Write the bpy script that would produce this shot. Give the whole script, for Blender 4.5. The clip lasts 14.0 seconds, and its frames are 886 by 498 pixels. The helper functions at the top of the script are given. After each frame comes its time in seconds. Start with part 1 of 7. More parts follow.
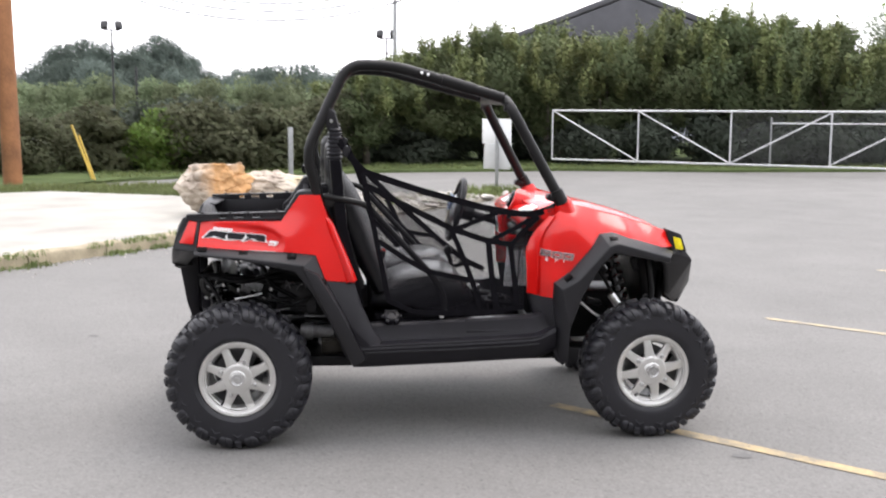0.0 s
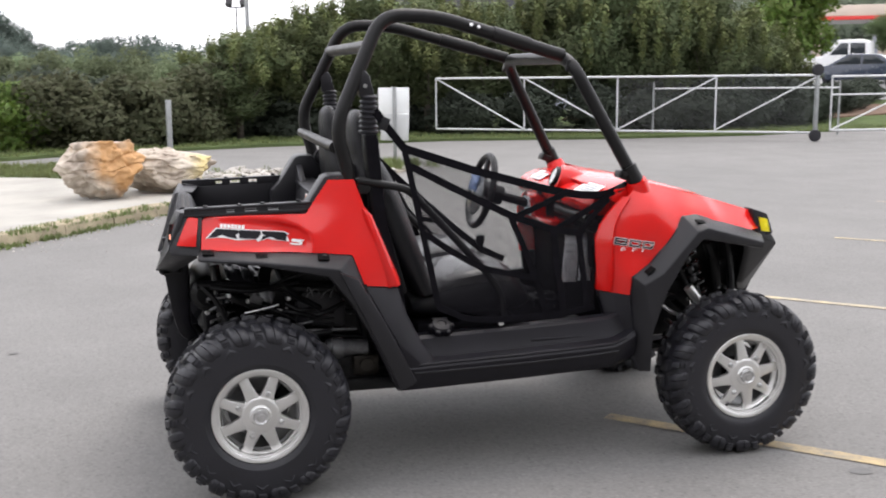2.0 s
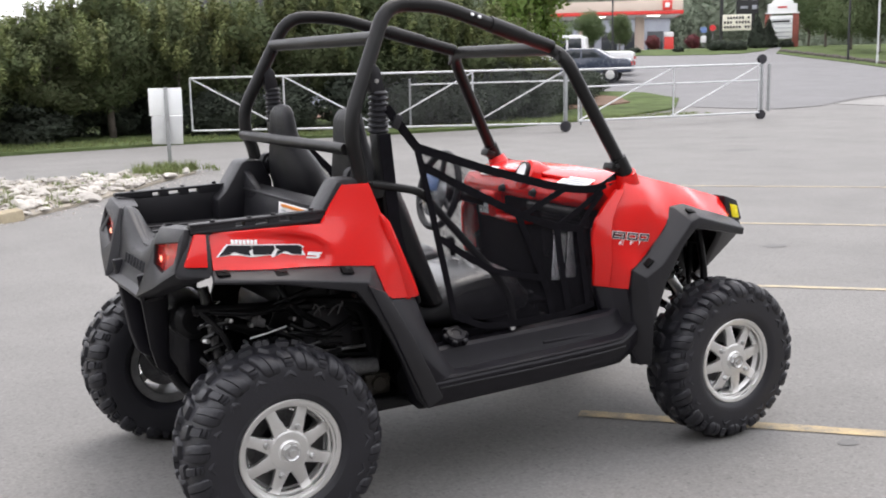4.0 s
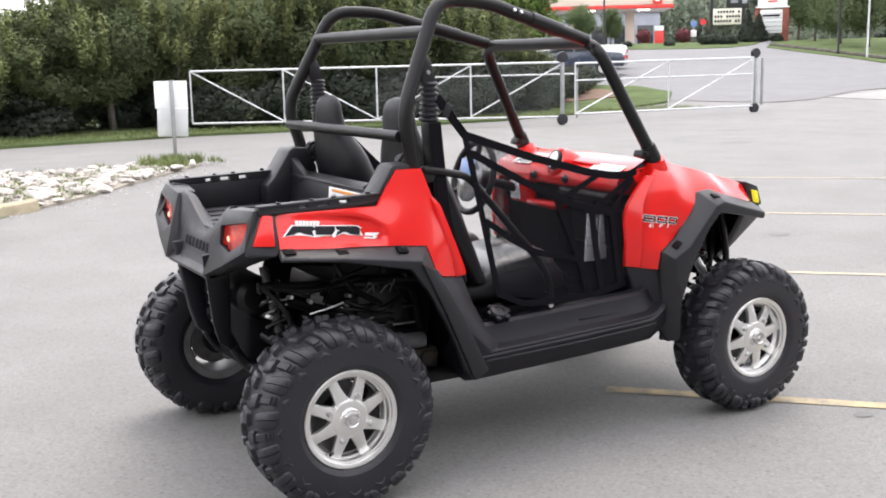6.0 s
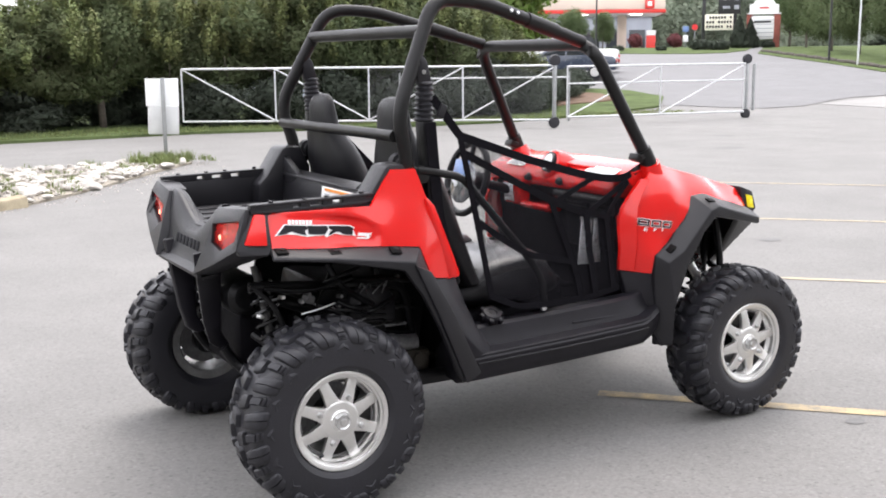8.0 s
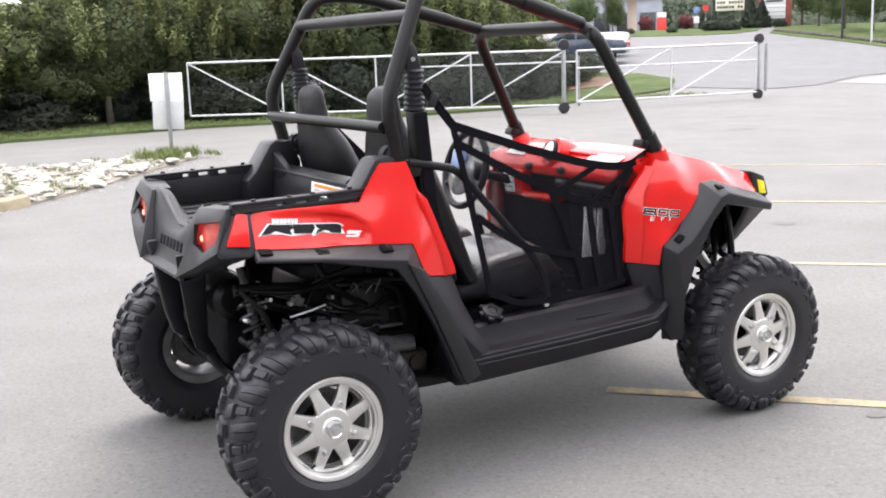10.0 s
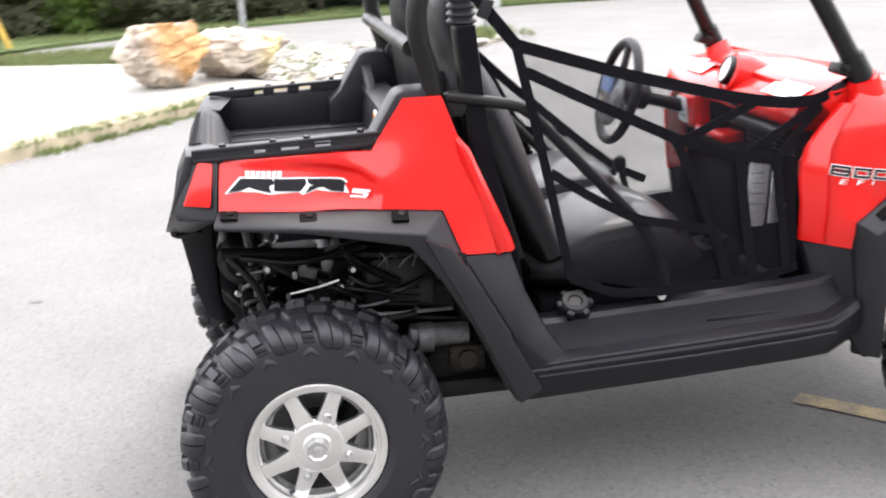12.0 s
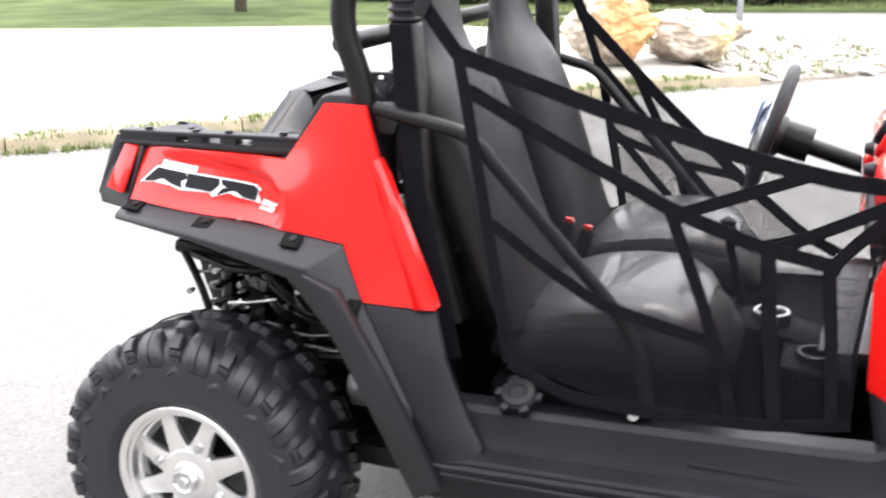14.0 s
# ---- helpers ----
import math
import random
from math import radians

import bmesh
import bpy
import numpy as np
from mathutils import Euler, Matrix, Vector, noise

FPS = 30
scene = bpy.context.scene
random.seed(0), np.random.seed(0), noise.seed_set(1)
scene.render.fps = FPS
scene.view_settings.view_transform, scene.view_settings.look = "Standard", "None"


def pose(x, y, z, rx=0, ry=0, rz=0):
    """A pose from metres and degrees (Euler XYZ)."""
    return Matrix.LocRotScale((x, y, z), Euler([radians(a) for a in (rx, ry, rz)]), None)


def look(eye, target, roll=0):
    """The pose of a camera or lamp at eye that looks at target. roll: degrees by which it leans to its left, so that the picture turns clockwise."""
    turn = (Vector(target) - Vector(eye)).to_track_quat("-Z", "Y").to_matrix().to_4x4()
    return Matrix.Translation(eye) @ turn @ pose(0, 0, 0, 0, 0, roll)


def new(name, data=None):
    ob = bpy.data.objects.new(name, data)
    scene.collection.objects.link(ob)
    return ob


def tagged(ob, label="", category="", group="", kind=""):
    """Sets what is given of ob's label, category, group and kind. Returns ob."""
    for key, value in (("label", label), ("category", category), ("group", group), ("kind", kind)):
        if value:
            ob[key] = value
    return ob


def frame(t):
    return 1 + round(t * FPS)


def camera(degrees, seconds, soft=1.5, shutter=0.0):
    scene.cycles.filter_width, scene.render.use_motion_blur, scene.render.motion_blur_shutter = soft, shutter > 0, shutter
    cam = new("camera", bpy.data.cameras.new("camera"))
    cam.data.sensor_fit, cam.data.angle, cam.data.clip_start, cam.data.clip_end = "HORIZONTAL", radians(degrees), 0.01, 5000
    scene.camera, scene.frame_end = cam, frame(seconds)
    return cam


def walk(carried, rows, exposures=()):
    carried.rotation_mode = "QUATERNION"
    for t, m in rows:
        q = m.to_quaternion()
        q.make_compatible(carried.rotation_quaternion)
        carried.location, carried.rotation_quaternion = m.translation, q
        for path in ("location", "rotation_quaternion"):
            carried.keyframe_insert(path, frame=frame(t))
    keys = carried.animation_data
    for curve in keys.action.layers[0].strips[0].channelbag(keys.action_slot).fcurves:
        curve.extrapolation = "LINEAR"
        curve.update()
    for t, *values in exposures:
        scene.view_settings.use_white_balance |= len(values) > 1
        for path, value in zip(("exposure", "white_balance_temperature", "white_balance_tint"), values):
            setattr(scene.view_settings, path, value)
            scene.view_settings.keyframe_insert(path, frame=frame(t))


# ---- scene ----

cam = camera(45.0, 14.0, 1.9, 0.5)
PATH = [
    (0, (0.457, -5.564, 1.607), (0.655, -3.593, 1.332), 0.3),
    (0.5, (0.368, -5.45, 1.581), (0.628, -3.493, 1.261), 0.6),
    (1, (0.278, -5.124, 1.57), (0.581, -3.166, 1.301), 0.0),
    (1.5, (0.033, -4.802, 1.553), (0.421, -2.863, 1.257), 1.2),
    (2, (-0.251, -4.487, 1.564), (0.224, -2.572, 1.235), -0.4),
    (2.5, (-0.479, -4.16, 1.56), (0.128, -2.28, 1.251), -0.2),
    (2.7, (-0.592, -4.035, 1.591), (0.113, -2.199, 1.231), 0.8),
    (4.8, (-1.325, -3.842, 1.544), (-0.337, -2.134, 1.215), -1.9),
    (5, (-1.348, -3.901, 1.551), (-0.378, -2.187, 1.203), -1.5),
    (5.5, (-1.428, -3.963, 1.563), (-0.472, -2.244, 1.201), -1.8),
    (6, (-1.464, -3.963, 1.559), (-0.491, -2.251, 1.208), -1.2),
    (6.5, (-1.463, -3.955, 1.555), (-0.494, -2.24, 1.211), -1.2),
    (7, (-1.456, -3.945, 1.555), (-0.491, -2.226, 1.216), -1.0),
    (7.5, (-1.456, -3.937, 1.556), (-0.477, -2.227, 1.213), -0.8),
    (8, (-1.461, -3.928, 1.552), (-0.471, -2.226, 1.204), -0.4),
    (10.5, (-1.15, -3.669, 1.539), (-0.22, -1.94, 1.154), -2.9),
    (11, (-0.832, -3.474, 1.529), (-0.009, -1.704, 1.094), -3.5),
    (11.5, (-0.462, -3.305, 1.546), (0.18, -1.475, 1.056), -3.1),
    (12, (-0.03, -3.164, 1.557), (0.259, -1.268, 0.987), -3.1),
    (12.5, (0.323, -2.979, 1.531), (0.385, -1.076, 0.92), -1.1),
    (13, (0.71, -2.825, 1.525), (0.426, -0.935, 0.934), -2.7),
    (13.5, (1.037, -2.637, 1.524), (0.464, -0.826, 0.898), -2.6),
    (14, (1.294, -2.504, 1.517), (0.61, -0.717, 0.936), -0.1),
]
EXPOSURES = [(t, s + 0.12, 6550, 13.5) for t, s in ((0.0, 0.8), (2.0, 0.6), (5.0, 0.75), (5.5, 1.05), (7.0, 1.05), (8.0, 1.05), (10.5, 1.25), (11.0, 1.48), (11.5, 1.55), (12.5, 1.48), (13.0, 1.58), (13.5, 1.72), (14.0, 1.8))]
walk(cam, [(t, look(eye, target, roll)) for t, eye, target, roll in PATH], EXPOSURES)

# ---- sky and sun: bright overcast afternoon ----
world = bpy.data.worlds.new("overcast_sky")
scene.world = world
world.use_nodes = True
wn, wl = world.node_tree.nodes, world.node_tree.links
sky = wn.new("ShaderNodeTexSky")
sky.sky_type, sky.sun_disc = "NISHITA", False
sky.sun_elevation, sky.sun_rotation = radians(66), radians(40)
sky.air_density, sky.dust_density = 1.0, 4.0
cloud = wn.new("ShaderNodeMix")
cloud.data_type, cloud.inputs[0].default_value = "RGBA", 0.86
cloud.inputs[7].default_value = (11.0, 11.2, 11.6, 1)
wl.new(sky.outputs[0], cloud.inputs[6])
wl.new(cloud.outputs[2], wn["Background"].inputs[0])
wn["Background"].inputs[1].default_value = 0.126
sun = new("sun", bpy.data.lights.new("sun", "SUN"))
sun.data.energy, sun.data.angle, sun.data.color = 0.8, radians(28), (1.0, 0.96, 0.9)
sun.matrix_world = look((5.5, 6, 18), (0, 0, 0))

# ---- materials ----
def mat(name, base, rough=0.5, metal=0.0, var=0.15, scale=6.0, bump=0.0, bscale=150.0, coat=0.0, tint=None, emit=0.0, spec=0.5):
    """A two-scale procedural surface: broad mottling, fine grain in colour and relief."""
    m = bpy.data.materials.new(name)
    m.use_nodes = True
    n, l = m.node_tree.nodes, m.node_tree.links
    b = n["Principled BSDF"]
    co = n.new("ShaderNodeTexCoord")
    big, fine = n.new("ShaderNodeTexNoise"), n.new("ShaderNodeTexNoise")
    big.inputs["Scale"].default_value, big.inputs["Detail"].default_value = scale, 6
    fine.inputs["Scale"].default_value, fine.inputs["Detail"].default_value = bscale, 3
    for t in (big, fine):
        l.new(co.outputs["Object"], t.inputs["Vector"])
    mix = n.new("ShaderNodeMix")
    mix.data_type = "RGBA"
    lo = tint or tuple(c * (1 - var) for c in base)
    mix.inputs[6].default_value = (*lo, 1)
    mix.inputs[7].default_value = (*(min(1, c * (1 + var)) for c in base), 1)
    add = n.new("ShaderNodeMath")
    add.operation = "MULTIPLY_ADD"
    l.new(fine.outputs[0], add.inputs[0])
    add.inputs[1].default_value = 0.45
    l.new(big.outputs[0], add.inputs[2])
    rng = n.new("ShaderNodeMapRange")
    rng.inputs[1].default_value, rng.inputs[2].default_value = 0.48, 0.98
    l.new(add.outputs[0], rng.inputs[0])
    l.new(rng.outputs[0], mix.inputs[0])
    l.new(mix.outputs[2], b.inputs["Base Color"])
    rr = n.new("ShaderNodeMapRange")
    rr.inputs[3].default_value, rr.inputs[4].default_value = max(0.02, rough - 0.07), min(1, rough + 0.09)
    l.new(big.outputs[0], rr.inputs[0])
    l.new(rr.outputs[0], b.inputs["Roughness"])
    b.inputs["Metallic"].default_value = metal
    b.inputs["Coat Weight"].default_value = coat
    b.inputs["Specular IOR Level"].default_value = spec
    if bump:
        bp = n.new("ShaderNodeBump")
        bp.inputs["Strength"].default_value, bp.inputs["Distance"].default_value = bump, 0.01
        l.new(fine.outputs[0], bp.inputs["Height"])
        l.new(bp.outputs[0], b.inputs["Normal"])
    if emit:
        l.new(mix.outputs[2], b.inputs["Emission Color"])
        b.inputs["Emission Strength"].default_value = emit
    return m


def vary(m, amount, hue=0.0, loose=1.6):
    """Lets each object and each loose piece differ a little in brightness; loose: the weight of the pieces."""
    n, l = m.node_tree.nodes, m.node_tree.links
    b = n["Principled BSDF"]
    link = b.inputs["Base Color"].links[0]
    src = link.from_socket
    oi, geo, hsv = n.new("ShaderNodeObjectInfo"), n.new("ShaderNodeNewGeometry"), n.new("ShaderNodeHueSaturation")
    avg = n.new("ShaderNodeMath")
    avg.operation = "MULTIPLY_ADD"
    l.new(geo.outputs["Random Per Island"], avg.inputs[0])
    avg.inputs[1].default_value = loose
    l.new(oi.outputs["Random"], avg.inputs[2])
    r, h = n.new("ShaderNodeMapRange"), n.new("ShaderNodeMapRange")
    r.inputs[2].default_value, r.inputs[3].default_value, r.inputs[4].default_value = 1 + loose, 1 - amount, 1 + amount
    h.inputs[2].default_value, h.inputs[3].default_value, h.inputs[4].default_value = 1 + loose, 0.5 - hue, 0.5 + hue
    l.new(avg.outputs[0], r.inputs[0])
    l.new(avg.outputs[0], h.inputs[0])
    l.new(r.outputs[0], hsv.inputs["Value"])
    l.new(h.outputs[0], hsv.inputs["Hue"])
    l.new(src, hsv.inputs["Color"])
    l.new(hsv.outputs[0], b.inputs["Base Color"])
    return m


def leafy(m, share=0.4):
    """Lets daylight glow through thin leaves."""
    n, l = m.node_tree.nodes, m.node_tree.links
    b, out = n["Principled BSDF"], n["Material Output"]
    thin, mix = n.new("ShaderNodeBsdfTranslucent"), n.new("ShaderNodeMixShader")
    l.new(b.inputs["Base Color"].links[0].from_socket, thin.inputs["Color"])
    mix.inputs[0].default_value = share
    l.new(b.outputs[0], mix.inputs[1])
    l.new(thin.outputs[0], mix.inputs[2])
    l.new(mix.outputs[0], out.inputs["Surface"])
    return m


def holes(m, period, open_share):
    """Cuts a woven mesh of small square holes through a fabric."""
    n, l = m.node_tree.nodes, m.node_tree.links
    co, sep = n.new("ShaderNodeTexCoord"), n.new("ShaderNodeSeparateXYZ")
    l.new(co.outputs["Object"], sep.inputs[0])
    tests = []
    for k in (0, 2):
        f, g, c = n.new("ShaderNodeMath"), n.new("ShaderNodeMath"), n.new("ShaderNodeMath")
        f.operation, g.operation, c.operation = "DIVIDE", "FRACT", "GREATER_THAN"
        f.inputs[1].default_value, c.inputs[1].default_value = period, 1 - open_share
        l.new(sep.outputs[k], f.inputs[0])
        l.new(f.outputs[0], g.inputs[0])
        l.new(g.outputs[0], c.inputs[0])
        tests.append(c)
    both, inv = n.new("ShaderNodeMath"), n.new("ShaderNodeMath")
    both.operation, inv.operation = "MULTIPLY", "SUBTRACT"
    l.new(tests[0].outputs[0], both.inputs[0])
    l.new(tests[1].outputs[0], both.inputs[1])
    inv.inputs[0].default_value = 1
    l.new(both.outputs[0], inv.inputs[1])
    l.new(inv.outputs[0], n["Principled BSDF"].inputs["Alpha"])
    return m


def asphalt_mat(name="worn_asphalt", base=(0.178, 0.173, 0.166)):
    m = mat(name, base, 0.88, var=0.1, scale=0.35, bump=0.15, bscale=130)
    n, l = m.node_tree.nodes, m.node_tree.links
    b = n["Principled BSDF"]
    src = b.inputs["Base Color"].links[0].from_socket
    co = n.new("ShaderNodeTexCoord")
    vor, patch = n.new("ShaderNodeTexVoronoi"), n.new("ShaderNodeTexNoise")
    vor.inputs["Scale"].default_value = 95
    patch.inputs["Scale"].default_value, patch.inputs["Detail"].default_value = 1.3, 8
    l.new(co.outputs["Object"], vor.inputs["Vector"])
    l.new(co.outputs["Object"], patch.inputs["Vector"])
    hsv, r, r2, mul = (n.new("ShaderNodeHueSaturation"), n.new("ShaderNodeMapRange"), n.new("ShaderNodeMapRange"), n.new("ShaderNodeMath"))
    sep = n.new("ShaderNodeSeparateColor")
    l.new(vor.outputs["Color"], sep.inputs[0])
    r.inputs[3].default_value, r.inputs[4].default_value = 0.89, 1.11
    l.new(sep.outputs[0], r.inputs[0])
    r2.inputs[1].default_value, r2.inputs[2].default_value = 0.3, 0.7
    r2.inputs[3].default_value, r2.inputs[4].default_value = 0.92, 1.07
    l.new(patch.outputs[0], r2.inputs[0])
    mul.operation = "MULTIPLY"
    l.new(r.outputs[0], mul.inputs[0])
    l.new(r2.outputs[0], mul.inputs[1])
    # sparse dark and pale pebbles set in the surface
    peb, near, pick, spot, tone, both = (n.new("ShaderNodeTexVoronoi"), n.new("ShaderNodeMath"), n.new("ShaderNodeSeparateColor"), n.new("ShaderNodeMath"), n.new("ShaderNodeMapRange"), n.new("ShaderNodeMath"))
    peb.inputs["Scale"].default_value = 42
    l.new(co.outputs["Object"], peb.inputs["Vector"])
    near.operation, near.inputs[1].default_value = "LESS_THAN", 0.36
    l.new(peb.outputs["Distance"], near.inputs[0])
    l.new(peb.outputs["Color"], pick.inputs[0])
    tone.inputs[3].default_value, tone.inputs[4].default_value = -0.22, 0.14
    l.new(pick.outputs[1], tone.inputs[0])
    spot.operation = "MULTIPLY"
    l.new(near.outputs[0], spot.inputs[0])
    l.new(tone.outputs[0], spot.inputs[1])
    both.operation = "MULTIPLY_ADD"
    l.new(spot.outputs[0], both.inputs[0])
    l.new(mul.outputs[0], both.inputs[1])
    l.new(mul.outputs[0], both.inputs[2])
    l.new(both.outputs[0], hsv.inputs["Value"])
    l.new(src, hsv.inputs["Color"])
    l.new(hsv.outputs[0], b.inputs["Base Color"])
    return m


ASPHALT = asphalt_mat()
DRIVE = asphalt_mat("old_asphalt", (0.156, 0.154, 0.157))
CONCRETE = mat("pale_concrete", (0.37, 0.355, 0.32), 0.9, var=0.22, scale=1.3, bump=0.3, bscale=90)
KERBSTONE = mat("weathered_kerb", (0.34, 0.29, 0.2), 0.92, var=0.3, scale=5, bump=0.5, bscale=60)
TURF = mat("turf", (0.085, 0.112, 0.047), 0.95, var=0.35, scale=1.2, bump=0.6, bscale=60, spec=0.05)
SOIL = mat("dusty_soil", (0.3, 0.27, 0.22), 0.95, var=0.3, scale=4, bump=0.6, bscale=50)
TIMBER = mat("weathered_timber", (0.075, 0.065, 0.055), 0.95, var=0.4, scale=3, bump=0.6, bscale=40)
MULCH = mat("mulch", (0.14, 0.085, 0.055), 0.95, var=0.35, scale=4, bump=0.6, bscale=50)
YELLOW_LINE = mat("worn_yellow_paint", (0.42, 0.315, 0.165), 0.85, var=0.3, scale=9, bump=0.4, bscale=60, tint=(0.2, 0.185, 0.155))
PALE_LINE = mat("faded_line_paint", (0.42, 0.345, 0.215), 0.85, var=0.25, scale=9, bump=0.4, bscale=130, tint=(0.25, 0.235, 0.21))
RED = mat("gloss_red_plastic", (0.66, 0.010, 0.008), 0.2, var=0.05, scale=3, bump=0.012, bscale=300, coat=0.35, spec=0.35)
BLACK = mat("textured_black_plastic", (0.0102, 0.0098, 0.0124), 0.42, var=0.25, scale=8, bump=0.12, bscale=420, spec=0.4)
SILL = mat("smooth_black_plastic", (0.0078, 0.0072, 0.01), 0.4, var=0.3, scale=9, bump=0.1, bscale=300, spec=0.25)
PIT = mat("notch_shade_and_seam_black", (0.002, 0.002, 0.0022), 0.6, var=0.2, scale=8, spec=0.1)
DARK = mat("dark_chassis_metal", (0.0045, 0.0045, 0.0052), 0.34, metal=0.0, var=0.4, scale=14, bump=0.2, bscale=90, spec=0.2)
SPRING = mat("glossy_spring_paint", (0.008, 0.008, 0.009), 0.25, var=0.2, scale=20, spec=0.5)
INNER = mat("matt_black_cabin_plastic", (0.0034, 0.0031, 0.0042), 0.55, var=0.3, scale=10, bump=0.15, bscale=300, spec=0.06)
TUBE = mat("black_powder_coat", (0.006, 0.0058, 0.006), 0.42, var=0.15, scale=10, bump=0.04, bscale=400, spec=0.3)
RUBBER = mat("tyre_rubber", (0.0125, 0.0124, 0.0165), 0.44, var=0.22, scale=9, bump=0.12, bscale=160, spec=0.48)
ALLOY = mat("machined_alloy", (0.76, 0.755, 0.74), 0.4, metal=1.0, var=0.08, scale=12, bump=0.04, bscale=260)
BARREL = mat("dull_barrel_metal", (0.2, 0.2, 0.2), 0.45, metal=0.8, var=0.25, scale=14, bump=0.1, bscale=120)
STEEL = mat("bright_steel", (0.6, 0.6, 0.6), 0.3, metal=1.0, var=0.2, scale=20, bump=0.1, bscale=120)
CAST = mat("cast_aluminium", (0.17, 0.17, 0.175), 0.5, metal=0.8, var=0.3, scale=30, bump=0.3, bscale=120)
BRONZE = mat("dirty_brass_housing", (0.024, 0.02, 0.015), 0.5, metal=0.4, var=0.35, scale=30, bump=0.2)
VINYL = mat("black_seat_vinyl", (0.0068, 0.0066, 0.0082), 0.42, var=0.2, scale=12, bump=0.2, bscale=260, spec=0.3)
# grey base paints the sky's sheen on the black vinyl cushion tops
SEAT_SHEEN = mat("vinyl_with_sky_sheen", (0.056, 0.055, 0.059), 0.34, var=0.2, scale=40, bump=0.12, bscale=420, coat=0.45)
WEB = mat("black_webbing", (0.0075, 0.007, 0.009), 0.85, var=0.3, scale=40, bump=0.4, bscale=500, spec=0.06)
NET = holes(mat("net_fabric", (0.0088, 0.0082, 0.0108), 0.8, var=0.2, scale=30, spec=0.12), 0.0042, 0.71)
LENS_RED = mat("red_lamp_lens", (0.5, 0.015, 0.012), 0.12, var=0.35, scale=45, bump=0.25, bscale=120, coat=0.6)
BULB = mat("lamp_bulb_glint", (1.0, 0.32, 0.2), 0.3, var=0.05, emit=1.2)
YELLOW = mat("yellow_reflector", (0.92, 0.78, 0.015), 0.25, var=0.06, scale=40, coat=0.3)
WHITE = mat("white_print", (0.8, 0.8, 0.79), 0.5, var=0.05, scale=20)
PRINT_DARK = mat("dark_print", (0.014, 0.014, 0.017), 0.7, var=0.1, spec=0.15)
ORANGE = mat("orange_print", (0.75, 0.25, 0.03), 0.5, var=0.1)
BLUE = mat("blue_sticker", (0.16, 0.25, 0.48), 0.3, var=0.3, scale=15)
FILM = mat("clear_film_over_grey", (0.3, 0.31, 0.32), 0.12, metal=0.6, var=0.4, scale=30, bump=0.3, bscale=25)
PAPER = mat("folded_paper", (0.84, 0.86, 0.9), 0.7, var=0.12, scale=10)
GREYPRINT = mat("grey_print", (0.28, 0.29, 0.32), 0.6, var=0.2)
GALV = mat("galvanised_steel", (0.56, 0.57, 0.58), 0.45, metal=0.35, var=0.12, scale=9, bump=0.1)
POST = mat("grey_post_steel", (0.3, 0.31, 0.31), 0.5, metal=0.4, var=0.2, scale=8)
BOARD_GREY = mat("pale_grey_box", (0.55, 0.56, 0.56), 0.6, var=0.1, scale=4)
BOARD = mat("white_sign_board", (0.8, 0.82, 0.82), 0.6, var=0.08, scale=3)
POLEWOOD = mat("treated_pole_wood", (0.26, 0.115, 0.05), 0.8, var=0.4, scale=2.5, bump=0.5, bscale=40)
STAKE = mat("yellow_guy_guard", (0.55, 0.38, 0.07), 0.5, var=0.15)
BARK = mat("bark", (0.12, 0.1, 0.085), 0.95, var=0.35, scale=9, bump=0.8, bscale=40)
LEAF = vary(mat("dark_hedge_leaf", (0.13, 0.16, 0.078), 0.75, var=0.3, scale=0.6, bscale=30, spec=0.25), 0.24, 0.03)
# yellow-green of the top sprays carries the skylight on the hedge crowns
LEAF_TOP_LIT = vary(mat("yellow_green_lit_top_leaf", (0.145, 0.17, 0.064), 0.7, var=0.3, scale=0.6, bscale=30, spec=0.25), 0.35, 0.035)
# dark leaf of the bushes; also paints the shade under the hedge
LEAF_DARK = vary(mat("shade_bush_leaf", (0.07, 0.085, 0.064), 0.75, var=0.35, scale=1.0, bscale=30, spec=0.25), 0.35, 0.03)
LEAF_FRESH = vary(mat("fresh_green_leaf", (0.15, 0.23, 0.045), 0.6, var=0.25, scale=1.0, bscale=30), 0.45, 0.03)
# far and hill leaves: aerial haze is mixed into their base colours
LEAF_FAR = vary(mat("hazed_distant_leaf", (0.21, 0.255, 0.15), 0.9, var=0.25, scale=0.08, bscale=0.8, spec=0.1), 0.5, 0.025, 0.4)
LEAF_HILL = vary(mat("hazed_hill_leaf", (0.125, 0.155, 0.135), 0.9, var=0.25, scale=0.06, bscale=0.5, spec=0.1), 0.35, 0.02, 0.4)
LEAF_OLIVE = vary(mat("olive_bush_leaf", (0.125, 0.135, 0.078), 0.75, var=0.35, scale=0.8, bscale=30, spec=0.2), 0.3, 0.035)
WIRE = mat("dull_fence_wire", (0.11, 0.113, 0.117), 0.6, metal=0.2, var=0.2)
# palest leaf: the base colour is lifted to paint the haze
LEAF_HAZE = vary(mat("haze_paled_leaf", (0.34, 0.39, 0.3), 0.9, var=0.15, scale=0.05, bscale=0.5, spec=0.1), 0.16, 0.015, 0.5)
LEAF_STREET = vary(mat("driveway_leaf", (0.14, 0.18, 0.09), 0.8, var=0.25, scale=0.4, bscale=6, spec=0.15), 0.3, 0.02)
LEAF_RED = vary(mat("crimson_leaf", (0.2, 0.055, 0.06), 0.6, var=0.25), 0.4, 0.02)
BLADE = vary(mat("grass_blade", (0.165, 0.195, 0.075), 0.7, var=0.3, scale=2), 0.45, 0.04)
for m_ in (LEAF, LEAF_DARK, LEAF_FRESH, LEAF_FAR, LEAF_HILL, LEAF_OLIVE, LEAF_HAZE, LEAF_STREET, LEAF_RED, BLADE):
    leafy(m_)


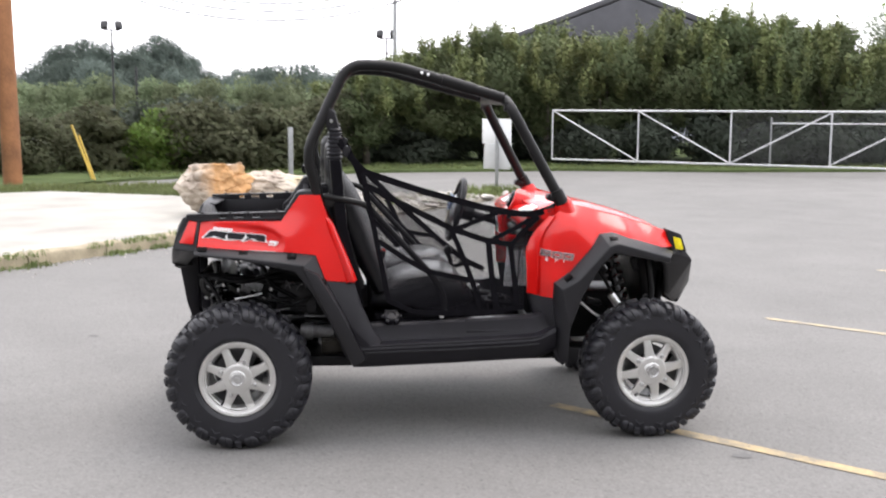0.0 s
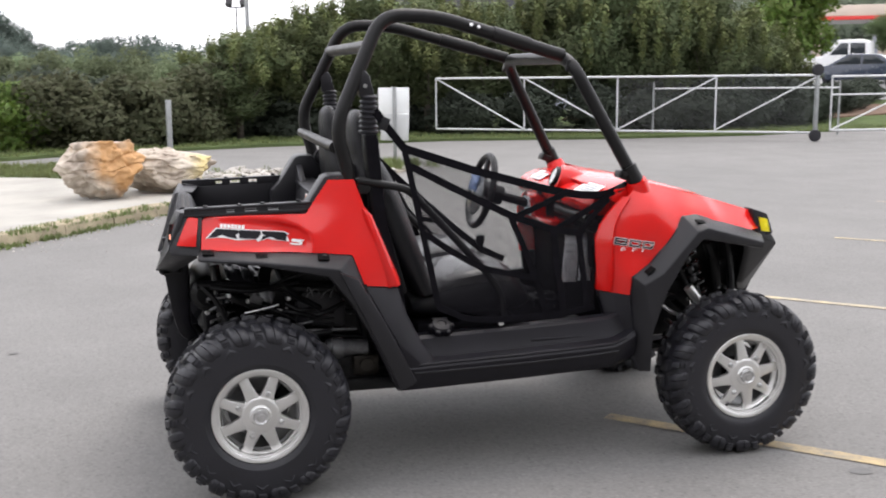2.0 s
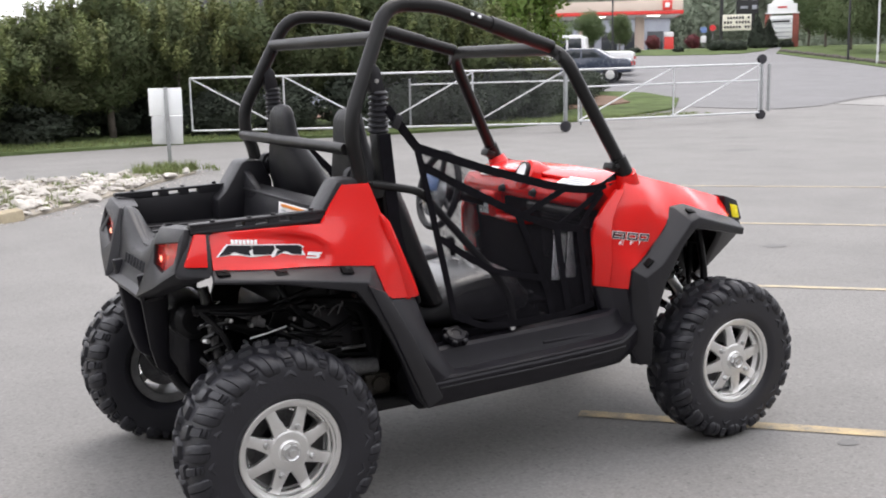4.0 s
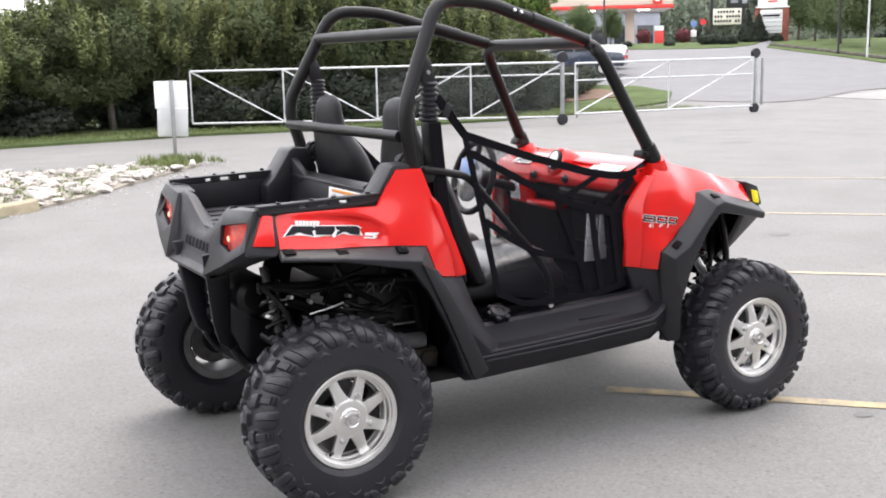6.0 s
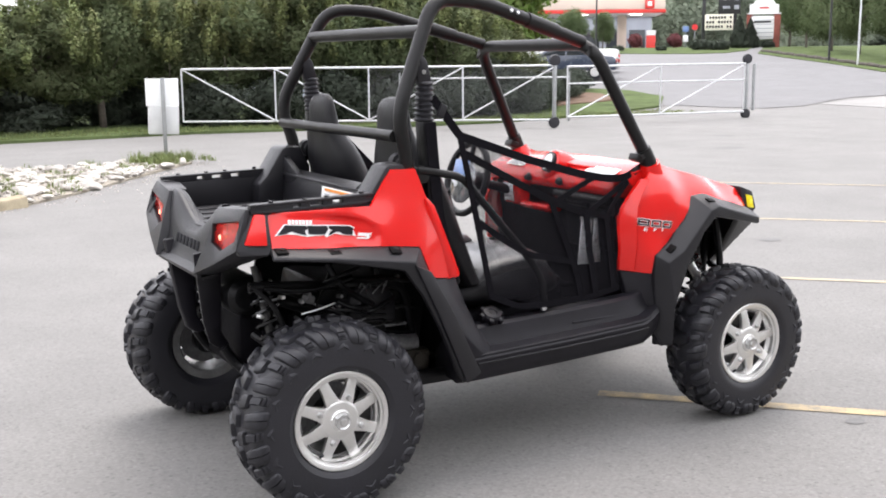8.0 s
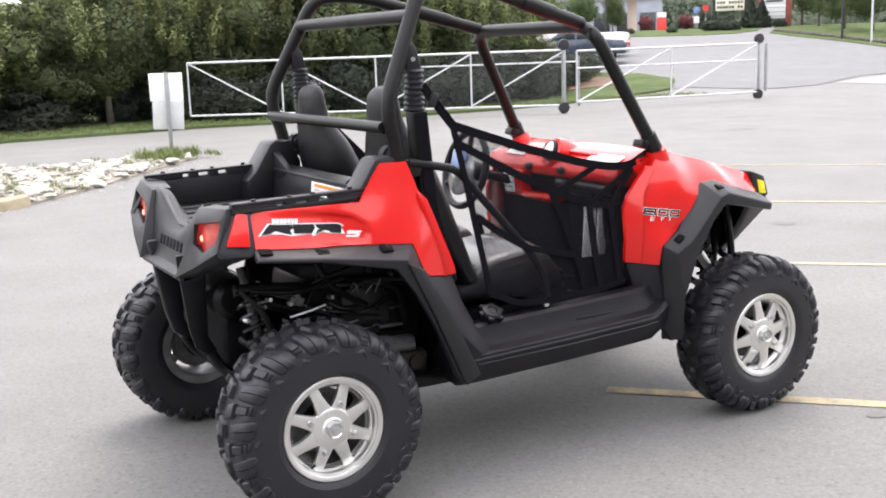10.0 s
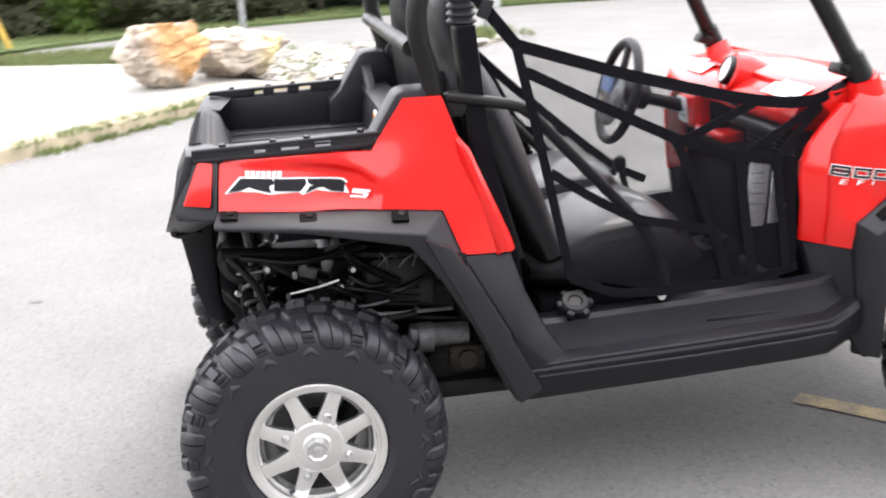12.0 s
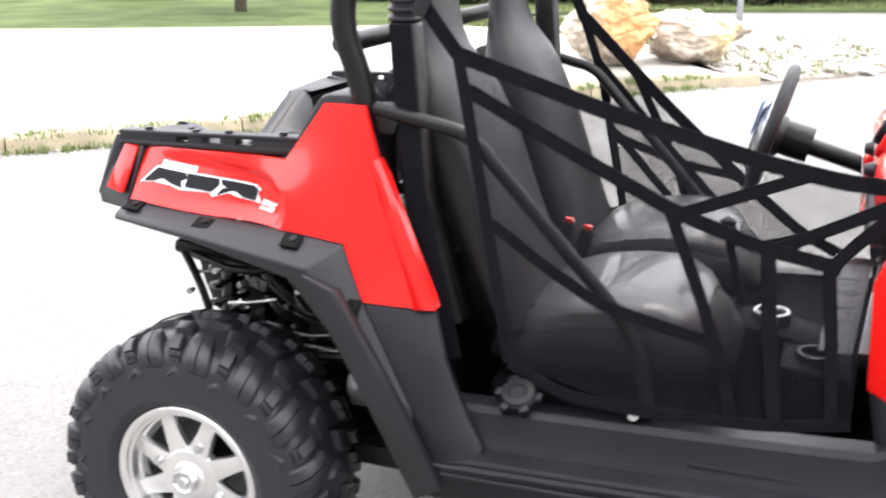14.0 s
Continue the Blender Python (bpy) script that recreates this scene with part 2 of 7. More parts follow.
def boulder_mat(name, heart, reach, ochre):
    """Cream sandstone with an iron-stained patch round its heart and faint veins."""
    m = mat(name, (0.55, 0.49, 0.41), 0.88, var=0.25, scale=4, bump=1.0, bscale=13, tint=(0.25, 0.2, 0.16))
    n, l = m.node_tree.nodes, m.node_tree.links
    b = n["Principled BSDF"]
    src = b.inputs["Base Color"].links[0].from_socket
    co, nz, rg, mx = n.new("ShaderNodeTexCoord"), n.new("ShaderNodeTexNoise"), n.new("ShaderNodeMapRange"), n.new("ShaderNodeMix")
    nz.inputs["Scale"].default_value, nz.inputs["Detail"].default_value = 2.1, 7
    l.new(co.outputs["Object"], nz.inputs["Vector"])
    gap, near = n.new("ShaderNodeVectorMath"), n.new("ShaderNodeMath")
    gap.operation, gap.inputs[1].default_value = "DISTANCE", heart
    l.new(co.outputs["Object"], gap.inputs[0])
    near.operation, near.inputs[1].default_value = "MULTIPLY_ADD", 1.5
    l.new(nz.outputs[0], near.inputs[0])
    l.new(gap.outputs["Value"], near.inputs[2])
    rg.inputs[1].default_value, rg.inputs[2].default_value = reach + 0.96, reach + 0.62
    l.new(near.outputs[0], rg.inputs[0])
    mx.data_type = "RGBA"
    mx.inputs[7].default_value = (*ochre, 1)
    part_stain = n.new("ShaderNodeMath")
    part_stain.operation, part_stain.inputs[1].default_value = "MULTIPLY", 0.82
    l.new(rg.outputs[0], part_stain.inputs[0])
    l.new(part_stain.outputs[0], mx.inputs[0])
    l.new(src, mx.inputs[6])
    l.new(mx.outputs[2], b.inputs["Base Color"])
    return m


BOULDER = boulder_mat("ochre_sandstone", (-0.9, 8.4, 0.5), 0.34, (0.5, 0.25, 0.075))
BOULDER_PALE = boulder_mat("cream_sandstone", (0.1, 9.1, 0.5), 0.2, (0.62, 0.5, 0.22))
STONE = vary(mat("pale_rubble", (0.42, 0.395, 0.36), 0.9, var=0.25, scale=8, bump=0.5, bscale=40), 0.4, 0.01)
GLASS = mat("dark_car_glass", (0.03, 0.035, 0.04), 0.08, var=0.1)
CAR_DARK = mat("dark_blue_car_paint", (0.035, 0.045, 0.07), 0.25, var=0.05, coat=0.6)
CAR_WHITE = mat("white_car_paint", (0.7, 0.7, 0.7), 0.3, var=0.04, coat=0.5)
BRICK_RED = mat("red_brick_pier", (0.26, 0.08, 0.06), 0.9, var=0.3, scale=3)
CANOPY = mat("cream_canopy_fascia", (0.6, 0.5, 0.42), 0.6, var=0.08, scale=0.5)
CANOPY_RED = mat("red_canopy_stripe", (0.62, 0.04, 0.03), 0.4, var=0.06)
LAMP_ON = mat("lit_canopy_lamp", (1.0, 0.95, 0.85), 0.4, var=0.02, emit=3.0)
ROOF = mat("dark_shingle_roof", (0.085, 0.085, 0.095), 0.9, var=0.2, scale=1.5)
SIDING = mat("grey_siding", (0.3, 0.32, 0.36), 0.8, var=0.1, scale=1)
SIGN_BLACK = mat("black_sign_panel", (0.02, 0.02, 0.022), 0.5, var=0.1)
MARQUEE = mat("cream_marquee", (0.75, 0.72, 0.6), 0.5, var=0.05)
STOP_RED = mat("stop_sign_red", (0.6, 0.03, 0.03), 0.45, var=0.05)

# ---- mesh helpers ----
def finish(name, bm, material, parent=None, label="", smooth=32.0):
    bmesh.ops.recalc_face_normals(bm, faces=bm.faces)
    me = bpy.data.meshes.new(name)
    bm.to_mesh(me)
    bm.free()
    for p in me.polygons:
        p.use_smooth = True
    me.set_sharp_from_angle(angle=radians(smooth))
    me.materials.append(material)
    ob = new(name, me)
    if parent:
        ob.parent = parent
    if label:
        tagged(ob, label)
    return ob


def part(name, bm, material, parent, label=""):
    return finish(name, bm, material, parent, label)


def thing(name, label, category, group="", at=(0, 0, 0)):
    ob = new(name)
    ob.location = at
    ob.empty_display_size = 0.1
    return tagged(ob, label, category, group)


def structure(name, bm, material, label="", smooth=32.0):
    return tagged(finish(name, bm, material, None, label, smooth), kind="structure")


def bevel(bm, width, segments=2, sharp=25.0):
    edges = [e for e in bm.edges if len(e.link_faces) == 2 and e.calc_face_angle(0) > radians(sharp)]
    if edges and width:
        bmesh.ops.bevel(bm, geom=edges, offset=width, segments=segments, profile=0.5, affect="EDGES", clamp_overlap=True)


def box(size, at=(0, 0, 0), rot=(0, 0, 0), edge=0.006, bm=None):
    """A bevelled block: full sizes, its centre, turns in degrees."""
    b = bmesh.new()
    bmesh.ops.create_cube(b, size=1, matrix=Matrix.Diagonal((*size, 1)))
    bevel(b, min(edge, min(size) * 0.45))
    b.transform(pose(*at, *rot))
    return merge(bm, b)


def merge(bm, b):
    if bm is None:
        return b
    me = bpy.data.meshes.new("tmp")
    b.to_mesh(me)
    b.free()
    bm.from_mesh(me)
    bpy.data.meshes.remove(me)
    return bm


def fillet(points, radius, steps=5):
    """Rounds the corners of a path."""
    pts = [Vector(p) for p in points]
    out = [pts[0]]
    for a, b, c in zip(pts, pts[1:], pts[2:]):
        r = min(radius, (a - b).length * 0.48, (c - b).length * 0.48)
        p, q = b + (a - b).normalized() * r, b + (c - b).normalized() * r
        for k in range(steps + 1):
            t = k / steps
            out.append((1 - t) ** 2 * p + 2 * t * (1 - t) * b + t * t * q)
    return out + [pts[-1]]


def tube(points, radius, bend=0.08, sides=14, bm=None, flat=None, end=None):
    """A swept pipe with rounded bends; flat=(w, h) sweeps a strap instead; end tapers the last radius."""
    path = fillet(points, bend) if bend and len(points) > 2 else [Vector(p) for p in points]
    b = bm or bmesh.new()
    rings, n = [], len(path)
    up = Vector((0, 0, 1))
    d0 = (path[1] - path[0]).normalized()
    side = d0.cross(up) if abs(d0.z) < 0.95 else (Vector((0, -1, 0)) if flat else d0.cross(Vector((0, 1, 0))))
    side.normalize()
    for i, p in enumerate(path):
        d = (path[min(i + 1, n - 1)] - path[max(i - 1, 0)]).normalized()
        side = (side - d * side.dot(d)).normalized()
        up2 = d.cross(side)
        r = radius + (end - radius) * i / (n - 1) if end is not None else radius
        if flat:
            w, h = flat[0] / 2, flat[1] / 2
            ring = [b.verts.new(p + side * x + up2 * y) for x, y in ((-h, -w), (h, -w), (h, w), (-h, w))]
        else:
            ring = [b.verts.new(p + (side * math.cos(k * math.tau / sides) + up2 * math.sin(k * math.tau / sides)) * r) for k in range(sides)]
        rings.append(ring)
    for a, c in zip(rings, rings[1:]):
        for k in range(len(a)):
            b.faces.new((a[k], a[(k + 1) % len(a)], c[(k + 1) % len(a)], c[k]))
    b.faces.new(rings[0])
    b.faces.new(list(reversed(rings[-1])))
    return b


def solid(verts, faces, off, edge=0.006, bm=None, segments=2, sharp=18):
    """Thickens a faceted skin by the vector off and rounds its edges."""
    b = bmesh.new()
    vs = [b.verts.new(v) for v in verts]
    fs = []
    for f in faces:
        fs.append(b.faces.new([vs[i] for i in f]))
    off = Vector(off)
    low = [b.verts.new(Vector(v) + off) for v in verts]
    use = {}
    for f in faces:
        b.faces.new([low[i] for i in reversed(f)])
        for i, j in zip(f, f[1:] + f[:1]):
            use.setdefault(frozenset((i, j)), []).append((i, j))
    for pairs in use.values():
        if len(pairs) == 1:
            i, j = pairs[0]
            b.faces.new((vs[j], vs[i], low[i], low[j]))
    loose = [v for v in b.verts if not v.link_faces]
    bmesh.ops.delete(b, geom=loose, context="VERTS")
    bmesh.ops.recalc_face_normals(b, faces=b.faces)
    bevel(b, edge, segments, sharp)
    return merge(bm, b)


def prism(profile, axis, a, c, edge=0.006, bm=None, segments=2):
    """Extrudes a 2D outline along an axis: 'y' takes (x, z), 'x' takes (y, z), 'z' takes (x, y)."""
    def at(p, h):
        return {"y": (p[0], h, p[1]), "x": (h, p[0], p[1]), "z": (p[0], p[1], h)}[axis]
    off = {"y": (0, c - a, 0), "x": (c - a, 0, 0), "z": (0, 0, c - a)}[axis]
    return solid([at(p, a) for p in profile], [list(range(len(profile)))], off, edge, bm, segments)


def lathe(profile, steps=48, bm=None, m=None):
    """Revolves (radius, height) pairs round the y axis; height runs along y."""
    b = bmesh.new()
    rings = []
    for r, h in profile:
        if r < 1e-6:
            rings.append([b.verts.new((0, h, 0))] * steps)
        else:
            rings.append([b.verts.new((r * math.cos(k * math.tau / steps), h, r * math.sin(k * math.tau / steps))) for k in range(steps)])
    for p, q in zip(rings, rings[1:]):
        for k in range(steps):
            f = []
            for v in (p[k], p[(k + 1) % steps], q[(k + 1) % steps], q[k]):
                if v not in f:
                    f.append(v)
            if len(f) > 2:
                b.faces.new(f)
    if m:
        b.transform(m)
    return merge(bm, b)


def loft(sections, bm=None):
    """Skins a row of rings with equal counts, capped at both ends."""
    b = bmesh.new()
    rings = [[b.verts.new(p) for p in s] for s in sections]
    for p, q in zip(rings, rings[1:]):
        n = len(p)
        for k in range(n):
            b.faces.new((p[k], p[(k + 1) % n], q[(k + 1) % n], q[k]))
    b.faces.new(rings[0])
    b.faces.new(list(reversed(rings[-1])))
    return merge(bm, b)


def superring(w, d, n=20, power=0.6):
    """A rounded-rectangle ring of half sizes w, d."""
    out = []
    for k in range(n):
        a = k * math.tau / n
        c, s = math.cos(a), math.sin(a)
        out.append((w * math.copysign(abs(c) ** power, c), d * math.copysign(abs(s) ** power, s)))
    return out


def coil(a, c, radius, wire, turns, bm=None):
    """A spring from a to c."""
    a, c = Vector(a), Vector(c)
    d = (c - a).normalized()
    u = d.orthogonal().normalized()
    v = d.cross(u)
    n = int(turns * 12)
    pts = [a + (c - a) * (k / n) + (u * math.cos(k * math.tau / 12) + v * math.sin(k * math.tau / 12)) * radius for k in range(n + 1)]
    return tube(pts, wire, 0, 6, bm)


def rod(a, c, radius, bm=None, sides=12):
    return tube([a, c], radius, 0, sides, bm)

# ---- ground, pad, kerb, lawns ----
def smooth01(t):
    t = min(1, max(0, t))
    return t * t * (3 - 2 * t)


def lie(x, y):
    """The height of the ground: flat lot, climbing gently towards the road to the north-east."""
    dx, dy = x + 1.46, y + 3.94
    d = math.hypot(dx, dy)
    az = math.degrees(math.atan2(dx, dy))
    return 2.3 * smooth01((d - 26) / 58) * smooth01((az - 22) / 14) * smooth01((150 - az) / 40)


def bearing(az, d):
    """A place on the ground at a compass bearing (degrees clockwise from +y) and distance from the usual standpoint."""
    x, y = -1.46 + d * math.sin(radians(az)), -3.94 + d * math.cos(radians(az))
    return x, y, lie(x, y)


def axis_steps(lo, hi):
    v, out = 0.0, [0.0]
    while v < hi:
        v += 1.0 + v * 0.09
        out.append(v)
    v, neg = 0.0, []
    while v > lo:
        v -= 1.0 - v * 0.09
        neg.append(v)
    return sorted(neg + out)


xs, ys = axis_steps(-900, 900), axis_steps(-900, 900)
bm = bmesh.new()
grid = [[bm.verts.new((x, y, lie(x, y))) for x in xs] for y in ys]
for r0, r1 in zip(grid, grid[1:]):
    for k in range(len(xs) - 1):
        bm.faces.new((r0[k], r0[k + 1], r1[k + 1], r1[k]))
structure("ground", bm, ASPHALT, "worn light grey asphalt parking lot with speckled aggregate", 180)


def inside(x, y, poly):
    hit = False
    for (x0, y0), (x1, y1) in zip(poly, poly[1:] + poly[:1]):
        if (y0 > y) != (y1 > y) and x < x0 + (y - y0) * (x1 - x0) / (y1 - y0):
            hit = not hit
    return hit


def sheet(name, outline, z, material, label, depth=0.12, bumpy=0.0, cell=0.5):
    """A raised sheet with a thick edge; follows the lie of the ground."""
    bm = bmesh.new()
    vs = [bm.verts.new((x, y, 0)) for x, y in outline]
    f = bm.faces.new(vs)
    bmesh.ops.triangulate(bm, faces=[f])
    x0, x1 = min(p[0] for p in outline), max(p[0] for p in outline)
    y0, y1 = min(p[1] for p in outline), max(p[1] for p in outline)
    for lo, hi, n in ((x0, x1, (1, 0, 0)), (y0, y1, (0, 1, 0))):
        v = lo + cell
        while v < hi:
            bmesh.ops.bisect_plane(bm, geom=list(bm.verts) + list(bm.edges) + list(bm.faces), plane_co=(v, v, 0), plane_no=n)
            v += cell
    for v in bm.verts:
        v.co.z = lie(v.co.x, v.co.y) + z + bumpy * noise.noise(v.co * 1.7)
    ext = bmesh.ops.extrude_face_region(bm, geom=list(bm.faces))
    bmesh.ops.translate(bm, vec=(0, 0, -depth), verts=[g for g in ext["geom"] if isinstance(g, bmesh.types.BMVert)])
    return structure(name, bm, material, label)


KERB = [(-9.5, -2.6), (-6.2, 1.2), (-3.5, 3.95), (-2.55, 5.0), (-1.4, 6.5), (-.55, 7.65), (-.1, 8.1), (.42, 8.42)]
ROCK_EDGE = [(.42, 8.42), (1.05, 9.1), (1.9, 10.2), (2.8, 11.4), (3.5, 12.3), (3.45, 12.85), (3.0, 12.9), (2.2, 12.6), (1.4, 12.5), (.3, 12.6), (-.6, 12.4), (-.8, 10.6), (-.3, 9.2)]
PAD = KERB[:-1] + [(.1, 8.4), (-.5, 9.2), (-.9, 10.6), (-2.1, 11.6), (-4.2, 12.5), (-6.2, 11.6), (-9.0, 10.2), (-14, 8.0), (-22, 5), (-22, -3)]
sheet("pavement_pad", PAD, .10, CONCRETE, "pale sunlit concrete pad")
sheet("rock_bed_soil", ROCK_EDGE, .03, SOIL, "dusty soil under the rubble bed", .06, .03, .35)
sheet("grass_strip", [(-.8, 12.4), (-.95, 10.7), (-2.1, 11.65), (-4.2, 12.55), (-5.2, 12.3), (-5.6, 13.3), (-4.2, 13.7), (-2.2, 14.0), (-.9, 13.3)], .085, TURF, "patchy grass strip beside the pad", .1, .04, .3)
sheet("lawn_back", [(-5.1, 14.3), (-3.8, 15.75), (-2.5, 16.8), (-.5, 17.6), (1.7, 18.35), (5.6, 18.9), (9.4, 18.3), (13, 18.3), (17.2, 19.4), (20.6, 20.9), (23.5, 24), (24.5, 27), (23, 32), (12, 34), (-4, 34), (-16, 30), (-26, 24), (-26, 9), (-14, 8.1), (-9.1, 10.3), (-6.3, 11.75), (-5.3, 12.5), (-5.8, 13.4)],
      .06, TURF, "mown lawn under the hedge", .1, .03, 1.0)
sheet("mulch_bed", [(15.0, 23.2), (18, 22.6), (21, 23.5), (22.4, 26), (21.5, 30), (14, 31), (11, 26)], .10, MULCH, "brown mulch under the shrubs", .05, .03, .8)
# far grass strip at the road, and the road's bank
sheet("verge", [bearing(a, d)[:2] for a, d in ((30, 69), (36, 68), (38.7, 67.5), (41, 66.5), (43.3, 66.2), (44.8, 67), (45.8, 70), (46.2, 78), (43, 84), (38, 84), (30, 84))], .05, TURF, "green verge by the far road", .1, 0, 4)
sheet("bank", [bearing(a, d)[:2] for a, d in ((46.4, 66), (47.7, 61.5), (49.8, 56.5), (52.2, 51), (56, 44), (62, 38), (62, 70), (52, 90), (47, 90))], .05, TURF, "grass bank along the driveway", .1, 0, 3)

# kerb: separate weathered lengths along the pad
kerb = tagged(new("kerb"), "broken weathered concrete kerb with weeds", "kerb", kind="structure")
rk = random.Random(5)
for (x0, y0), (x1, y1) in zip(KERB, KERB[1:]):
    L = math.hypot(x1 - x0, y1 - y0)
    n = max(1, round(L / .9))
    for k in range(n):
        t0, t1 = k / n, (k + 1) / n - .012 / L
        a = Vector((x0 + (x1 - x0) * t0, y0 + (y1 - y0) * t0, 0))
        c = Vector((x0 + (x1 - x0) * t1, y0 + (y1 - y0) * t1, 0))
        d = (c - a).normalized()
        side_v = Vector((d.y, -d.x, 0))
        secs = []
        for j in range(6):
            p = a + (c - a) * j / 5
            h, w = .125 + rk.uniform(-.018, .012), .075 + rk.uniform(-.012, .01)
            secs.append([tuple(p + side_v * u + Vector((0, 0, z))) for u, z in ((-.09, -.05), (-.09, h), (-.02, h + .008), (w * .8, h - .012), (w, h * .7), (w + .012, -.05))])
        finish("kerb_stone", loft(secs), KERBSTONE, kerb)

# painted parking lines
def line(name, p, q, w, material, label, rise=.004):
    p, q = Vector((*p, 0)), Vector((*q, 0))
    d = (q - p).normalized()
    n = Vector((-d.y, d.x, 0)) * w / 2
    bm = bmesh.new()
    k, rr = max(2, int((q - p).length / .12)), random.Random(name + str(p.x))
    left, right = [], []
    for i in range(k + 1):
        c = p + (q - p) * i / k
        z = lie(c.x, c.y) + rise
        left.append(bm.verts.new((*(c + n * (1 + rr.uniform(-.12, .06))).xy, z)))
        right.append(bm.verts.new((*(c - n * (1 + rr.uniform(-.12, .06))).xy, z)))
    for i in range(k):
        bm.faces.new((left[i], left[i + 1], right[i + 1], right[i]))
    structure(name, bm, material, label)


line("yellow_line", (1.60, -.11), (5.6, -4.11), .086, YELLOW_LINE, "worn yellow painted parking line")
for k, (px, py) in enumerate(((3.655, 2.03), (5.67, 4.2), (7.78, 6.5))):
    line("yellow_line", (px, py), (px + 4.0, py - 3.85), .07, PALE_LINE, "faded painted parking line")
TAR = mat("tar_seam", (0.09, 0.088, 0.086), 0.7, var=0.3, scale=3)
DRIVE_EDGE = [(19.8, 21.6), (21.5, 21.1), (21.9, 19.7), (22.5, 18.6), (24.1, 18.5), (26.2, 19.4), (27.8, 19.9), (31, 19.4)]
sheet("driveway", [(18.6, 22.4)] + DRIVE_EDGE + [(52, 18), (70, 40), (62, 62), (30, 50), (26, 36)], .012, DRIVE, "older darker asphalt driveway climbing to the road", .05, 0, 2.0)
for p, q in zip(DRIVE_EDGE, DRIVE_EDGE[1:]):
    line("tar_seam", p, q, .16, TAR, "dark tar seam across the driveway", .017)
PALE_PATCH = asphalt_mat("pale_patched_asphalt", (0.25, 0.245, 0.235))
sheet("pale_pavement", [bearing(a, d)[:2] for a, d in ((49.3, 34.8), (52.2, 38), (58, 43), (58, 30), (52.2, 33.6))], .02, PALE_PATCH, "paler patched pavement beside the driveway", .05, 0, 1.5)
# oil spots
for x, y, r in ((2.3, -1.0, .05), (.05, -1.9, .03), (-1.2, 1.8, .03), (5.57, 2.53, .11), (12.3, 9.75, .3), (14.4, 12.0, .26)):
    bm = bmesh.new()
    bm.faces.new([bm.verts.new((x + r * (1 + .3 * noise.noise(Vector((math.cos(a), math.sin(a), x)) * 2)) * math.cos(a), y + r * .7 * math.sin(a), .003)) for a in (k * math.tau / 18 for k in range(18))])
    structure("tar_spot", bm, mat("tar_%d" % int(x * 10 + 50), (0.14, 0.138, 0.135), 0.85, var=0.2), "dark oil spot on the asphalt")

# unseen wall added behind the standpoint: closes the lot, cuts near-side skylight
structure("sky_block_wall", box((46, .4, 9), (-2, -14, 4.5), (0, 0, 0), .02), mat("sky_block_render", (0.25, 0.247, 0.24), 0.9, var=0.12, scale=0.4, bump=0.2, bscale=30), "unseen plain grey wall added to cut skylight")

# ---- the off-road vehicle: forward is +x, its right side is -y, rear axle at x = 0 ----
utv = thing("utility_vehicle", "red and black two-seat off-road side-by-side parked on grey asphalt", "off-road vehicle")


def side(s, pts):
    """Points given as x, distance out from the centre line, z, on the side s."""
    return [(x, s * a, z) for x, a, z in pts]


# wheels ------------------------------------------------------------------
def carcass(R, half):
    """The tyre's outer profile from low on the sidewall to the middle of the tread, as radius and offset."""
    return [(R * .70, half), (R * .78, half * .995), (R * .835, half * .975), (R * .876, half * .92), (R * .906, half * .825), (R * .926, half * .68), (R * .937, half * .5), (R * .942, half * .25), (R * .944, 0)]


def along(R, half, u):
    """A place and outward normal on that profile; u counts its points."""
    prof = carcass(R, half)
    k = min(len(prof) - 2, max(0, int(u)))
    (r0, h0), (r1, h1) = prof[k], prof[k + 1]
    a, b_ = prof[max(0, k - 1)], prof[min(len(prof) - 1, k + 2)]
    f = u - k
    d = Vector((b_[0] - a[0], b_[1] - a[1])).normalized()
    return Vector((r0 + (r1 - r0) * f, h0 + (h1 - h0) * f)), Vector((-d.y, d.x))


def tread_pad(R, half, rows, cols, turn=0.0):
    """A raised rubber pad. rows: place on the profile, half width in degrees, lift, skew in degrees; cols: place across -1 to 1, share of the lift."""
    b = bmesh.new()
    grid = []
    for u, wide, lift, skew in rows:
        p, n = along(R, half, u)
        line_ = []
        for v, share in cols:
            q = p + n * (lift * share - .004)
            a = radians(skew + v * wide)
            line_.append(b.verts.new((q.x * math.cos(a), q.y, q.x * math.sin(a))))
        grid.append(line_)
    for g0, g1 in zip(grid, grid[1:]):
        for k in range(len(cols) - 1):
            b.faces.new((g0[k], g0[k + 1], g1[k + 1], g1[k]))
    b.transform(Matrix.Rotation(radians(turn), 4, "Y"))
    return b


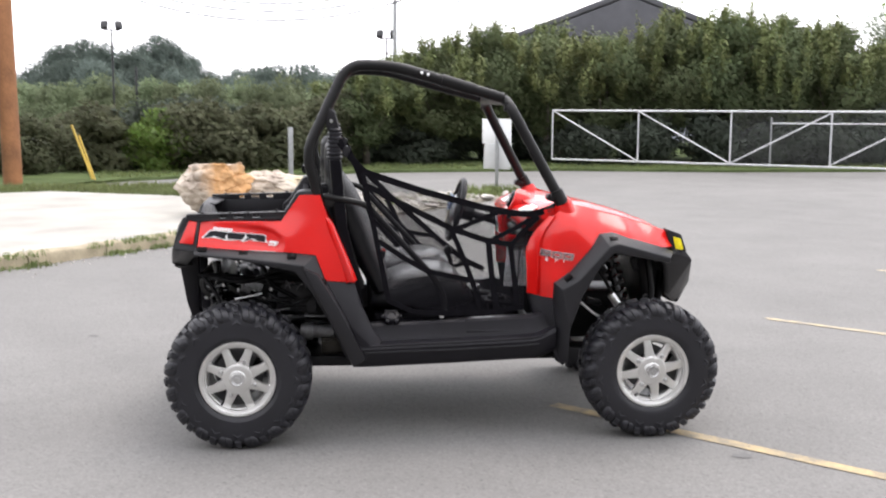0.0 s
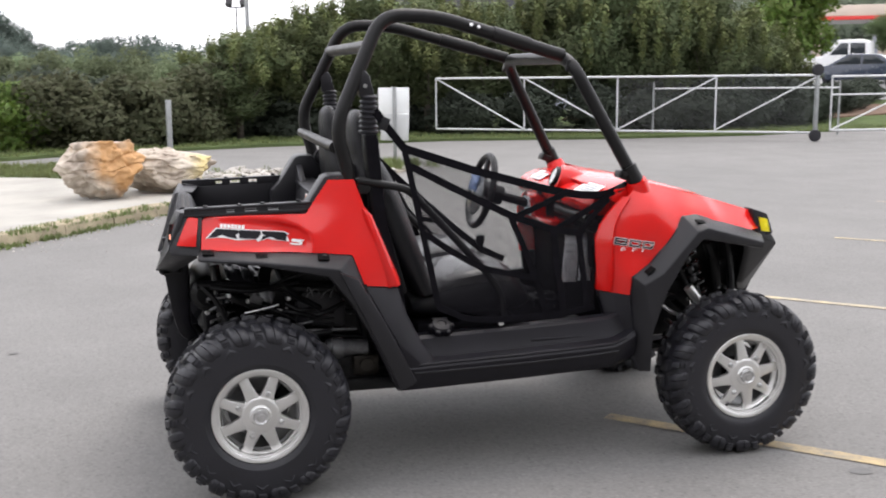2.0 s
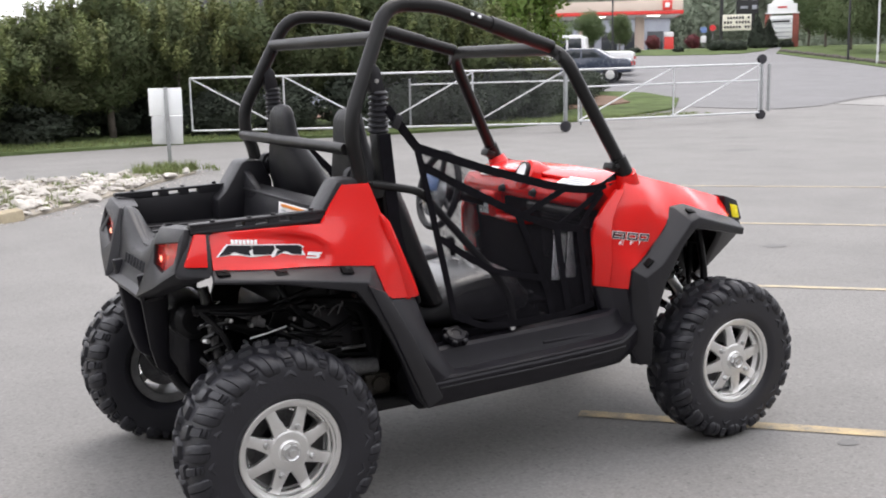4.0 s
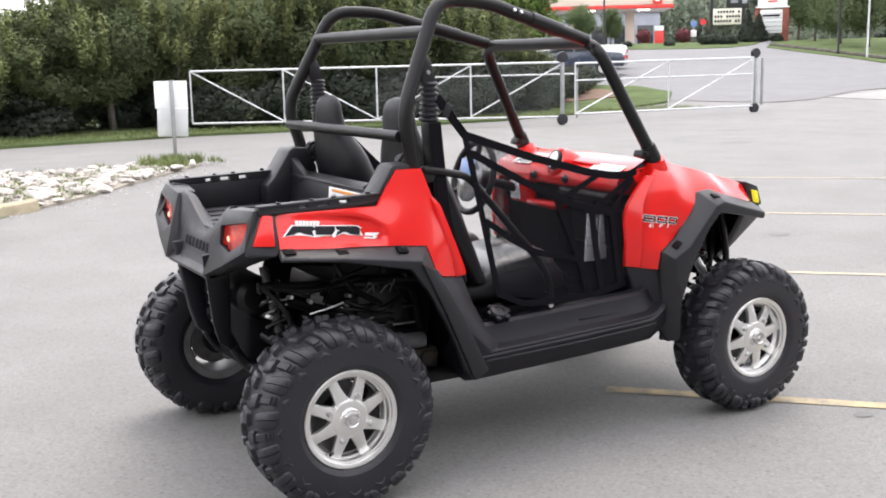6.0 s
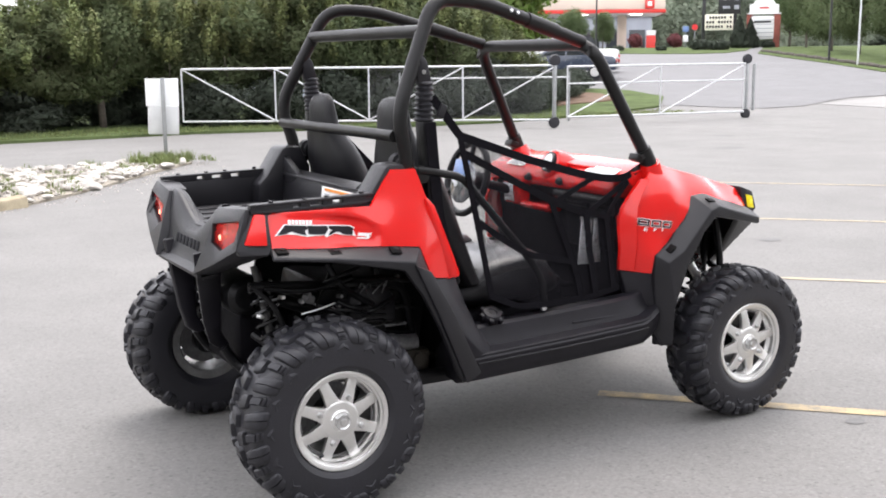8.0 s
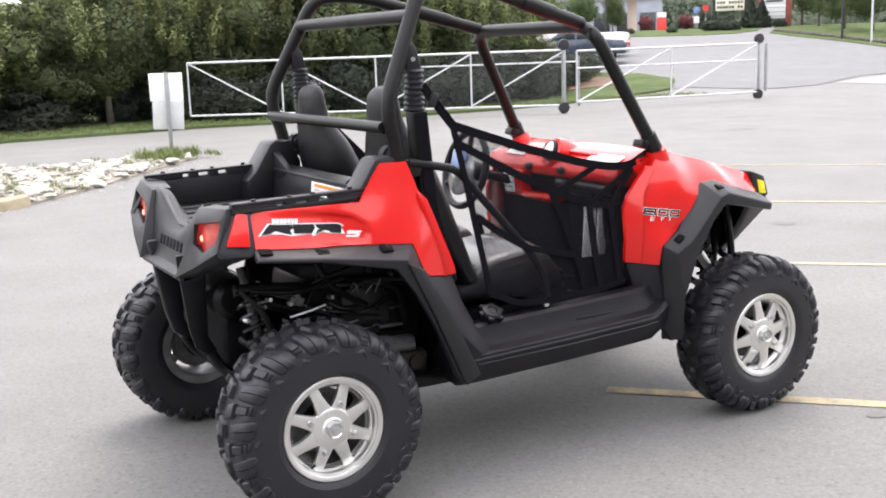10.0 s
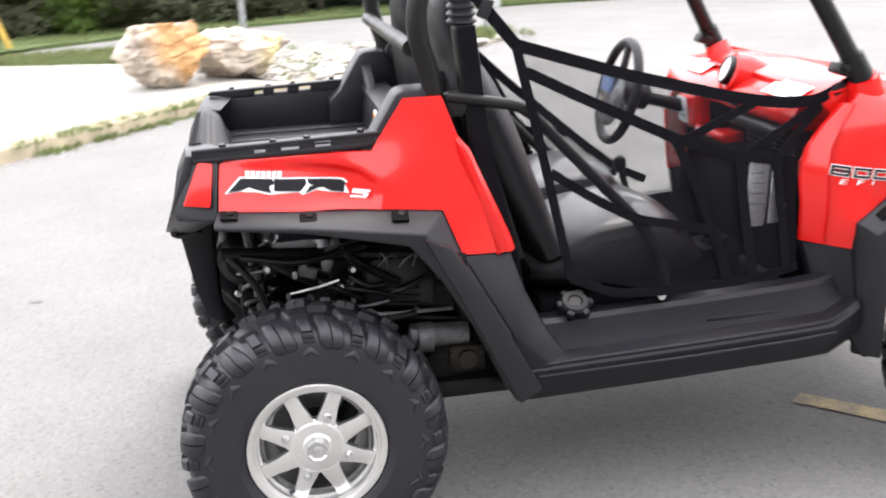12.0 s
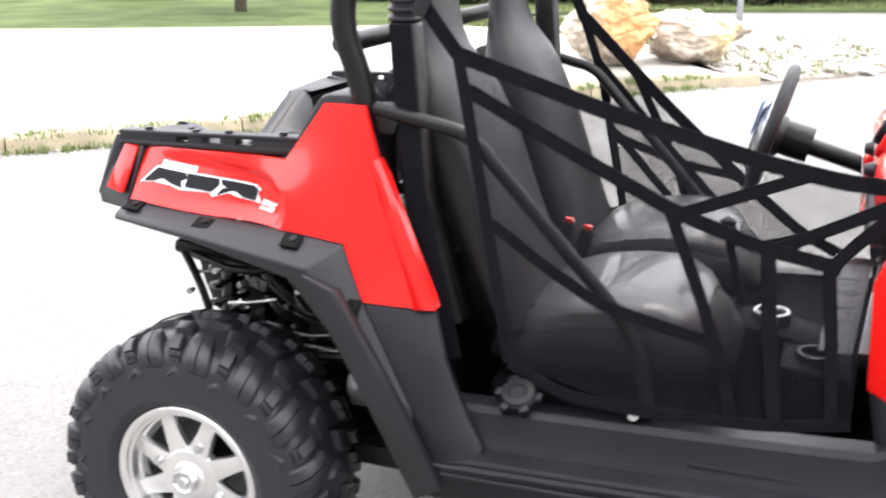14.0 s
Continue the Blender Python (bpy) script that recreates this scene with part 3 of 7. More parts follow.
PITCH = 16
ROUND = [(-1.12, 0), (-1, .8), (-.84, 1), (-.06, 1), (-.03, .45), (.03, .45), (.06, 1), (.84, 1), (1, .8), (1.12, 0)]
PLAIN = [(-1.15, 0), (-1, .85), (-.8, 1), (.8, 1), (1, .85), (1.15, 0)]
TONGUE = [(1.25, 2.2, 0, 0), (1.4, 4.0, .006, 0), (1.9, 5.4, .0105, .3), (2.6, 5.7, .0145, .8), (3.4, 5.6, .017, 1.4), (4.3, 5.3, .0195, 2.2), (5.2, 4.7, .0205, 3.2), (6.1, 4.2, .0205, 4.4), (6.3, 4.2, 0, 4.6)]
BLOCK = [(2.15, 2.4, 0, 0), (2.3, 2.6, .009, 0), (2.75, 2.7, .011, .2), (2.85, 2.7, .006, .2), (3.0, 2.7, .012, .3), (3.5, 2.6, .015, .5), (3.6, 2.6, .009, .6), (3.75, 2.5, .019, .7), (4.6, 2.4, .0215, 1.4), (5.5, 2.3, .0215, 2.4), (5.7, 2.4, 0, 2.6)]
CENTRE = [(6.35, 3.0, 0, -1.5), (6.5, 3.8, .0195, -1.2), (7.2, 4.2, .02, 0), (7.8, 4.0, .02, 1.5), (7.95, 3.6, 0, 1.9)]


def chevron(R, half):
    """A low arrowhead ridge where the pads run out on the sidewall."""
    b = bmesh.new()
    for sg in (-1, 1):
        rings = []
        for f in (0, .4, .75, 1):
            p, n = along(R, half, .62 + .5 * f)
            a = radians(sg * 4.6 * (1 - f))
            out = p + n * (.0055 * (.35 + .65 * f))
            rings.append([((p.x + dr) * math.cos(a), hh, (p.x + dr) * math.sin(a)) for dr, hh in ((-.007, p.y - .003), (-.002, out.y), (.003, out.y), (.012, p.y - .003))])
        loft(rings, b)
    return b


TREADS = {}


def tread_meshes(R, half):
    """Shared meshes of one pitch of the tread, for the outer and inner shoulder."""
    if (R, half) not in TREADS:
        out = []
        for sg in (1, -1):
            for name, rows, cols, turn in (("tread_lug", TONGUE, ROUND, 0), ("tread_block", BLOCK, PLAIN, 11.25), ("centre_lug", CENTRE, PLAIN, 6), ("sidewall_chevron", None, None, 11.25)):
                if rows is None:
                    b = chevron(R, half)
                    b.transform(Matrix.Rotation(radians(turn), 4, "Y"))
                else:
                    b = tread_pad(R, half, rows, cols, turn)
                if sg < 0:
                    b.transform(Matrix.Rotation(radians(180 / PITCH), 4, "Y") @ Matrix.Diagonal((1, -1, 1, 1)))
                bmesh.ops.recalc_face_normals(b, faces=b.faces)
                me = bpy.data.meshes.new(name)
                b.to_mesh(me)
                b.free()
                for p in me.polygons:
                    p.use_smooth = True
                me.set_sharp_from_angle(angle=radians(48))
                me.materials.append(RUBBER)
                out.append((name, sg, me))
        TREADS[(R, half)] = out
    return TREADS[(R, half)]


def wheel(name, x, y, s, R, half, turn, hub_z, rim_r=0.168):
    """s: the side that shows its face."""
    w = new(name)
    w.parent = utv
    m = pose(x, y, hub_z, 0, turn, 0)
    flip = Matrix.Diagonal((1, s, 1, 1))
    rim = rim_r - .004
    prof = [(rim, half * .72), (rim + .014, half * .86), (rim + .022, half * .93), (rim + .03, half * .955), (rim + .034, half * .98), (rim + .05, half * .992)] + carcass(R, half)
    prof = prof + [(r, -h) for r, h in reversed(prof[:-1])]
    bm = lathe(prof, 96)
    bm.transform(m @ flip)
    part("tyre", bm, RUBBER, w, "black knobbly all-terrain tyre")
    for k in range(PITCH):
        for lug, sg, me in tread_meshes(R, half):
            if lug == "sidewall_chevron" and sg < 0:
                continue
            o = new(lug, me)
            o.parent = w
            o.matrix_local = m @ flip @ Matrix.Rotation(k * math.tau / PITCH, 4, "Y")
    face = half * .74
    lip = half * .9
    bm = lathe([(rim_r - .03, half * .5), (rim_r - .006, half * .74), (rim_r + .008, half * .8), (rim_r + .009, lip - .003), (rim_r + .006, lip), (rim_r - .004, lip - .001), (rim_r - .009, lip - .004), (rim_r - .0105, lip - .012), (rim_r - .017, lip - .0145), (rim_r - .0185, face - .016), (rim_r - .024, face - .018), (rim_r - .03, half * .5)], 80)
    bm.transform(m @ flip)
    part("rim", bm, ALLOY, w, "bright machined alloy rim")
    bm = lathe([(rim_r - .03, -half * .8), (rim_r, -half * .82), (rim_r + .004, -half * .74), (rim_r - .012, -half * .66), (rim_r - .022, half * .5), (rim_r - .036, half * .5), (rim_r - .036, -half * .75), (rim_r - .03, -half * .8)], 64)
    bm.transform(m @ flip)
    part("rim_barrel", bm, BARREL, w, "dull inner rim barrel")
    for k in range(8):
        ro = rim_r - .0165
        b = solid([(.05, face + .003, -.03), (.074, face + .001, -.0245), (.115, face - .003, -.019), (ro, face - .009, -.0185), (ro, face - .009, .0185), (.115, face - .003, .019), (.074, face + .001, .0245), (.05, face + .003, .03)],
                  [[0, 1, 6, 7], [1, 2, 5, 6], [2, 3, 4, 5]], (0, -.02, 0), .0032)
        b.transform(m @ flip @ pose(0, 0, 0, 0, k * 45 + 10, 0))
        part("spoke", b, ALLOY, w)
    b = lathe([(0, face + .005), (.060, face + .005), (.068, face + .002), (.074, face - .004), (.076, face - .02), (0, face - .02)], 40)
    b.transform(m @ flip)
    part("hub_plate", b, ALLOY, w)
    cap = lathe([(0, face + .012), (.034, face + .012), (.038, face + .009), (.040, face + .004), (0, face + .004)], 32)
    cap.transform(m @ flip)
    cap = part("centre_cap", cap, ALLOY, w, "round satin centre cap")
    b = lathe([(0, face + .031), (.011, face + .031), (.014, face + .026), (.021, face + .027), (.025, face + .031), (.028, face + .030), (.0295, face + .012), (0, face + .012)], 8)
    b.transform(m @ flip @ pose(0, 0, 0, 0, 20, 0))
    part("cap_boss", b, STEEL, w, "bright chrome boss of the cap")
    for k in range(4):
        b = lathe([(0, face + .017), (.0065, face + .017), (.0085, face + .013), (.0105, face + .006), (.0105, face - .004), (0, face - .004)], 10)
        b.transform(m @ flip @ pose(0, 0, 0, 0, k * 90 + 10, 0) @ pose(.083, 0, 0))
        part("lug_nut", b, STEEL, w)
    b = rod((rim_r - .024, face - .008, 0), (rim_r - .036, face + .004, 0), .0052, None, 10)
    b.transform(m @ flip @ pose(0, 0, 0, 0, 122 - turn, 0))
    part("valve_stem", b, RUBBER, w, "black rubber valve stem")
    b = lathe([(.02, -half * .1), (.112, -half * .1), (.112, -half * .1 - .006), (.02, -half * .1 - .006)], 32)
    b.transform(m @ flip)
    part("brake_disc", b, CAST, w)
    b = lathe([(0, -half * .5), (.06, -half * .5), (.06, face - .04), (.045, face - .024), (0, face - .024)], 20)
    b.transform(m @ flip)
    part("hub", b, DARK, w)
    b = box((.05, .05, .09), (.095, -.02, .05), (0, 35, 0), .012)
    b.transform(pose(x, y, hub_z) @ flip)
    part("brake_caliper", b, DARK, w)
    return w


wheel("rear_wheel", 0.0, -0.612, -1, 0.343, 0.128, 12, 0.335)
wheel("rear_wheel", -0.045, 0.66, 1, 0.343, 0.128, 31, 0.335)
wheel("front_wheel", 1.956, -0.612, -1, 0.335, 0.107, 25, 0.331)
wheel("front_wheel", 1.956, 0.64, 1, 0.335, 0.107, 3, 0.331)

# body panels, mirrored ----------------------------------------------------
REAR_PANEL = [(-.172, .53, 1.046), (.20, .57, 1.046), (.288, .553, 1.168), (.383, .562, 1.168), (.428, .582, 1.035), (.541, .582, .756), (.405, .640, .778), (.361, .632, .896),
              (.247, .630, .908), (.02, .607, .918), (-.182, .594, .934), (-.125, .553, 1.028), (.19, .602, .985), (.29, .628, .912), (-.165, .566, .99), (.14, .588, .955), (.335, .60, 1.03)]
REAR_RIM = [0, 1, 2, 3, 4, 5, 6, 7, 8, 9, 10]
# the scoop under the shoulder line: the face behind it is drawn in
SCOOP = [(-.168, 1.052), (-.10, 1.046), (0, 1.04), (.10, 1.028), (.175, 1.011), (.212, .983), (.222, .945), (.207, .895)]


def scoop_depth(x, z):
    best, sign = 9.0, -1
    for (x0, z0), (x1, z1) in zip(SCOOP, SCOOP[1:]):
        dx, dz = x1 - x0, z1 - z0
        t = min(1, max(0, ((x - x0) * dx + (z - z0) * dz) / (dx * dx + dz * dz)))
        d = math.hypot(x - x0 - dx * t, z - z0 - dz * t)
        if d < best:
            best, sign = d, 1 if dx * (z - z0) - dz * (x - x0) < 0 else -1
    if sign < 0:
        return 0.0
    deep = .003 + .015 * smooth01((x + .17) / .3)
    return deep * smooth01(best / .026) * smooth01((z - .912 + .06 * x) / .03)


def moulded(outline, knots, dent=None, cell=.012, thick=.012, s=-1):
    """A smooth panel over an outline in x and z, whose outward reach passes through knots (x, out, z)."""
    P = np.array([(k[0], k[2]) for k in knots])
    def kernel(d):
        return np.where(d > 0, d * d * np.log(d + 1e-12), 0)
    n = len(P)
    A = np.zeros((n + 3, n + 3))
    A[:n, :n] = kernel(np.linalg.norm(P[:, None] - P[None], axis=2)) + np.eye(n) * 2e-4
    A[:n, n:] = np.c_[np.ones(n), P]
    A[n:, :n] = A[:n, n:].T
    wts = np.linalg.solve(A, np.r_[[k[1] for k in knots], 0, 0, 0])
    b = bmesh.new()
    b.faces.new([b.verts.new((x, 0, z)) for x, z in outline])
    bmesh.ops.triangulate(b, faces=b.faces, ngon_method="EAR_CLIP")
    for k, nrm in ((0, (1, 0, 0)), (2, (0, 0, 1))):
        lo, hi = min(v.co[k] for v in b.verts), max(v.co[k] for v in b.verts)
        c = lo + cell
        while c < hi:
            bmesh.ops.bisect_plane(b, geom=list(b.verts) + list(b.edges) + list(b.faces), plane_co=(c, 0, c), plane_no=nrm)
            c += cell
    for v in b.verts:
        q = np.array((v.co.x, v.co.z))
        out = kernel(np.linalg.norm(P - q, axis=1)) @ wts[:n] + wts[n] + wts[n + 1:] @ q
        v.co.y = s * (out - (dent(v.co.x, v.co.z) if dent else 0))
    ext = bmesh.ops.extrude_face_region(b, geom=list(b.faces))
    bmesh.ops.translate(b, vec=(0, -s * thick, 0), verts=[g for g in ext["geom"] if isinstance(g, bmesh.types.BMVert)])
    bmesh.ops.recalc_face_normals(b, faces=b.faces)
    edges = [e for e in b.edges if len(e.link_faces) == 2 and e.calc_face_angle(0) > radians(60)]
    bmesh.ops.bevel(b, geom=edges, offset=.0035, segments=2, profile=.5, affect="EDGES", clamp_overlap=True)
    return b


FRONT_PANEL = [(1.381, .505, .682), (1.370, .505, .905), (1.405, .517, .972), (1.548, .492, 1.104), (1.59, .465, 1.114), (1.736, .452, 1.075), (1.908, .452, 1.029), (2.072, .466, .979), (2.10, .50, .905),
               (2.03, .56, .908), (1.772, .562, .982), (1.718, .562, .975), (1.572, .588, .80), (1.488, .602, .748), (1.487, .588, .67), (1.432, .556, .90), (1.43, .545, .676), (1.60, .545, 1.05), (1.86, .535, 1.0)]
FRONT_RIM = [0, 1, 2, 3, 4, 5, 6, 7, 8, 9, 10, 11, 12, 13, 14, 16]

panel_bm = {}
for s in (-1, 1):
    b = moulded([(REAR_PANEL[k][0], REAR_PANEL[k][2]) for k in REAR_RIM], REAR_PANEL, scoop_depth, .006, s=s)
    if s < 0:
        panel_bm["rear"] = b.copy()
    part("rear_side_panel", b, RED, utv, "glossy red moulded rear side panel")
    # raised rib down the front edge of the panel
    rows = [[(x - w, s * (o - .012), z - .01), (x - w * .8, s * (o + .006), z - .008), (x - w * .35, s * (o + .014), z), (x + w * .35, s * (o + .014), z), (x + w * .8, s * (o + .006), z + .004), (x + w, s * (o - .012), z + .004)]
            for x, o, z, w in ((.412, .572, 1.062, .008), (.43, .588, 1.03, .016), (.458, .592, .95, .021), (.488, .594, .87, .024), (.517, .594, .79, .027), (.524, .592, .764, .028))]
    part("panel_rib", loft(rows), RED, utv)
    b = moulded([(FRONT_PANEL[k][0], FRONT_PANEL[k][2]) for k in FRONT_RIM], FRONT_PANEL, None, .01, s=s)
    if s < 0:
        panel_bm["front"] = b.copy()
    part("front_side_panel", b, RED, utv, "glossy red moulded front fender panel")
    rows = [[(xe - .005, s * (oe - .012), z), (xe - .004, s * (oe + .004), z), (xe + .004, s * (oe + .011), z), (xc - .006, s * (oc + .02), z), (xc - .002, s * (oc + .018), z), (xc + .002, s * (oc - .004), z)]
            for xe, oe, xc, oc, z in ((1.381, .506, 1.42, .54, .684), (1.377, .519, 1.42, .556, .78), (1.371, .512, 1.42, .552, .895), (1.392, .512, 1.432, .543, .95), (1.425, .518, 1.456, .539, 1.0), (1.484, .518, 1.503, .527, 1.06))]
    part("panel_rib", loft(rows), RED, utv)
    # rear corner with a red insert
    b = solid(side(s, [(-.232, .53, 1.068), (-.172, .536, 1.056), (-.186, .598, .935), (-.195, .596, .908), (-.285, .568, .91), (-.296, .558, .933)]), [[0, 1, 2, 3, 4, 5]], (0, -s * .05, 0), .006)
    part("tail_corner", b, BLACK, utv)
    b = solid(side(s, [(-.222, .5435, 1.05), (-.186, .549, 1.042), (-.2, .5995, .945), (-.268, .5665, .947)]), [[0, 1, 2, 3]], (0, -s * .012, 0), .004)
    part("tail_insert", b, RED, utv)
    # black rear fender flare and pillar
    V = [(-.188, .593, .934), (.02, .605, .917), (.247, .629, .907), (.361, .632, .895), (.405, .641, .776), (.541, .578, .753), (.571, .60, .655), (.623, .615, .546), (.665, .63, .486),
         (.64, .665, .44), (.535, .668, .37), (-.196, .640, .910), (.02, .676, .892), (.306, .70, .856), (.40, .69, .665), (-.194, .642, .898), (.02, .676, .879), (.265, .697, .829), (.338, .69, .735), (.415, .68, .60), (.50, .662, .41), (.52, .66, .56)]
    b = solid(side(s, V), [[0, 1, 12, 11], [1, 2, 3, 13, 12], [3, 4, 14, 13], [11, 12, 16, 15], [12, 13, 17, 16], [13, 14, 18, 17], [14, 19, 18], [4, 21, 14], [14, 21, 10, 19], [10, 20, 19]],
              (0, -s * .022, -.004), .006)
    part("rear_fender", b, BLACK, utv, "matt black rear fender flare")
    b = solid(side(s, [(.30, .712, .848), (.395, .706, .66), (.53, .684, .372), (.592, .682, .405), (.468, .698, .65), (.372, .70, .815)]), [[0, 1, 4, 5], [1, 2, 3, 4]], (0, -s * .03, 0), .007)
    part("fender_leg_band", b, BLACK, utv)
    b = solid(side(s, V), [[4, 5, 6, 21], [6, 7, 21], [7, 8, 9, 21], [21, 9, 10]], (0, -s * .022, -.004), .006)
    part("cab_pillar", b, SILL, utv, "smooth black lower cab pillar")
    # near-black flush plates paint the shade inside the clip notches
    for x, a, z, tilt in ((-.158, .615, .9285, 20), (.03, .632, .9095, 20), (.252, .652, .8995, 32), (.388, .662, .775, 60)):
        clip = part("fender_clip", box((.042, .036, .006), (x, s * a, z - .0025), (-s * tilt, 4, 0), .002), PIT, utv)
        up_ = Vector((0, s * math.sin(radians(tilt)), math.cos(radians(tilt))))
        p0 = Vector((x + .004, s * (a - .004), z))
        part("push_rivet", rod(p0, p0 + up_ * .005, .0085, None, 10), DARK, clip)
    # front fender flare
    V = [(1.487, .602, .672), (1.488, .612, .75), (1.572, .60, .802), (1.716, .574, .980), (1.775, .574, .986), (2.035, .568, .908), (2.09, .55, .885), (1.522, .655, .72), (1.60, .66, .765), (1.742, .665, .925), (1.785, .665, .94), (2.05, .64, .868),
         (1.555, .655, .365), (1.562, .658, .53), (1.62, .662, .694), (1.705, .665, .836), (1.768, .665, .897), (2.045, .64, .842), (1.503, .60, .365), (1.50, .60, .55)]
    b = solid(side(s, V), [[1, 2, 8, 7], [2, 3, 9, 8], [3, 4, 10, 9], [4, 5, 11, 10], [5, 6, 11], [7, 8, 14, 13], [8, 9, 15, 14], [9, 10, 16, 15], [10, 11, 17, 16], [0, 1, 7, 13], [0, 13, 19], [19, 13, 12, 18]], (0, -s * .02, -.003), .006)
    part("front_fender", b, BLACK, utv, "matt black front fender flare")
    # front clips: the notch shade is again painted as near-black plates
    for x, a, z, ry in ((1.553, .628, .7745, -38), (1.772, .62, .9605, 8), (2.03, .600, .886, 18)):
        b = box((.04, .03, .008), (x, s * a, z), (-s * 22, ry, 0), .003)
        part("fender_clip", b, PIT, utv)
    b = solid(side(s, [(1.381, .508, .68), (1.402, .53, .576), (1.45, .575, .49), (1.52, .625, .36), (1.565, .625, .36), (1.55, .60, .47), (1.505, .59, .672), (1.43, .548, .676)]), [[0, 1, 2, 7], [7, 2, 3, 4, 5, 6]], (0, -s * .03, 0), .006)
    part("door_pillar", b, SILL, utv)
    # rocker sill
    def ring(x, lift=0.0, inn=0.0):
        return side(s, [(x, .44, .37), (x, .60, .352 + lift), (x, .645 - inn, .366 + lift), (x, .662 - inn, .39 + lift), (x, .668 - inn, .452 + lift), (x, .655 - inn, .47 + lift), (x, .612 - inn, .478 + lift), (x, .60 - inn, .50 + lift), (x, .585 - inn, .546 + lift), (x, .57 - inn, .556 + lift), (x, .52, .556 + lift), (x, .50, .50), (x, .44, .44)])
    b = loft([ring(.53), ring(.60), ring(.70, .003), ring(1.0, .012), ring(1.30, .024), ring(1.40, .03), ring(1.455, .046, .02), ring(1.50, .062, .04)])
    part("rocker_sill", b, SILL, utv, "black moulded sill step")
    part("sill_edge", tube(side(s, [(.60, .661, .4645), (1.0, .661, .4765), (1.30, .661, .4885), (1.40, .661, .4945), (1.452, .642, .51)]), .0045, .03, 8), SILL, utv)
    part("sill_edge", tube(side(s, [(.66, .606, .484), (1.0, .606, .494), (1.30, .606, .506), (1.40, .606, .512)]), .004, .03, 8), SILL, utv)
    part("sill_edge", tube(side(s, [(.585, .667, .436), (1.0, .6705, .446), (1.30, .6705, .458), (1.41, .668, .466)]), .004, .03, 8), BLACK, utv)
    b = box((.34, .018, .01), (1.24, s * .608, .487), (s * 8, 0, 0), .003)
    box((.30, .016, .01), (1.22, s * .596, .515), (s * 14, 0, 0), .003, b)
    part("sill_rib", b, SILL, utv)
    # tail strut and lamp housing
    b = solid(side(s, [(-.335, .20, .87), (-.228, .20, .88), (-.23, .168, .56), (-.195, .155, .50), (-.235, .15, .49), (-.275, .157, .52), (-.297, .165, .60)]), [[0, 1, 2, 6], [2, 3, 4, 5, 6]], (.006, -s * .028, 0), .008)
    part("tail_strut", b, SILL, utv)
    pod = [(-.268, .298, 1.045), (-.25, .535, 1.064), (-.298, .558, .93), (-.328, .40, .862), (-.352, .235, .803), (-.316, .268, .905)]
    rim_in = [(-.293, .312, .992), (-.274, .532, 1.026), (-.277, .533, .968), (-.295, .385, .905), (-.300, .308, .925)]
    back = [(-.215, .305, 1.05), (-.18, .53, 1.058), (-.245, .25, .92), (-.31, .225, .79), (-.21, .53, .90)]
    b = solid(side(s, pod + rim_in + back), [[0, 1, 7, 6], [1, 2, 8, 7], [2, 3, 9, 8], [3, 4, 10, 9], [4, 5, 10], [5, 0, 6, 10], [11, 12, 1, 0], [0, 5, 4, 14, 13], [2, 3, 4, 14, 15]], (.022, 0, -.004), .006)
    part("lamp_housing", b, BLACK, utv, "black angular tail lamp pod")
    lens = solid(side(s, [(x + .012, y, z) for x, y, z in rim_in]), [[0, 1, 2, 3, 4]], (.02, 0, 0), .003)
    lens = part("tail_lamp", lens, LENS_RED, utv, "red tail lamp")
    b = solid(side(s, [(-.255, .285, 1.008), (-.235, .53, 1.035), (-.24, .545, .975), (-.255, .42, .90), (-.262, .285, .875)]), [[0, 1, 2, 3, 4]], (.02, 0, 0), .005)
    part("lamp_bucket", b, BLACK, utv)
    # small glowing disc paints the bulb's glint on the lens
    b = lathe([(0, 0), (.011, .001), (.008, .004), (0, .005)], 12, None, pose(-.2875, s * .375, .952, 0, 0, 90))
    part("bulb", b, BULB, lens, "bulb glint painted as a small glow")
    # front marker
    b = prism([(2.066, .99), (2.14, .964), (2.17, .88), (2.10, .86), (2.075, .93)], "y", s * .43, s * .503, .006)
    part("lamp_bezel", b, BLACK, utv)
    b = solid(side(s, [(2.098, .508, .952), (2.138, .506, .942), (2.153, .506, .886), (2.112, .508, .892)]), [[0, 1, 2, 3]], (0, -s * .01, 0), .003)
    part("side_reflector", b, YELLOW, utv, "bright yellow side reflector")

# nose, hood and dashboard --------------------------------------------------
b = prism([(2.05, .97), (2.12, .95), (2.235, .83), (2.296, .675), (2.238, .56), (2.18, .575), (2.20, .70), (2.10, .85)], "y", -.185, .185, .012)
part("front_bumper", b, BLACK, utv, "black moulded nose bumper")
for s in (-1, 1):
    b = solid(side(s, [(2.03, .55, .872), (2.115, .512, .872), (2.212, .466, .832), (2.294, .187, .674), (2.236, .165, .562), (2.15, .30, .63), (2.09, .455, .79), (2.13, .50, .93), (2.12, .187, .955)]),
              [[0, 1, 2, 6], [2, 3, 4, 5], [6, 2, 5], [1, 7, 2], [7, 8, 3, 2]], (-.025, -s * .012, .004), .007)
    part("bumper_wing", b, BLACK, utv)
    b = tube(side(s, [(1.578, .466, 1.04), (1.566, .476, 1.075), (1.549, .488, 1.122)]), .062, 0, 18, end=.04)
    part("pillar_boss", b, RED, utv, "red moulded boss at the pillar's foot")
rows = []
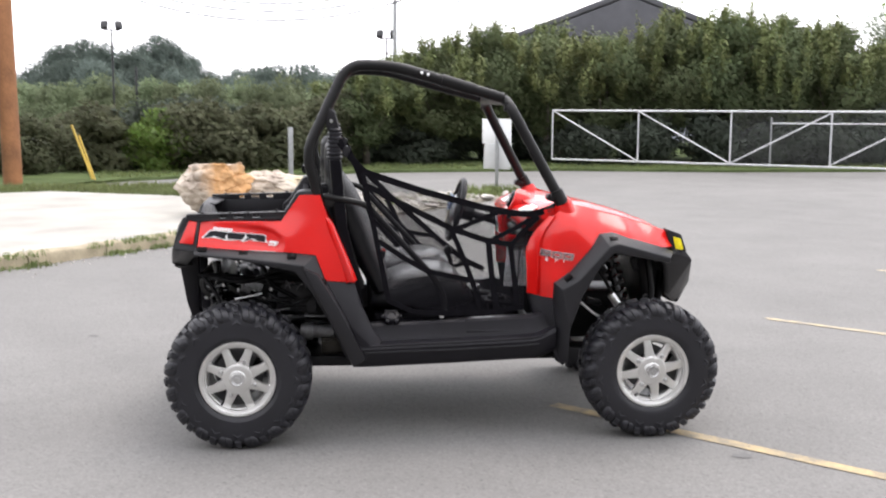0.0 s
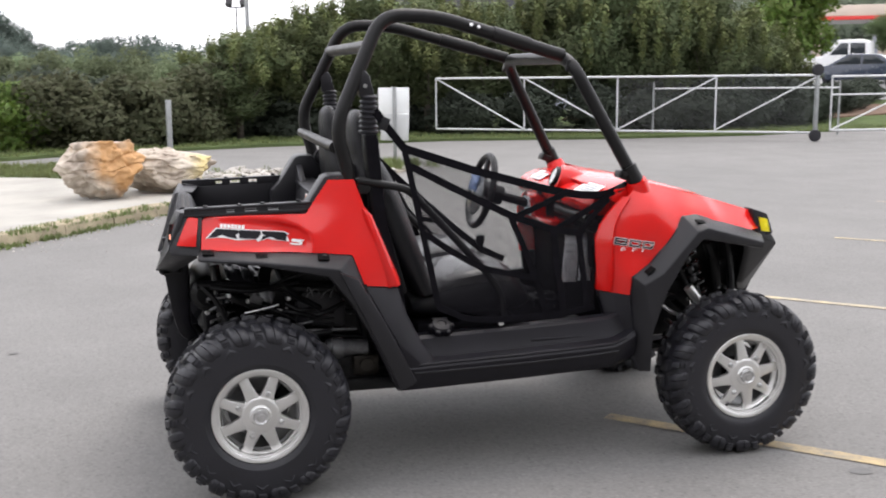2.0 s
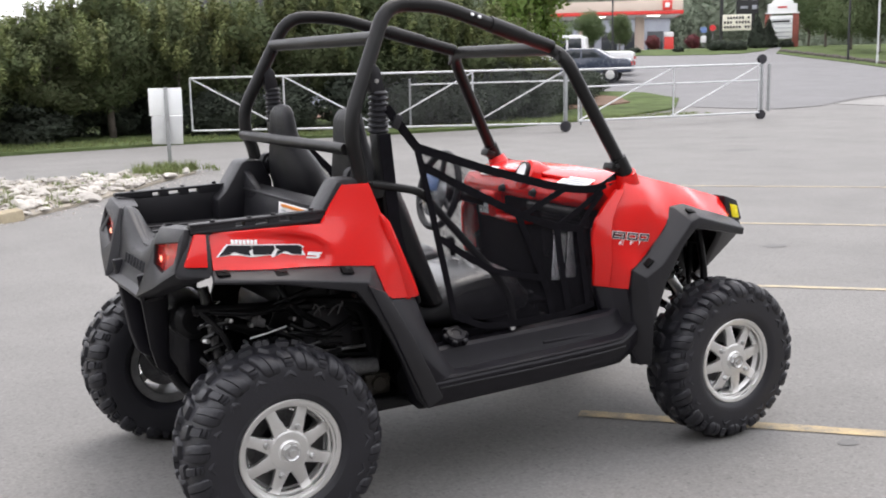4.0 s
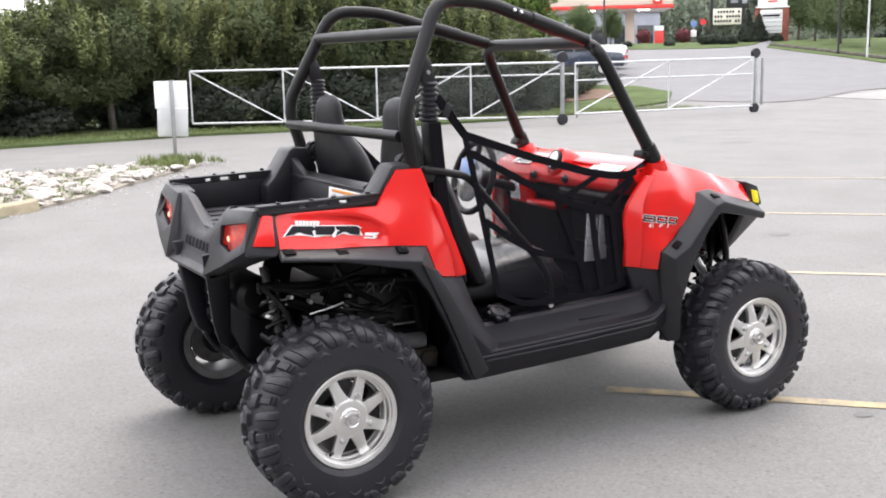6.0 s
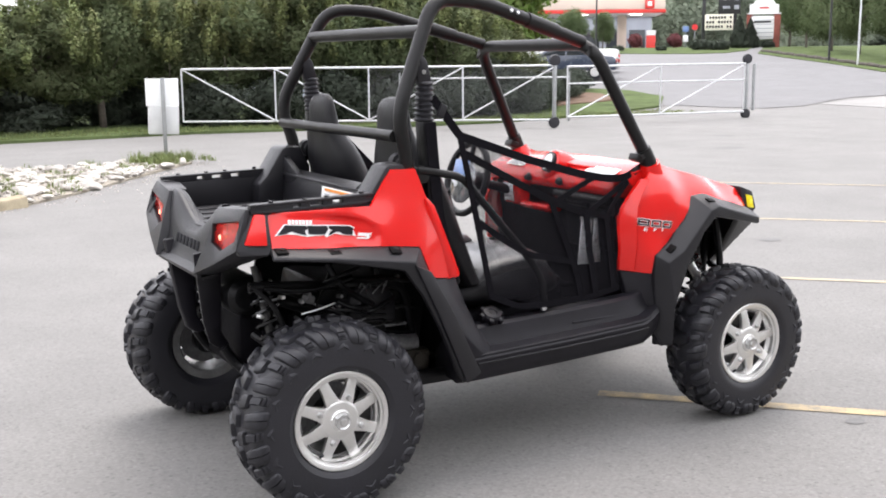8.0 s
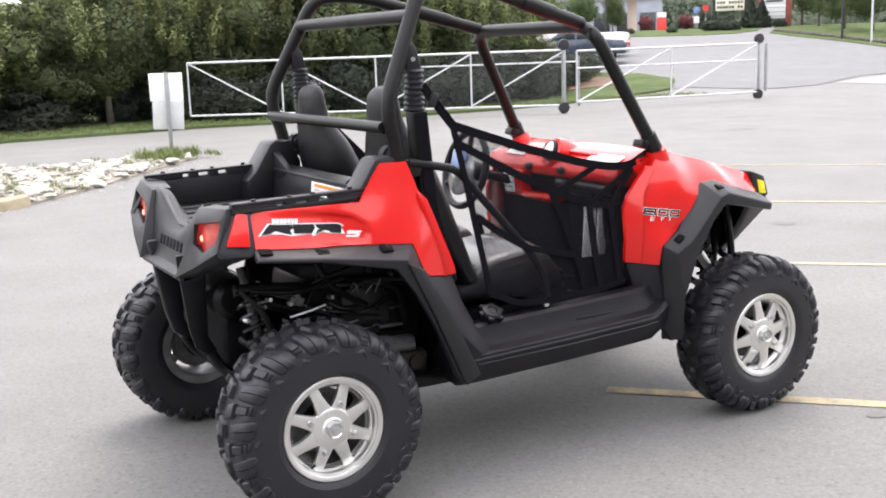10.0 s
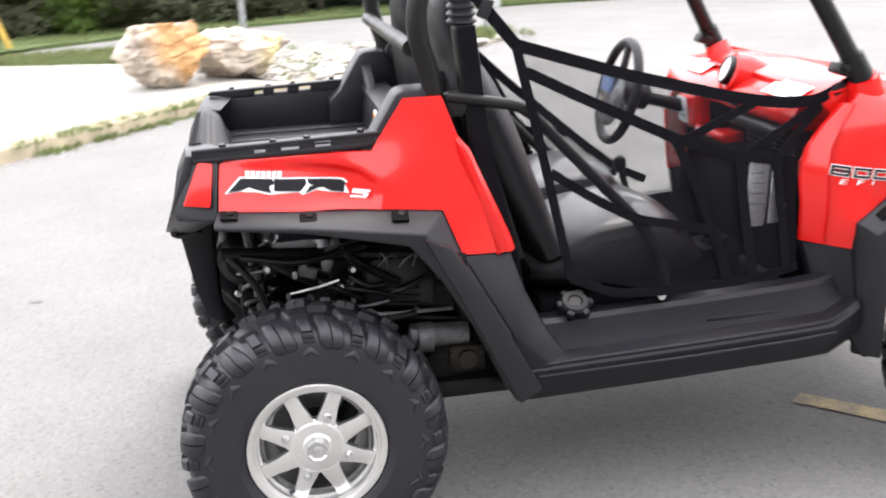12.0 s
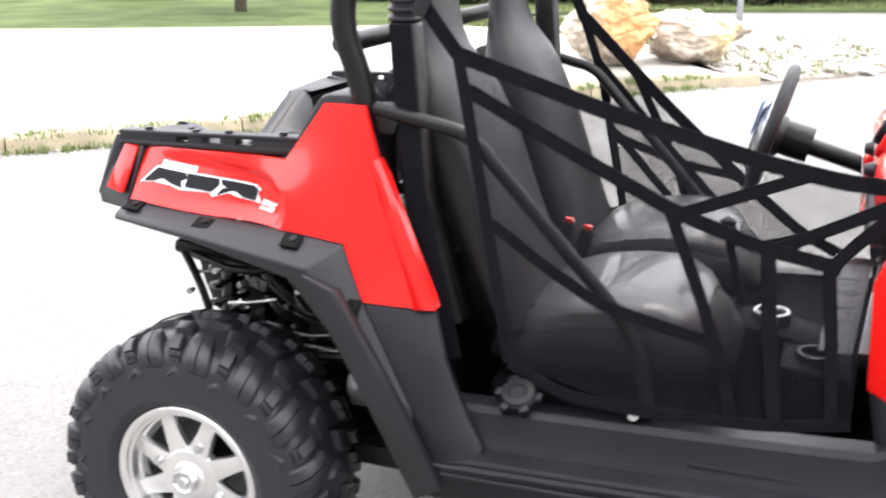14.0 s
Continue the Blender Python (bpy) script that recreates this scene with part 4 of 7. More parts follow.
for x, z, zc, w in ((1.42, 1.083, 1.094, .475), (1.50, 1.098, 1.106, .478), (1.59, 1.11, 1.113, .46), (1.736, 1.073, 1.087, .445), (1.908, 1.027, 1.041, .445), (2.072, .976, .982, .462)):
    rows.append([(x, -w, z - .004), (x, -w * .62, z + .004), (x, -w * .55, zc), (x, 0, zc + .006), (x, w * .55, zc), (x, w * .62, z + .004), (x, w, z - .004)])
V = [p for r in rows for p in r]
F = [[7 * i + j, 7 * i + j + 1, 7 * i + j + 8, 7 * i + j + 7] for i in range(5) for j in range(6)]
b = solid(V, F, (0, 0, -.014), .006)
part("hood", b, RED, utv, "glossy red hood with raised centre")
for s in (-1, 1):
    part("hood_seam", tube(side(s, [(1.62, .385, 1.1), (1.736, .385, 1.0755), (1.908, .385, 1.0295), (2.0, .39, 1.0)]), .0026, .05, 6), PIT, utv)
b = prism([(1.56, 1.102), (1.44, 1.088), (1.375, 1.06), (1.352, 1.015), (1.365, .985), (1.46, .97), (1.56, .97)], "y", -.475, .475, .014)
part("dashboard", b, RED, utv, "red moulded dashboard")
b = prism([(1.40, .978), (1.43, .84), (1.45, .60), (1.48, .46), (1.56, .46), (1.56, .978)], "y", -.47, .47, .012)
part("lower_dash", b, INNER, utv)
b = prism([(1.395, .96), (1.40, .87), (1.415, .74), (1.45, .73), (1.45, .96)], "y", -.43, -.10, .01)
part("glove_box", b, INNER, utv)
b = rod((1.362, -.45, .965), (1.362, -.08, .965), .019)
part("grab_bar", b, TUBE, utv)
b = lathe([(.0, -.05), (.042, -.05), (.046, .0), (.046, .03), (.041, .034), (.041, .028), (0, .028)], 28, None, pose(1.395, -.01, 1.088, 24, 0, 84))
gauge = part("gauge", b, BLACK, utv, "round white-faced gauge in black pod")
b = lathe([(0, .030), (.039, .030), (.039, .029), (0, .029)], 28, None, pose(1.395, -.01, 1.088, 24, 0, 84))
part("dial", b, WHITE, gauge, "white dial")
b = lathe([(.07, -.12), (.075, -.02), (.066, .015), (.055, .02)], 24, None, pose(1.395, -.01, 1.082, 24, 0, 84))
part("gauge_cowl", b, RED, utv)
for y, w in ((-.34, .2), (.27, .14)):
    b = box((.07, w, .003), (1.405, y, 1.0785), (0, -27, 0), .001)
    lab = part("warning_label", b, WHITE, utv, "white warning label")
    for k in range(4):
        bb = box((.006, w * .7, .002), (1.386 + .012 * k, y, 1.0708 + .0061 * k), (0, -27, 0), .0005)
        part("label_line", bb, GREYPRINT, lab)
b = prism([(1.352, 1.0), (1.338, .985), (1.345, .885), (1.37, .875), (1.40, .9), (1.40, 1.0)], "y", .17, .31, .01)
part("switch_panel", b, RED, utv, "red moulded switch panel")
b = box((.003, .075, .085), (1.338, .262, .938), (0, -5, 0), .001)
lab = part("switch_label", b, PAPER, utv, "pale label on the switch panel")
for k in range(3):
    part("label_line", box((.002, .055, .006), (1.3358, .262, .962 - .022 * k), (0, -5, 0), .0005), GREYPRINT, lab)
b = prism([(1.345, .905), (1.335, .89), (1.35, .872), (1.42, .872), (1.42, .905)], "y", -.05, .17, .008)
part("dash_lip", b, RED, utv)
for y0, y1 in ((-.44, -.30), (-.27, -.13)):
    b = prism([(1.388, .955), (1.384, .905), (1.41, .90), (1.41, .955)], "y", y0, y1, .006)
    vent = part("dash_vent", b, BLACK, utv, "black slatted dash vent")
    for k in range(3):
        part("vent_slat", box((.006, y1 - y0 - .02, .006), (1.382, (y0 + y1) / 2, .944 - .014 * k), (0, 0, 0), .001), INNER, vent)
for y in (.12, -.12):
    b = lathe([(0, .02), (.012, .02), (.014, .012), (.02, 0), (0, 0)], 12, None, pose(1.355, y, 1.02, 0, 0, 90))
    part("dash_knob", b, BLACK, utv)

# steering wheel -----------------------------------------------------------
sm = pose(1.115, .275, 1.013, 0, 15, 0) @ pose(0, 0, 0, 0, 0, 90)
b = tube([sm @ Vector((.165 * math.cos(k * math.tau / 40), 0, .165 * math.sin(k * math.tau / 40))) for k in range(41)], .016, 0, 10)
part("steering_wheel", b, VINYL, utv, "black steering wheel")
b = lathe([(0, .035), (.05, .03), (.058, 0), (.05, -.03), (0, -.03)], 20, None, sm)
for a in (90, 210, 330):
    rod(sm @ Vector((.04 * math.cos(radians(a)), 0, .04 * math.sin(radians(a)))), sm @ Vector((.16 * math.cos(radians(a)), 0, .16 * math.sin(radians(a)))), .013, b, 8)
part("steering_hub", b, BLACK, utv)
b = lathe([(0, .041), (.07, .039), (.10, .022), (.10, .014), (0, .014)], 28, None, sm @ pose(0, 0, -.02))
part("wheel_cover_film", b, FILM, utv, "glossy protective film on the hub")
b = box((.115, .004, .085), (0, .044, .035), (0, 0, 0), .001)
b.transform(sm)
part("hub_sticker", b, BLUE, utv, "pale blue sticker on the hub film")
b = rod(sm @ Vector((0, -.02, 0)), (1.40, .275, .93), .022)
rod(sm @ Vector((0, -.02, 0)), sm @ Vector((0, -.10, 0)), .045, b, 16)
part("steering_column", b, DARK, utv)

# roll cage ----------------------------------------------------------------
for s in (-1, 1):
    b = tube([(.372, s * .515, 1.05), (.37, s * .53, 1.19), (.318, s * .555, 1.36), (.515, s * .468, 1.772), (.73, s * .452, 1.768), (1.268, s * .375, 1.62)], .026, .085, 16)
    part("cage_side_tube", b, TUBE, utv, "black bent roll cage side tube")
    b = tube([(1.513, s * .482, 1.178), (1.545, s * .488, 1.118)], .034, 0, 14)
    box((.05, .06, .03), (1.495, s * .47, 1.142), (0, 20, 0), .006, b)
    rod((1.485, s * .44, 1.15), (1.495, s * .51, 1.15), .011, b, 8)
    part("cage_clamp", b, TUBE, utv)
    b = tube([(.96, s * .419, 1.7055), (1.12, s * .396, 1.661)], .0295, 0, 14)
    part("cage_sleeve", b, TUBE, utv)
    for dx in (0, .03):
        b = rod((.865 + dx, s * .456, 1.734 - dx * .27), (.865 + dx, s * .463, 1.738 - dx * .27), .007, None, 8)
        part("cage_bolt", b, STEEL, utv)
    # boot, belt pillar and cap
    prof = []
    for k in range(8):
        r = .026 + .004 * k / 7
        prof += [(r, k * .0185), (r + .008, k * .0185 + .006), (r + .008, k * .0185 + .010), (r, k * .0185 + .016)]
    b = lathe([(0, 0)] + prof + [(0, .15)], 20, None, pose(.452, s * .515, 1.478, -90 - 4 * s, 0, 0) @ pose(0, 0, 0, 0, 0, 0))
    part("rubber_boot", b, RUBBER, utv, "ribbed black rubber boot")
    b = prism([(.415, 1.47), (.405, 1.55), (.43, 1.575), (.455, 1.55), (.475, 1.47)], "y", s * .49, s * .535, .008)
    cap = part("boot_cap", b, BLACK, utv)
    b = rod((.437, s * .53, 1.51), (.437, s * .54, 1.51), .008, None, 8)
    part("cap_bolt", b, STEEL, cap)
    b = prism([(.425, 1.335), (.482, 1.335), (.51, 1.0), (.59, .72), (.51, .70), (.45, 1.0)], "y", s * .48, s * .545, .012)
    part("belt_pillar", b, DARK, utv)
    b = tube([(.455, s * .549, 1.33), (.485, s * .549, 1.0), (.545, s * .549, .74), (.56, s * .54, .64)], 0, .05, flat=(.044, .004))
    part("seat_belt", b, WEB, utv)
    # hip restraint tube
    b = tube([(.40, s * .545, 1.162), (.47, s * .55, 1.15), (.595, s * .538, 1.122), (.905, s * .53, .785), (.962, s * .535, .70), (.975, s * .54, .59)], .0148, .04, 12)
    part("hip_bar", b, TUBE, utv)
    b = prism([(.39, 1.17), (.43, 1.175), (.46, 1.15), (.44, 1.11), (.40, 1.11)], "y", s * .52, s * .552, .008)
    part("bar_bracket", b, TUBE, utv)
for p, q, r in (((.318, -.53, 1.285), (.318, .53, 1.285), .0205), ((.455, -.495, 1.655), (.455, .495, 1.655), .0235)):
    part("cage_cross_tube", rod(p, q, r, None, 16), TUBE, utv)
b = tube([(1.552, -.49, 1.105), (1.278, -.425, 1.612), (1.278, .425, 1.612), (1.552, .49, 1.105)], .026, .10, 16)
part("cage_front_hoop", b, TUBE, utv, "black bent front roll hoop")
for s in (-1, 1):
    b = solid([(.45, s * .495, 1.60), (.45, s * .49, 1.66), (.45, s * .42, 1.66)], [[0, 1, 2]], (.012, 0, 0), .003)
    part("cage_gusset", b, TUBE, utv)
    b = solid([(1.262, s * .43, 1.555), (1.272, s * .43, 1.605), (1.272, s * .36, 1.605)], [[0, 1, 2]], (.014, 0, 0), .003)
    part("cage_gusset", b, TUBE, utv)

# cargo bed ----------------------------------------------------------------
b = box((.56, 1.0, .02), (.03, 0, .938), (0, 0, 0), .006)
bed = part("bed_floor", b, BLACK, utv, "ribbed black cargo bed floor")
for k in range(7):
    part("floor_rib", box((.50, .05, .014), (.03, -.39 + .13 * k, .948), (0, 0, 0), .004), BLACK, bed)
for s in (-1, 1):
    # side wall with a rail of cut slots: lower wall, upper lip and the bridges between
    x0, x1 = -.235, .255
    b = prism([(x0, .905), (x1, .905), (x1, 1.06), (x0, 1.05)], "y", s * .512, s * .534, .005)
    edges = [x0, -.084, -.056, -.018, .026, .066, .104, x1]
    for a0, a1 in zip(edges[::2], edges[1::2]):
        z0, z1 = 1.066 + (a0 - x0) * .03, 1.066 + (a1 - x0) * .03
        prism([(a0, 1.052), (a1, 1.052), (a1, z1 + .006), (a0, z0 + .006)], "y", s * .512, s * .5445, .003, b)
        rod(((a0 + a1) / 2, s * .535, z1 + .008), ((a0 + a1) / 2, s * .535, z1 + .0165), .009, b, 8)
    prism([(x0, 1.046), (x1, 1.048), (x1, 1.066), (x0, 1.056)], "y", s * .514, s * .546, .004, b)
    prism([(x0, 1.068), (x1, 1.08), (x1, 1.091), (x0, 1.079)], "y", s * .51, s * .548, .004, b)
    part("bed_side", b, BLACK, utv, "black bed side with cut tie-down slots")
    # raised horn beside the cab
    b = prism([(.16, 1.03), (.196, 1.062), (.272, 1.178), (.292, 1.186), (.355, 1.186), (.40, 1.10), (.40, .94), (.16, .94)], "y", s * .43, s * (.546 if s < 0 else .572), .01)
    part("bed_horn", b, BLACK, utv)
b = box((.026, .90, .16), (.285, 0, .995), (0, 6, 0), .008)
prism([(.27, 1.066), (.272, 1.076), (.355, 1.084), (.36, 1.072)], "y", -.44, .44, .003, b)
for s in (-1, 1):
    solid([(.276, s * .432, 1.145), (.276, s * .27, 1.073), (.276, s * .432, .99)], [[0, 1, 2]], (.03, 0, 0), .004, b)
part("bed_bulkhead", b, BLACK, utv)
b = box((.004, .37, .05), (.2665, -.18, 1.033), (0, 6, 0), .001)
lab = part("bed_label", b, WHITE, utv, "white and orange cargo warning label")
part("label_stripe", box((.003, .25, .011), (.2622, -.16, 1.049), (0, 6, 0), .0005), ORANGE, lab)
for k in range(5):
    part("label_line", box((.002, .05, .004), (.2645, -.05 - .068 * k, 1.029), (0, 6, 0), .0005), GREYPRINT, lab)
    part("label_line", box((.002, .05, .004), (.2655, -.05 - .068 * k, 1.018), (0, 6, 0), .0005), GREYPRINT, lab)
# tailgate: a curved dip between the lamp pods, its face falling back to a lip, with a row of embossed bars
gate_rows = []
for k in range(-6, 7):
    u = k / 6
    dip = (math.cos(u * math.pi) + 1) / 2
    zr, yt, yl = 1.056 - .113 * dip ** .8, .298 * u, .25 * u
    gate_rows.append([(-.175, yt, min(zr - .02, .95)), (-.215, yt, zr - .012), (-.229, yt, zr - .001), (-.245, yt, zr), (-.257, yt, zr - .012), (-.276, (yt + yl) / 2, .60 * .912 + .40 * zr),
                      (-.287, yl, .908), (-.297, yl, .862), (-.313, yl, .822), (-.34, yl, .804), (-.336, yl, .79), (-.27, yl, .80)])
V = [p for r in gate_rows for p in r]
n = len(gate_rows[0])
F = [[n * i + j, n * i + j + 1, n * (i + 1) + j + 1, n * (i + 1) + j] for i in range(12) for j in range(n - 1)]
b = solid(V, F, (.016, 0, -.008), .003, sharp=30)
tg = part("tailgate", b, BLACK, utv, "black moulded tailgate with a deep curved dip")
for k in range(7):
    b = box((.005, .026, .036), (-.2925, -.126 + .042 * k, .885), (0, 12, 0), .002)
    part("embossed_bar", b, PRINT_DARK, tg)

# seats --------------------------------------------------------------------
for y in (-.285, .285):
    seat = new("seat")
    seat.parent = utv
    secs = []
    yb, xb = y * 1.053, .026 if y < 0 else 0
    for cz, cx, w, d in ((.70, .65, .205, .05), (.80, .605, .20, .062), (.92, .55, .195, .075), (1.02, .507, .193, .084), (1.09, .474, .192, .088), (1.14, .456, .188, .082), (1.18, .443, .176, .072), (1.215, .43, .156, .06),
                         (1.25, .418, .134, .048), (1.29, .412, .117, .04), (1.34, .407, .108, .036), (1.375, .405, .1, .033), (1.395, .405, .086, .028), (1.407, .405, .064, .02), (1.413, .405, .034, .01)):
        secs.append([(cx + xb + dd * .95, yb + ww, cz + dd * .3) for ww, dd in superring(w, d, 28, .8)])
    part("backrest", loft(secs), VINYL, seat, "black vinyl bucket backrest with headrest")
    secs = []
    for x, w, zt, zb in ((.62, .17, .68, .60), (.66, .2, .72, .585), (.72, .215, .758, .575), (.80, .23, .783, .575), (.90, .232, .797, .575), (.98, .226, .797, .575), (1.04, .21, .77, .585), (1.09, .185, .72, .60), (1.125, .13, .66, .62)):
        secs.append([(x, y + ww, (zt + zb) / 2 + dd) for ww, dd in superring(w, (zt - zb) / 2, 28, .85)])
    part("cushion", loft(secs), VINYL, seat, "black vinyl seat cushion")
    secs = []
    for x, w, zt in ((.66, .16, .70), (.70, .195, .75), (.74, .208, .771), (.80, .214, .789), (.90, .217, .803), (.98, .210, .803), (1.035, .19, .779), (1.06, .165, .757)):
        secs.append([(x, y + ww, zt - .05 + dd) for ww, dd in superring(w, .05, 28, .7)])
    part("cushion_top", loft(secs), SEAT_SHEEN, seat, "smooth black vinyl seat top, greyed by a painted sky sheen")
    b = tube([(.68, y - .15, .735), (.80, y - .18, .758), (.98, y - .17, .765), (1.045, y, .768), (.98, y + .17, .765), (.80, y + .18, .758), (.68, y + .15, .735)], .006, .08, 8)
    part("seat_piping", b, VINYL, seat)
    yb = .098 if y > 0 else -.098
    buckle = part("belt_buckle", box((.03, .022, .10), (.685, yb, .79 if y < 0 else .72), (0, 14, 0), .006), VINYL, seat)
    part("release_button", box((.024, .016, .012), (.697, yb, .842 if y < 0 else .772), (0, 14, 0), .003), LENS_RED, buckle, "red release button")

for s in (-1, 1):
    b = lathe([(0, 0), (.02, 0), (.024, .008), (.036, .01), (.038, .04), (.03, .045), (0, .05)], 20, None, pose(.40, s * .43, 1.175))
    part("belt_reel", b, BLACK, utv)

# cabin floor and console ---------------------------------------------------
b = box((1.0, 1.06, .03), (1.05, 0, .40), (0, 0, 0), .008)
part("cabin_floor", b, INNER, utv)
b = box((.42, 1.0, .22), (.84, 0, .48), (0, 0, 0), .02)
part("seat_base", b, INNER, utv)
b = prism([(.70, .50), (.74, .66), (1.18, .62), (1.40, .56), (1.42, .42), (.70, .42)], "y", -.085, .085, .02)
part("centre_console", b, INNER, utv)
for x, y, z in ((1.17, .0, .632), (1.28, -.15, .60)):
    if y:
        part("cup_tray", box((.15, .17, .02), (x, y, z - .02), (0, 6, 0), .006), INNER, utv)
    b = lathe([(.030, 0), (.034, .008), (.042, .008), (.046, 0), (.046, -.06), (0, -.06), (0, -.05), (.03, -.05), (.03, 0)], 24, None, pose(x, y, z, 90, 0, 0))
    part("cup_holder", b, STEEL if y == 0 else DARK, utv)
b = tube([(1.10, .06, .62), (1.06, .06, .76), (1.05, .06, .80)], .011, .03, 10)
lathe([(0, .03), (.018, .02), (.022, 0), (.014, -.025), (0, -.03)], 12, b, pose(1.048, .06, .815, 90, 0, 0))
part("shift_lever", b, DARK, utv)
fm = pose(.715, -.548, .572, 118, 0, 0)
cap = part("fuel_cap", lathe([(0, .026), (.016, .026), (.02, .03), (.034, .028), (.04, .02), (.04, -.02), (0, -.02)], 24, None, fm), SILL, utv, "lobed black fuel cap")
for k in range(6):
    a = k * math.tau / 6
    b = box((.022, .024, .022), (.04 * math.cos(a), .012, .04 * math.sin(a)), (0, -math.degrees(a), 0), .006)
    b.transform(fm)
    part("cap_lobe", b, SILL, cap)
b = rod((.955, -.555, .583), (.955, -.568, .585), .011, None, 10)
part("net_bolt", b, STEEL, utv, "bright bolt")
for x, y, w, turn in ((1.325, -.345, .066, 8), (1.398, -.332, .06, 14)):
    pm = pose(x, y, .785, 0, 5, turn)
    b = box((w, .006, .195), (0, 0, 0), (0, 0, 0), .002)
    b.transform(pm)
    papers = part("papers", b, PAPER, utv, "folded paper manuals in a clear bag")
    for k in range(4):
        b = box((w * .6, .002, .003), (-.004, -.004, .06 - .03 * k), (0, 0, 0), .0005)
        b.transform(pm)
        part("print_line", b, GREYPRINT, papers)
    b = box((w + .01, .012, .012), (0, -.002, .10), (0, 0, 0), .003)
    b.transform(pm)
    part("bag_clip", b, STEEL, papers)

# side nets ----------------------------------------------------------------
for s in (-1, 1):
    n1, n2, n3, n4, low = (.578, .548, 1.277), (1.527, .455, 1.105), (.70, .575, .665), (1.355, .535, .62), (.955, .57, .60)
    mid = (1.33, .492, 1.06)
    b = bmesh.new()
    if s < 0:
        V = [n1, (.95, .527, 1.165), mid, n2, (1.355, .515, .86), n4, low, n3, (.645, .562, .95), (1.0, .542, .86), (1.2, .525, .90)]
        F = ([0, 1, 9, 8], [1, 2, 10, 9], [2, 3, 4, 10], [10, 4, 5], [9, 10, 5, 6], [8, 9, 6, 7])
    else:
        V = [(.56, .548, 1.265), (.80, .55, 1.03), (1.054, .552, .803), (1.2, .555, .685), (1.0, .57, .60), n3, (.64, .562, .95), (.84, .56, .84)]
        F = ([0, 1, 7, 6], [1, 2, 7], [2, 3, 4, 7], [6, 7, 4, 5])
    vs = [b.verts.new(v) for v in side(s, V)]
    for f in F:
        b.faces.new([vs[i] for i in f])
    net = part("window_net", b, NET, utv, "black woven side net" if s < 0 else "black woven side net hanging unhooked at the front")
    def strap(*pts, w=.031):
        q = [(x, s * (a + .003), z) for x, a, z in pts]
        part("net_strap", tube(q, 0, .04 if len(q) > 2 else 0, flat=(w, .004)), WEB, net)
    strap((.47, .535, 1.42), (.52, .545, 1.35), n1 if s < 0 else (.56, .548, 1.255))
    strap(n1 if s < 0 else (.56, .548, 1.255), (.615, .556, 1.10), (.645, .562, .95), n3, w=.024)
    if s < 0:
        strap(n1, (.87, .53, 1.18), (1.165, .505, 1.098), (1.31, .495, 1.07), (1.42, .48, 1.065), n2)
        strap((.60, .55, 1.21), (.755, .546, 1.128), (1.005, .54, 1.003), (1.16, .53, .947), (1.31, .522, .918), w=.028)
        strap((1.01, .54, .995), (1.245, .502, 1.083), w=.024)
        strap((1.185, .529, .94), (1.31, .51, 1.0), (1.43, .484, 1.058), w=.024)
        strap((1.29, .522, .915), (1.35, .508, .985), (1.43, .486, 1.05), w=.024)
        strap((1.0, .54, 1.0), (1.06, .549, .86), (1.12, .556, .70), (1.14, .558, .61), w=.024)
        strap((1.18, .531, .945), (1.195, .54, .79), (1.22, .551, .61), w=.028)
        strap((1.29, .522, .915), (1.31, .532, .74), (1.32, .542, .62), w=.024)
        strap((.655, .563, .95), (.765, .56, .873), (.88, .558, .805), (1.04, .555, .768), (1.10, .553, .755), w=.024)
        strap(n3, (.82, .575, .61), low, (1.2, .552, .60), n4, w=.024)
    else:
        strap((.56, .548, 1.265), (.80, .55, 1.03), (1.054, .552, .803), (1.2, .555, .685), (1.31, .55, .634))
        strap((.60, .552, 1.14), (.80, .556, .92), (1.02, .56, .69), w=.024)
        strap((.645, .562, .95), (.82, .565, .76), (.96, .567, .61), w=.024)
        strap((.72, .55, 1.10), (.82, .556, .90), (.90, .562, .70), w=.024)
        strap((.645, .562, .93), (.84, .56, .86), (1.02, .555, .83), w=.024)
        strap(n3, (.84, .575, .61), (1.0, .57, .60), (1.2, .558, .67), w=.024)
    part("net_buckle", box((.03, .012, .05), (.505, s * .548, 1.37), (0, 25, 0), .004), BLACK, net)
    if s < 0:
        part("net_buckle", box((.04, .012, .03), (1.49, s * .47, 1.09), (0, -25, 0), .004), BLACK, net)

# decals -------------------------------------------------------------------
from mathutils.bvhtree import BVHTree


def drape(polys, bm, lift, cell=.008):
    """Lays flat outlines, given in x and z, on a right-hand panel, finely cut to follow its curves."""
    tree = BVHTree.FromBMesh(bm)
    b = bmesh.new()
    for poly in polys:
        b.faces.new([b.verts.new((x, 0, z)) for x, z in poly])
    bmesh.ops.triangulate(b, faces=b.faces, ngon_method="EAR_CLIP")
    for k, n in ((0, (1, 0, 0)), (2, (0, 0, 1))):
        lo, hi = min(v.co[k] for v in b.verts), max(v.co[k] for v in b.verts)
        c = lo + cell
        while c < hi:
            bmesh.ops.bisect_plane(b, geom=list(b.verts) + list(b.edges) + list(b.faces), plane_co=(c, 0, c), plane_no=n)
            c += cell
    for v in b.verts:
        hit = tree.ray_cast(Vector((v.co.x, -1, v.co.z)), Vector((0, 1, 0)))[0]
        v.co.y = (hit.y if hit else -.59) - lift
    ext = bmesh.ops.extrude_face_region(b, geom=list(b.faces))
    bmesh.ops.translate(b, vec=(0, .001, 0), verts=[g for g in ext["geom"] if isinstance(g, bmesh.types.BMVert)])
    return b


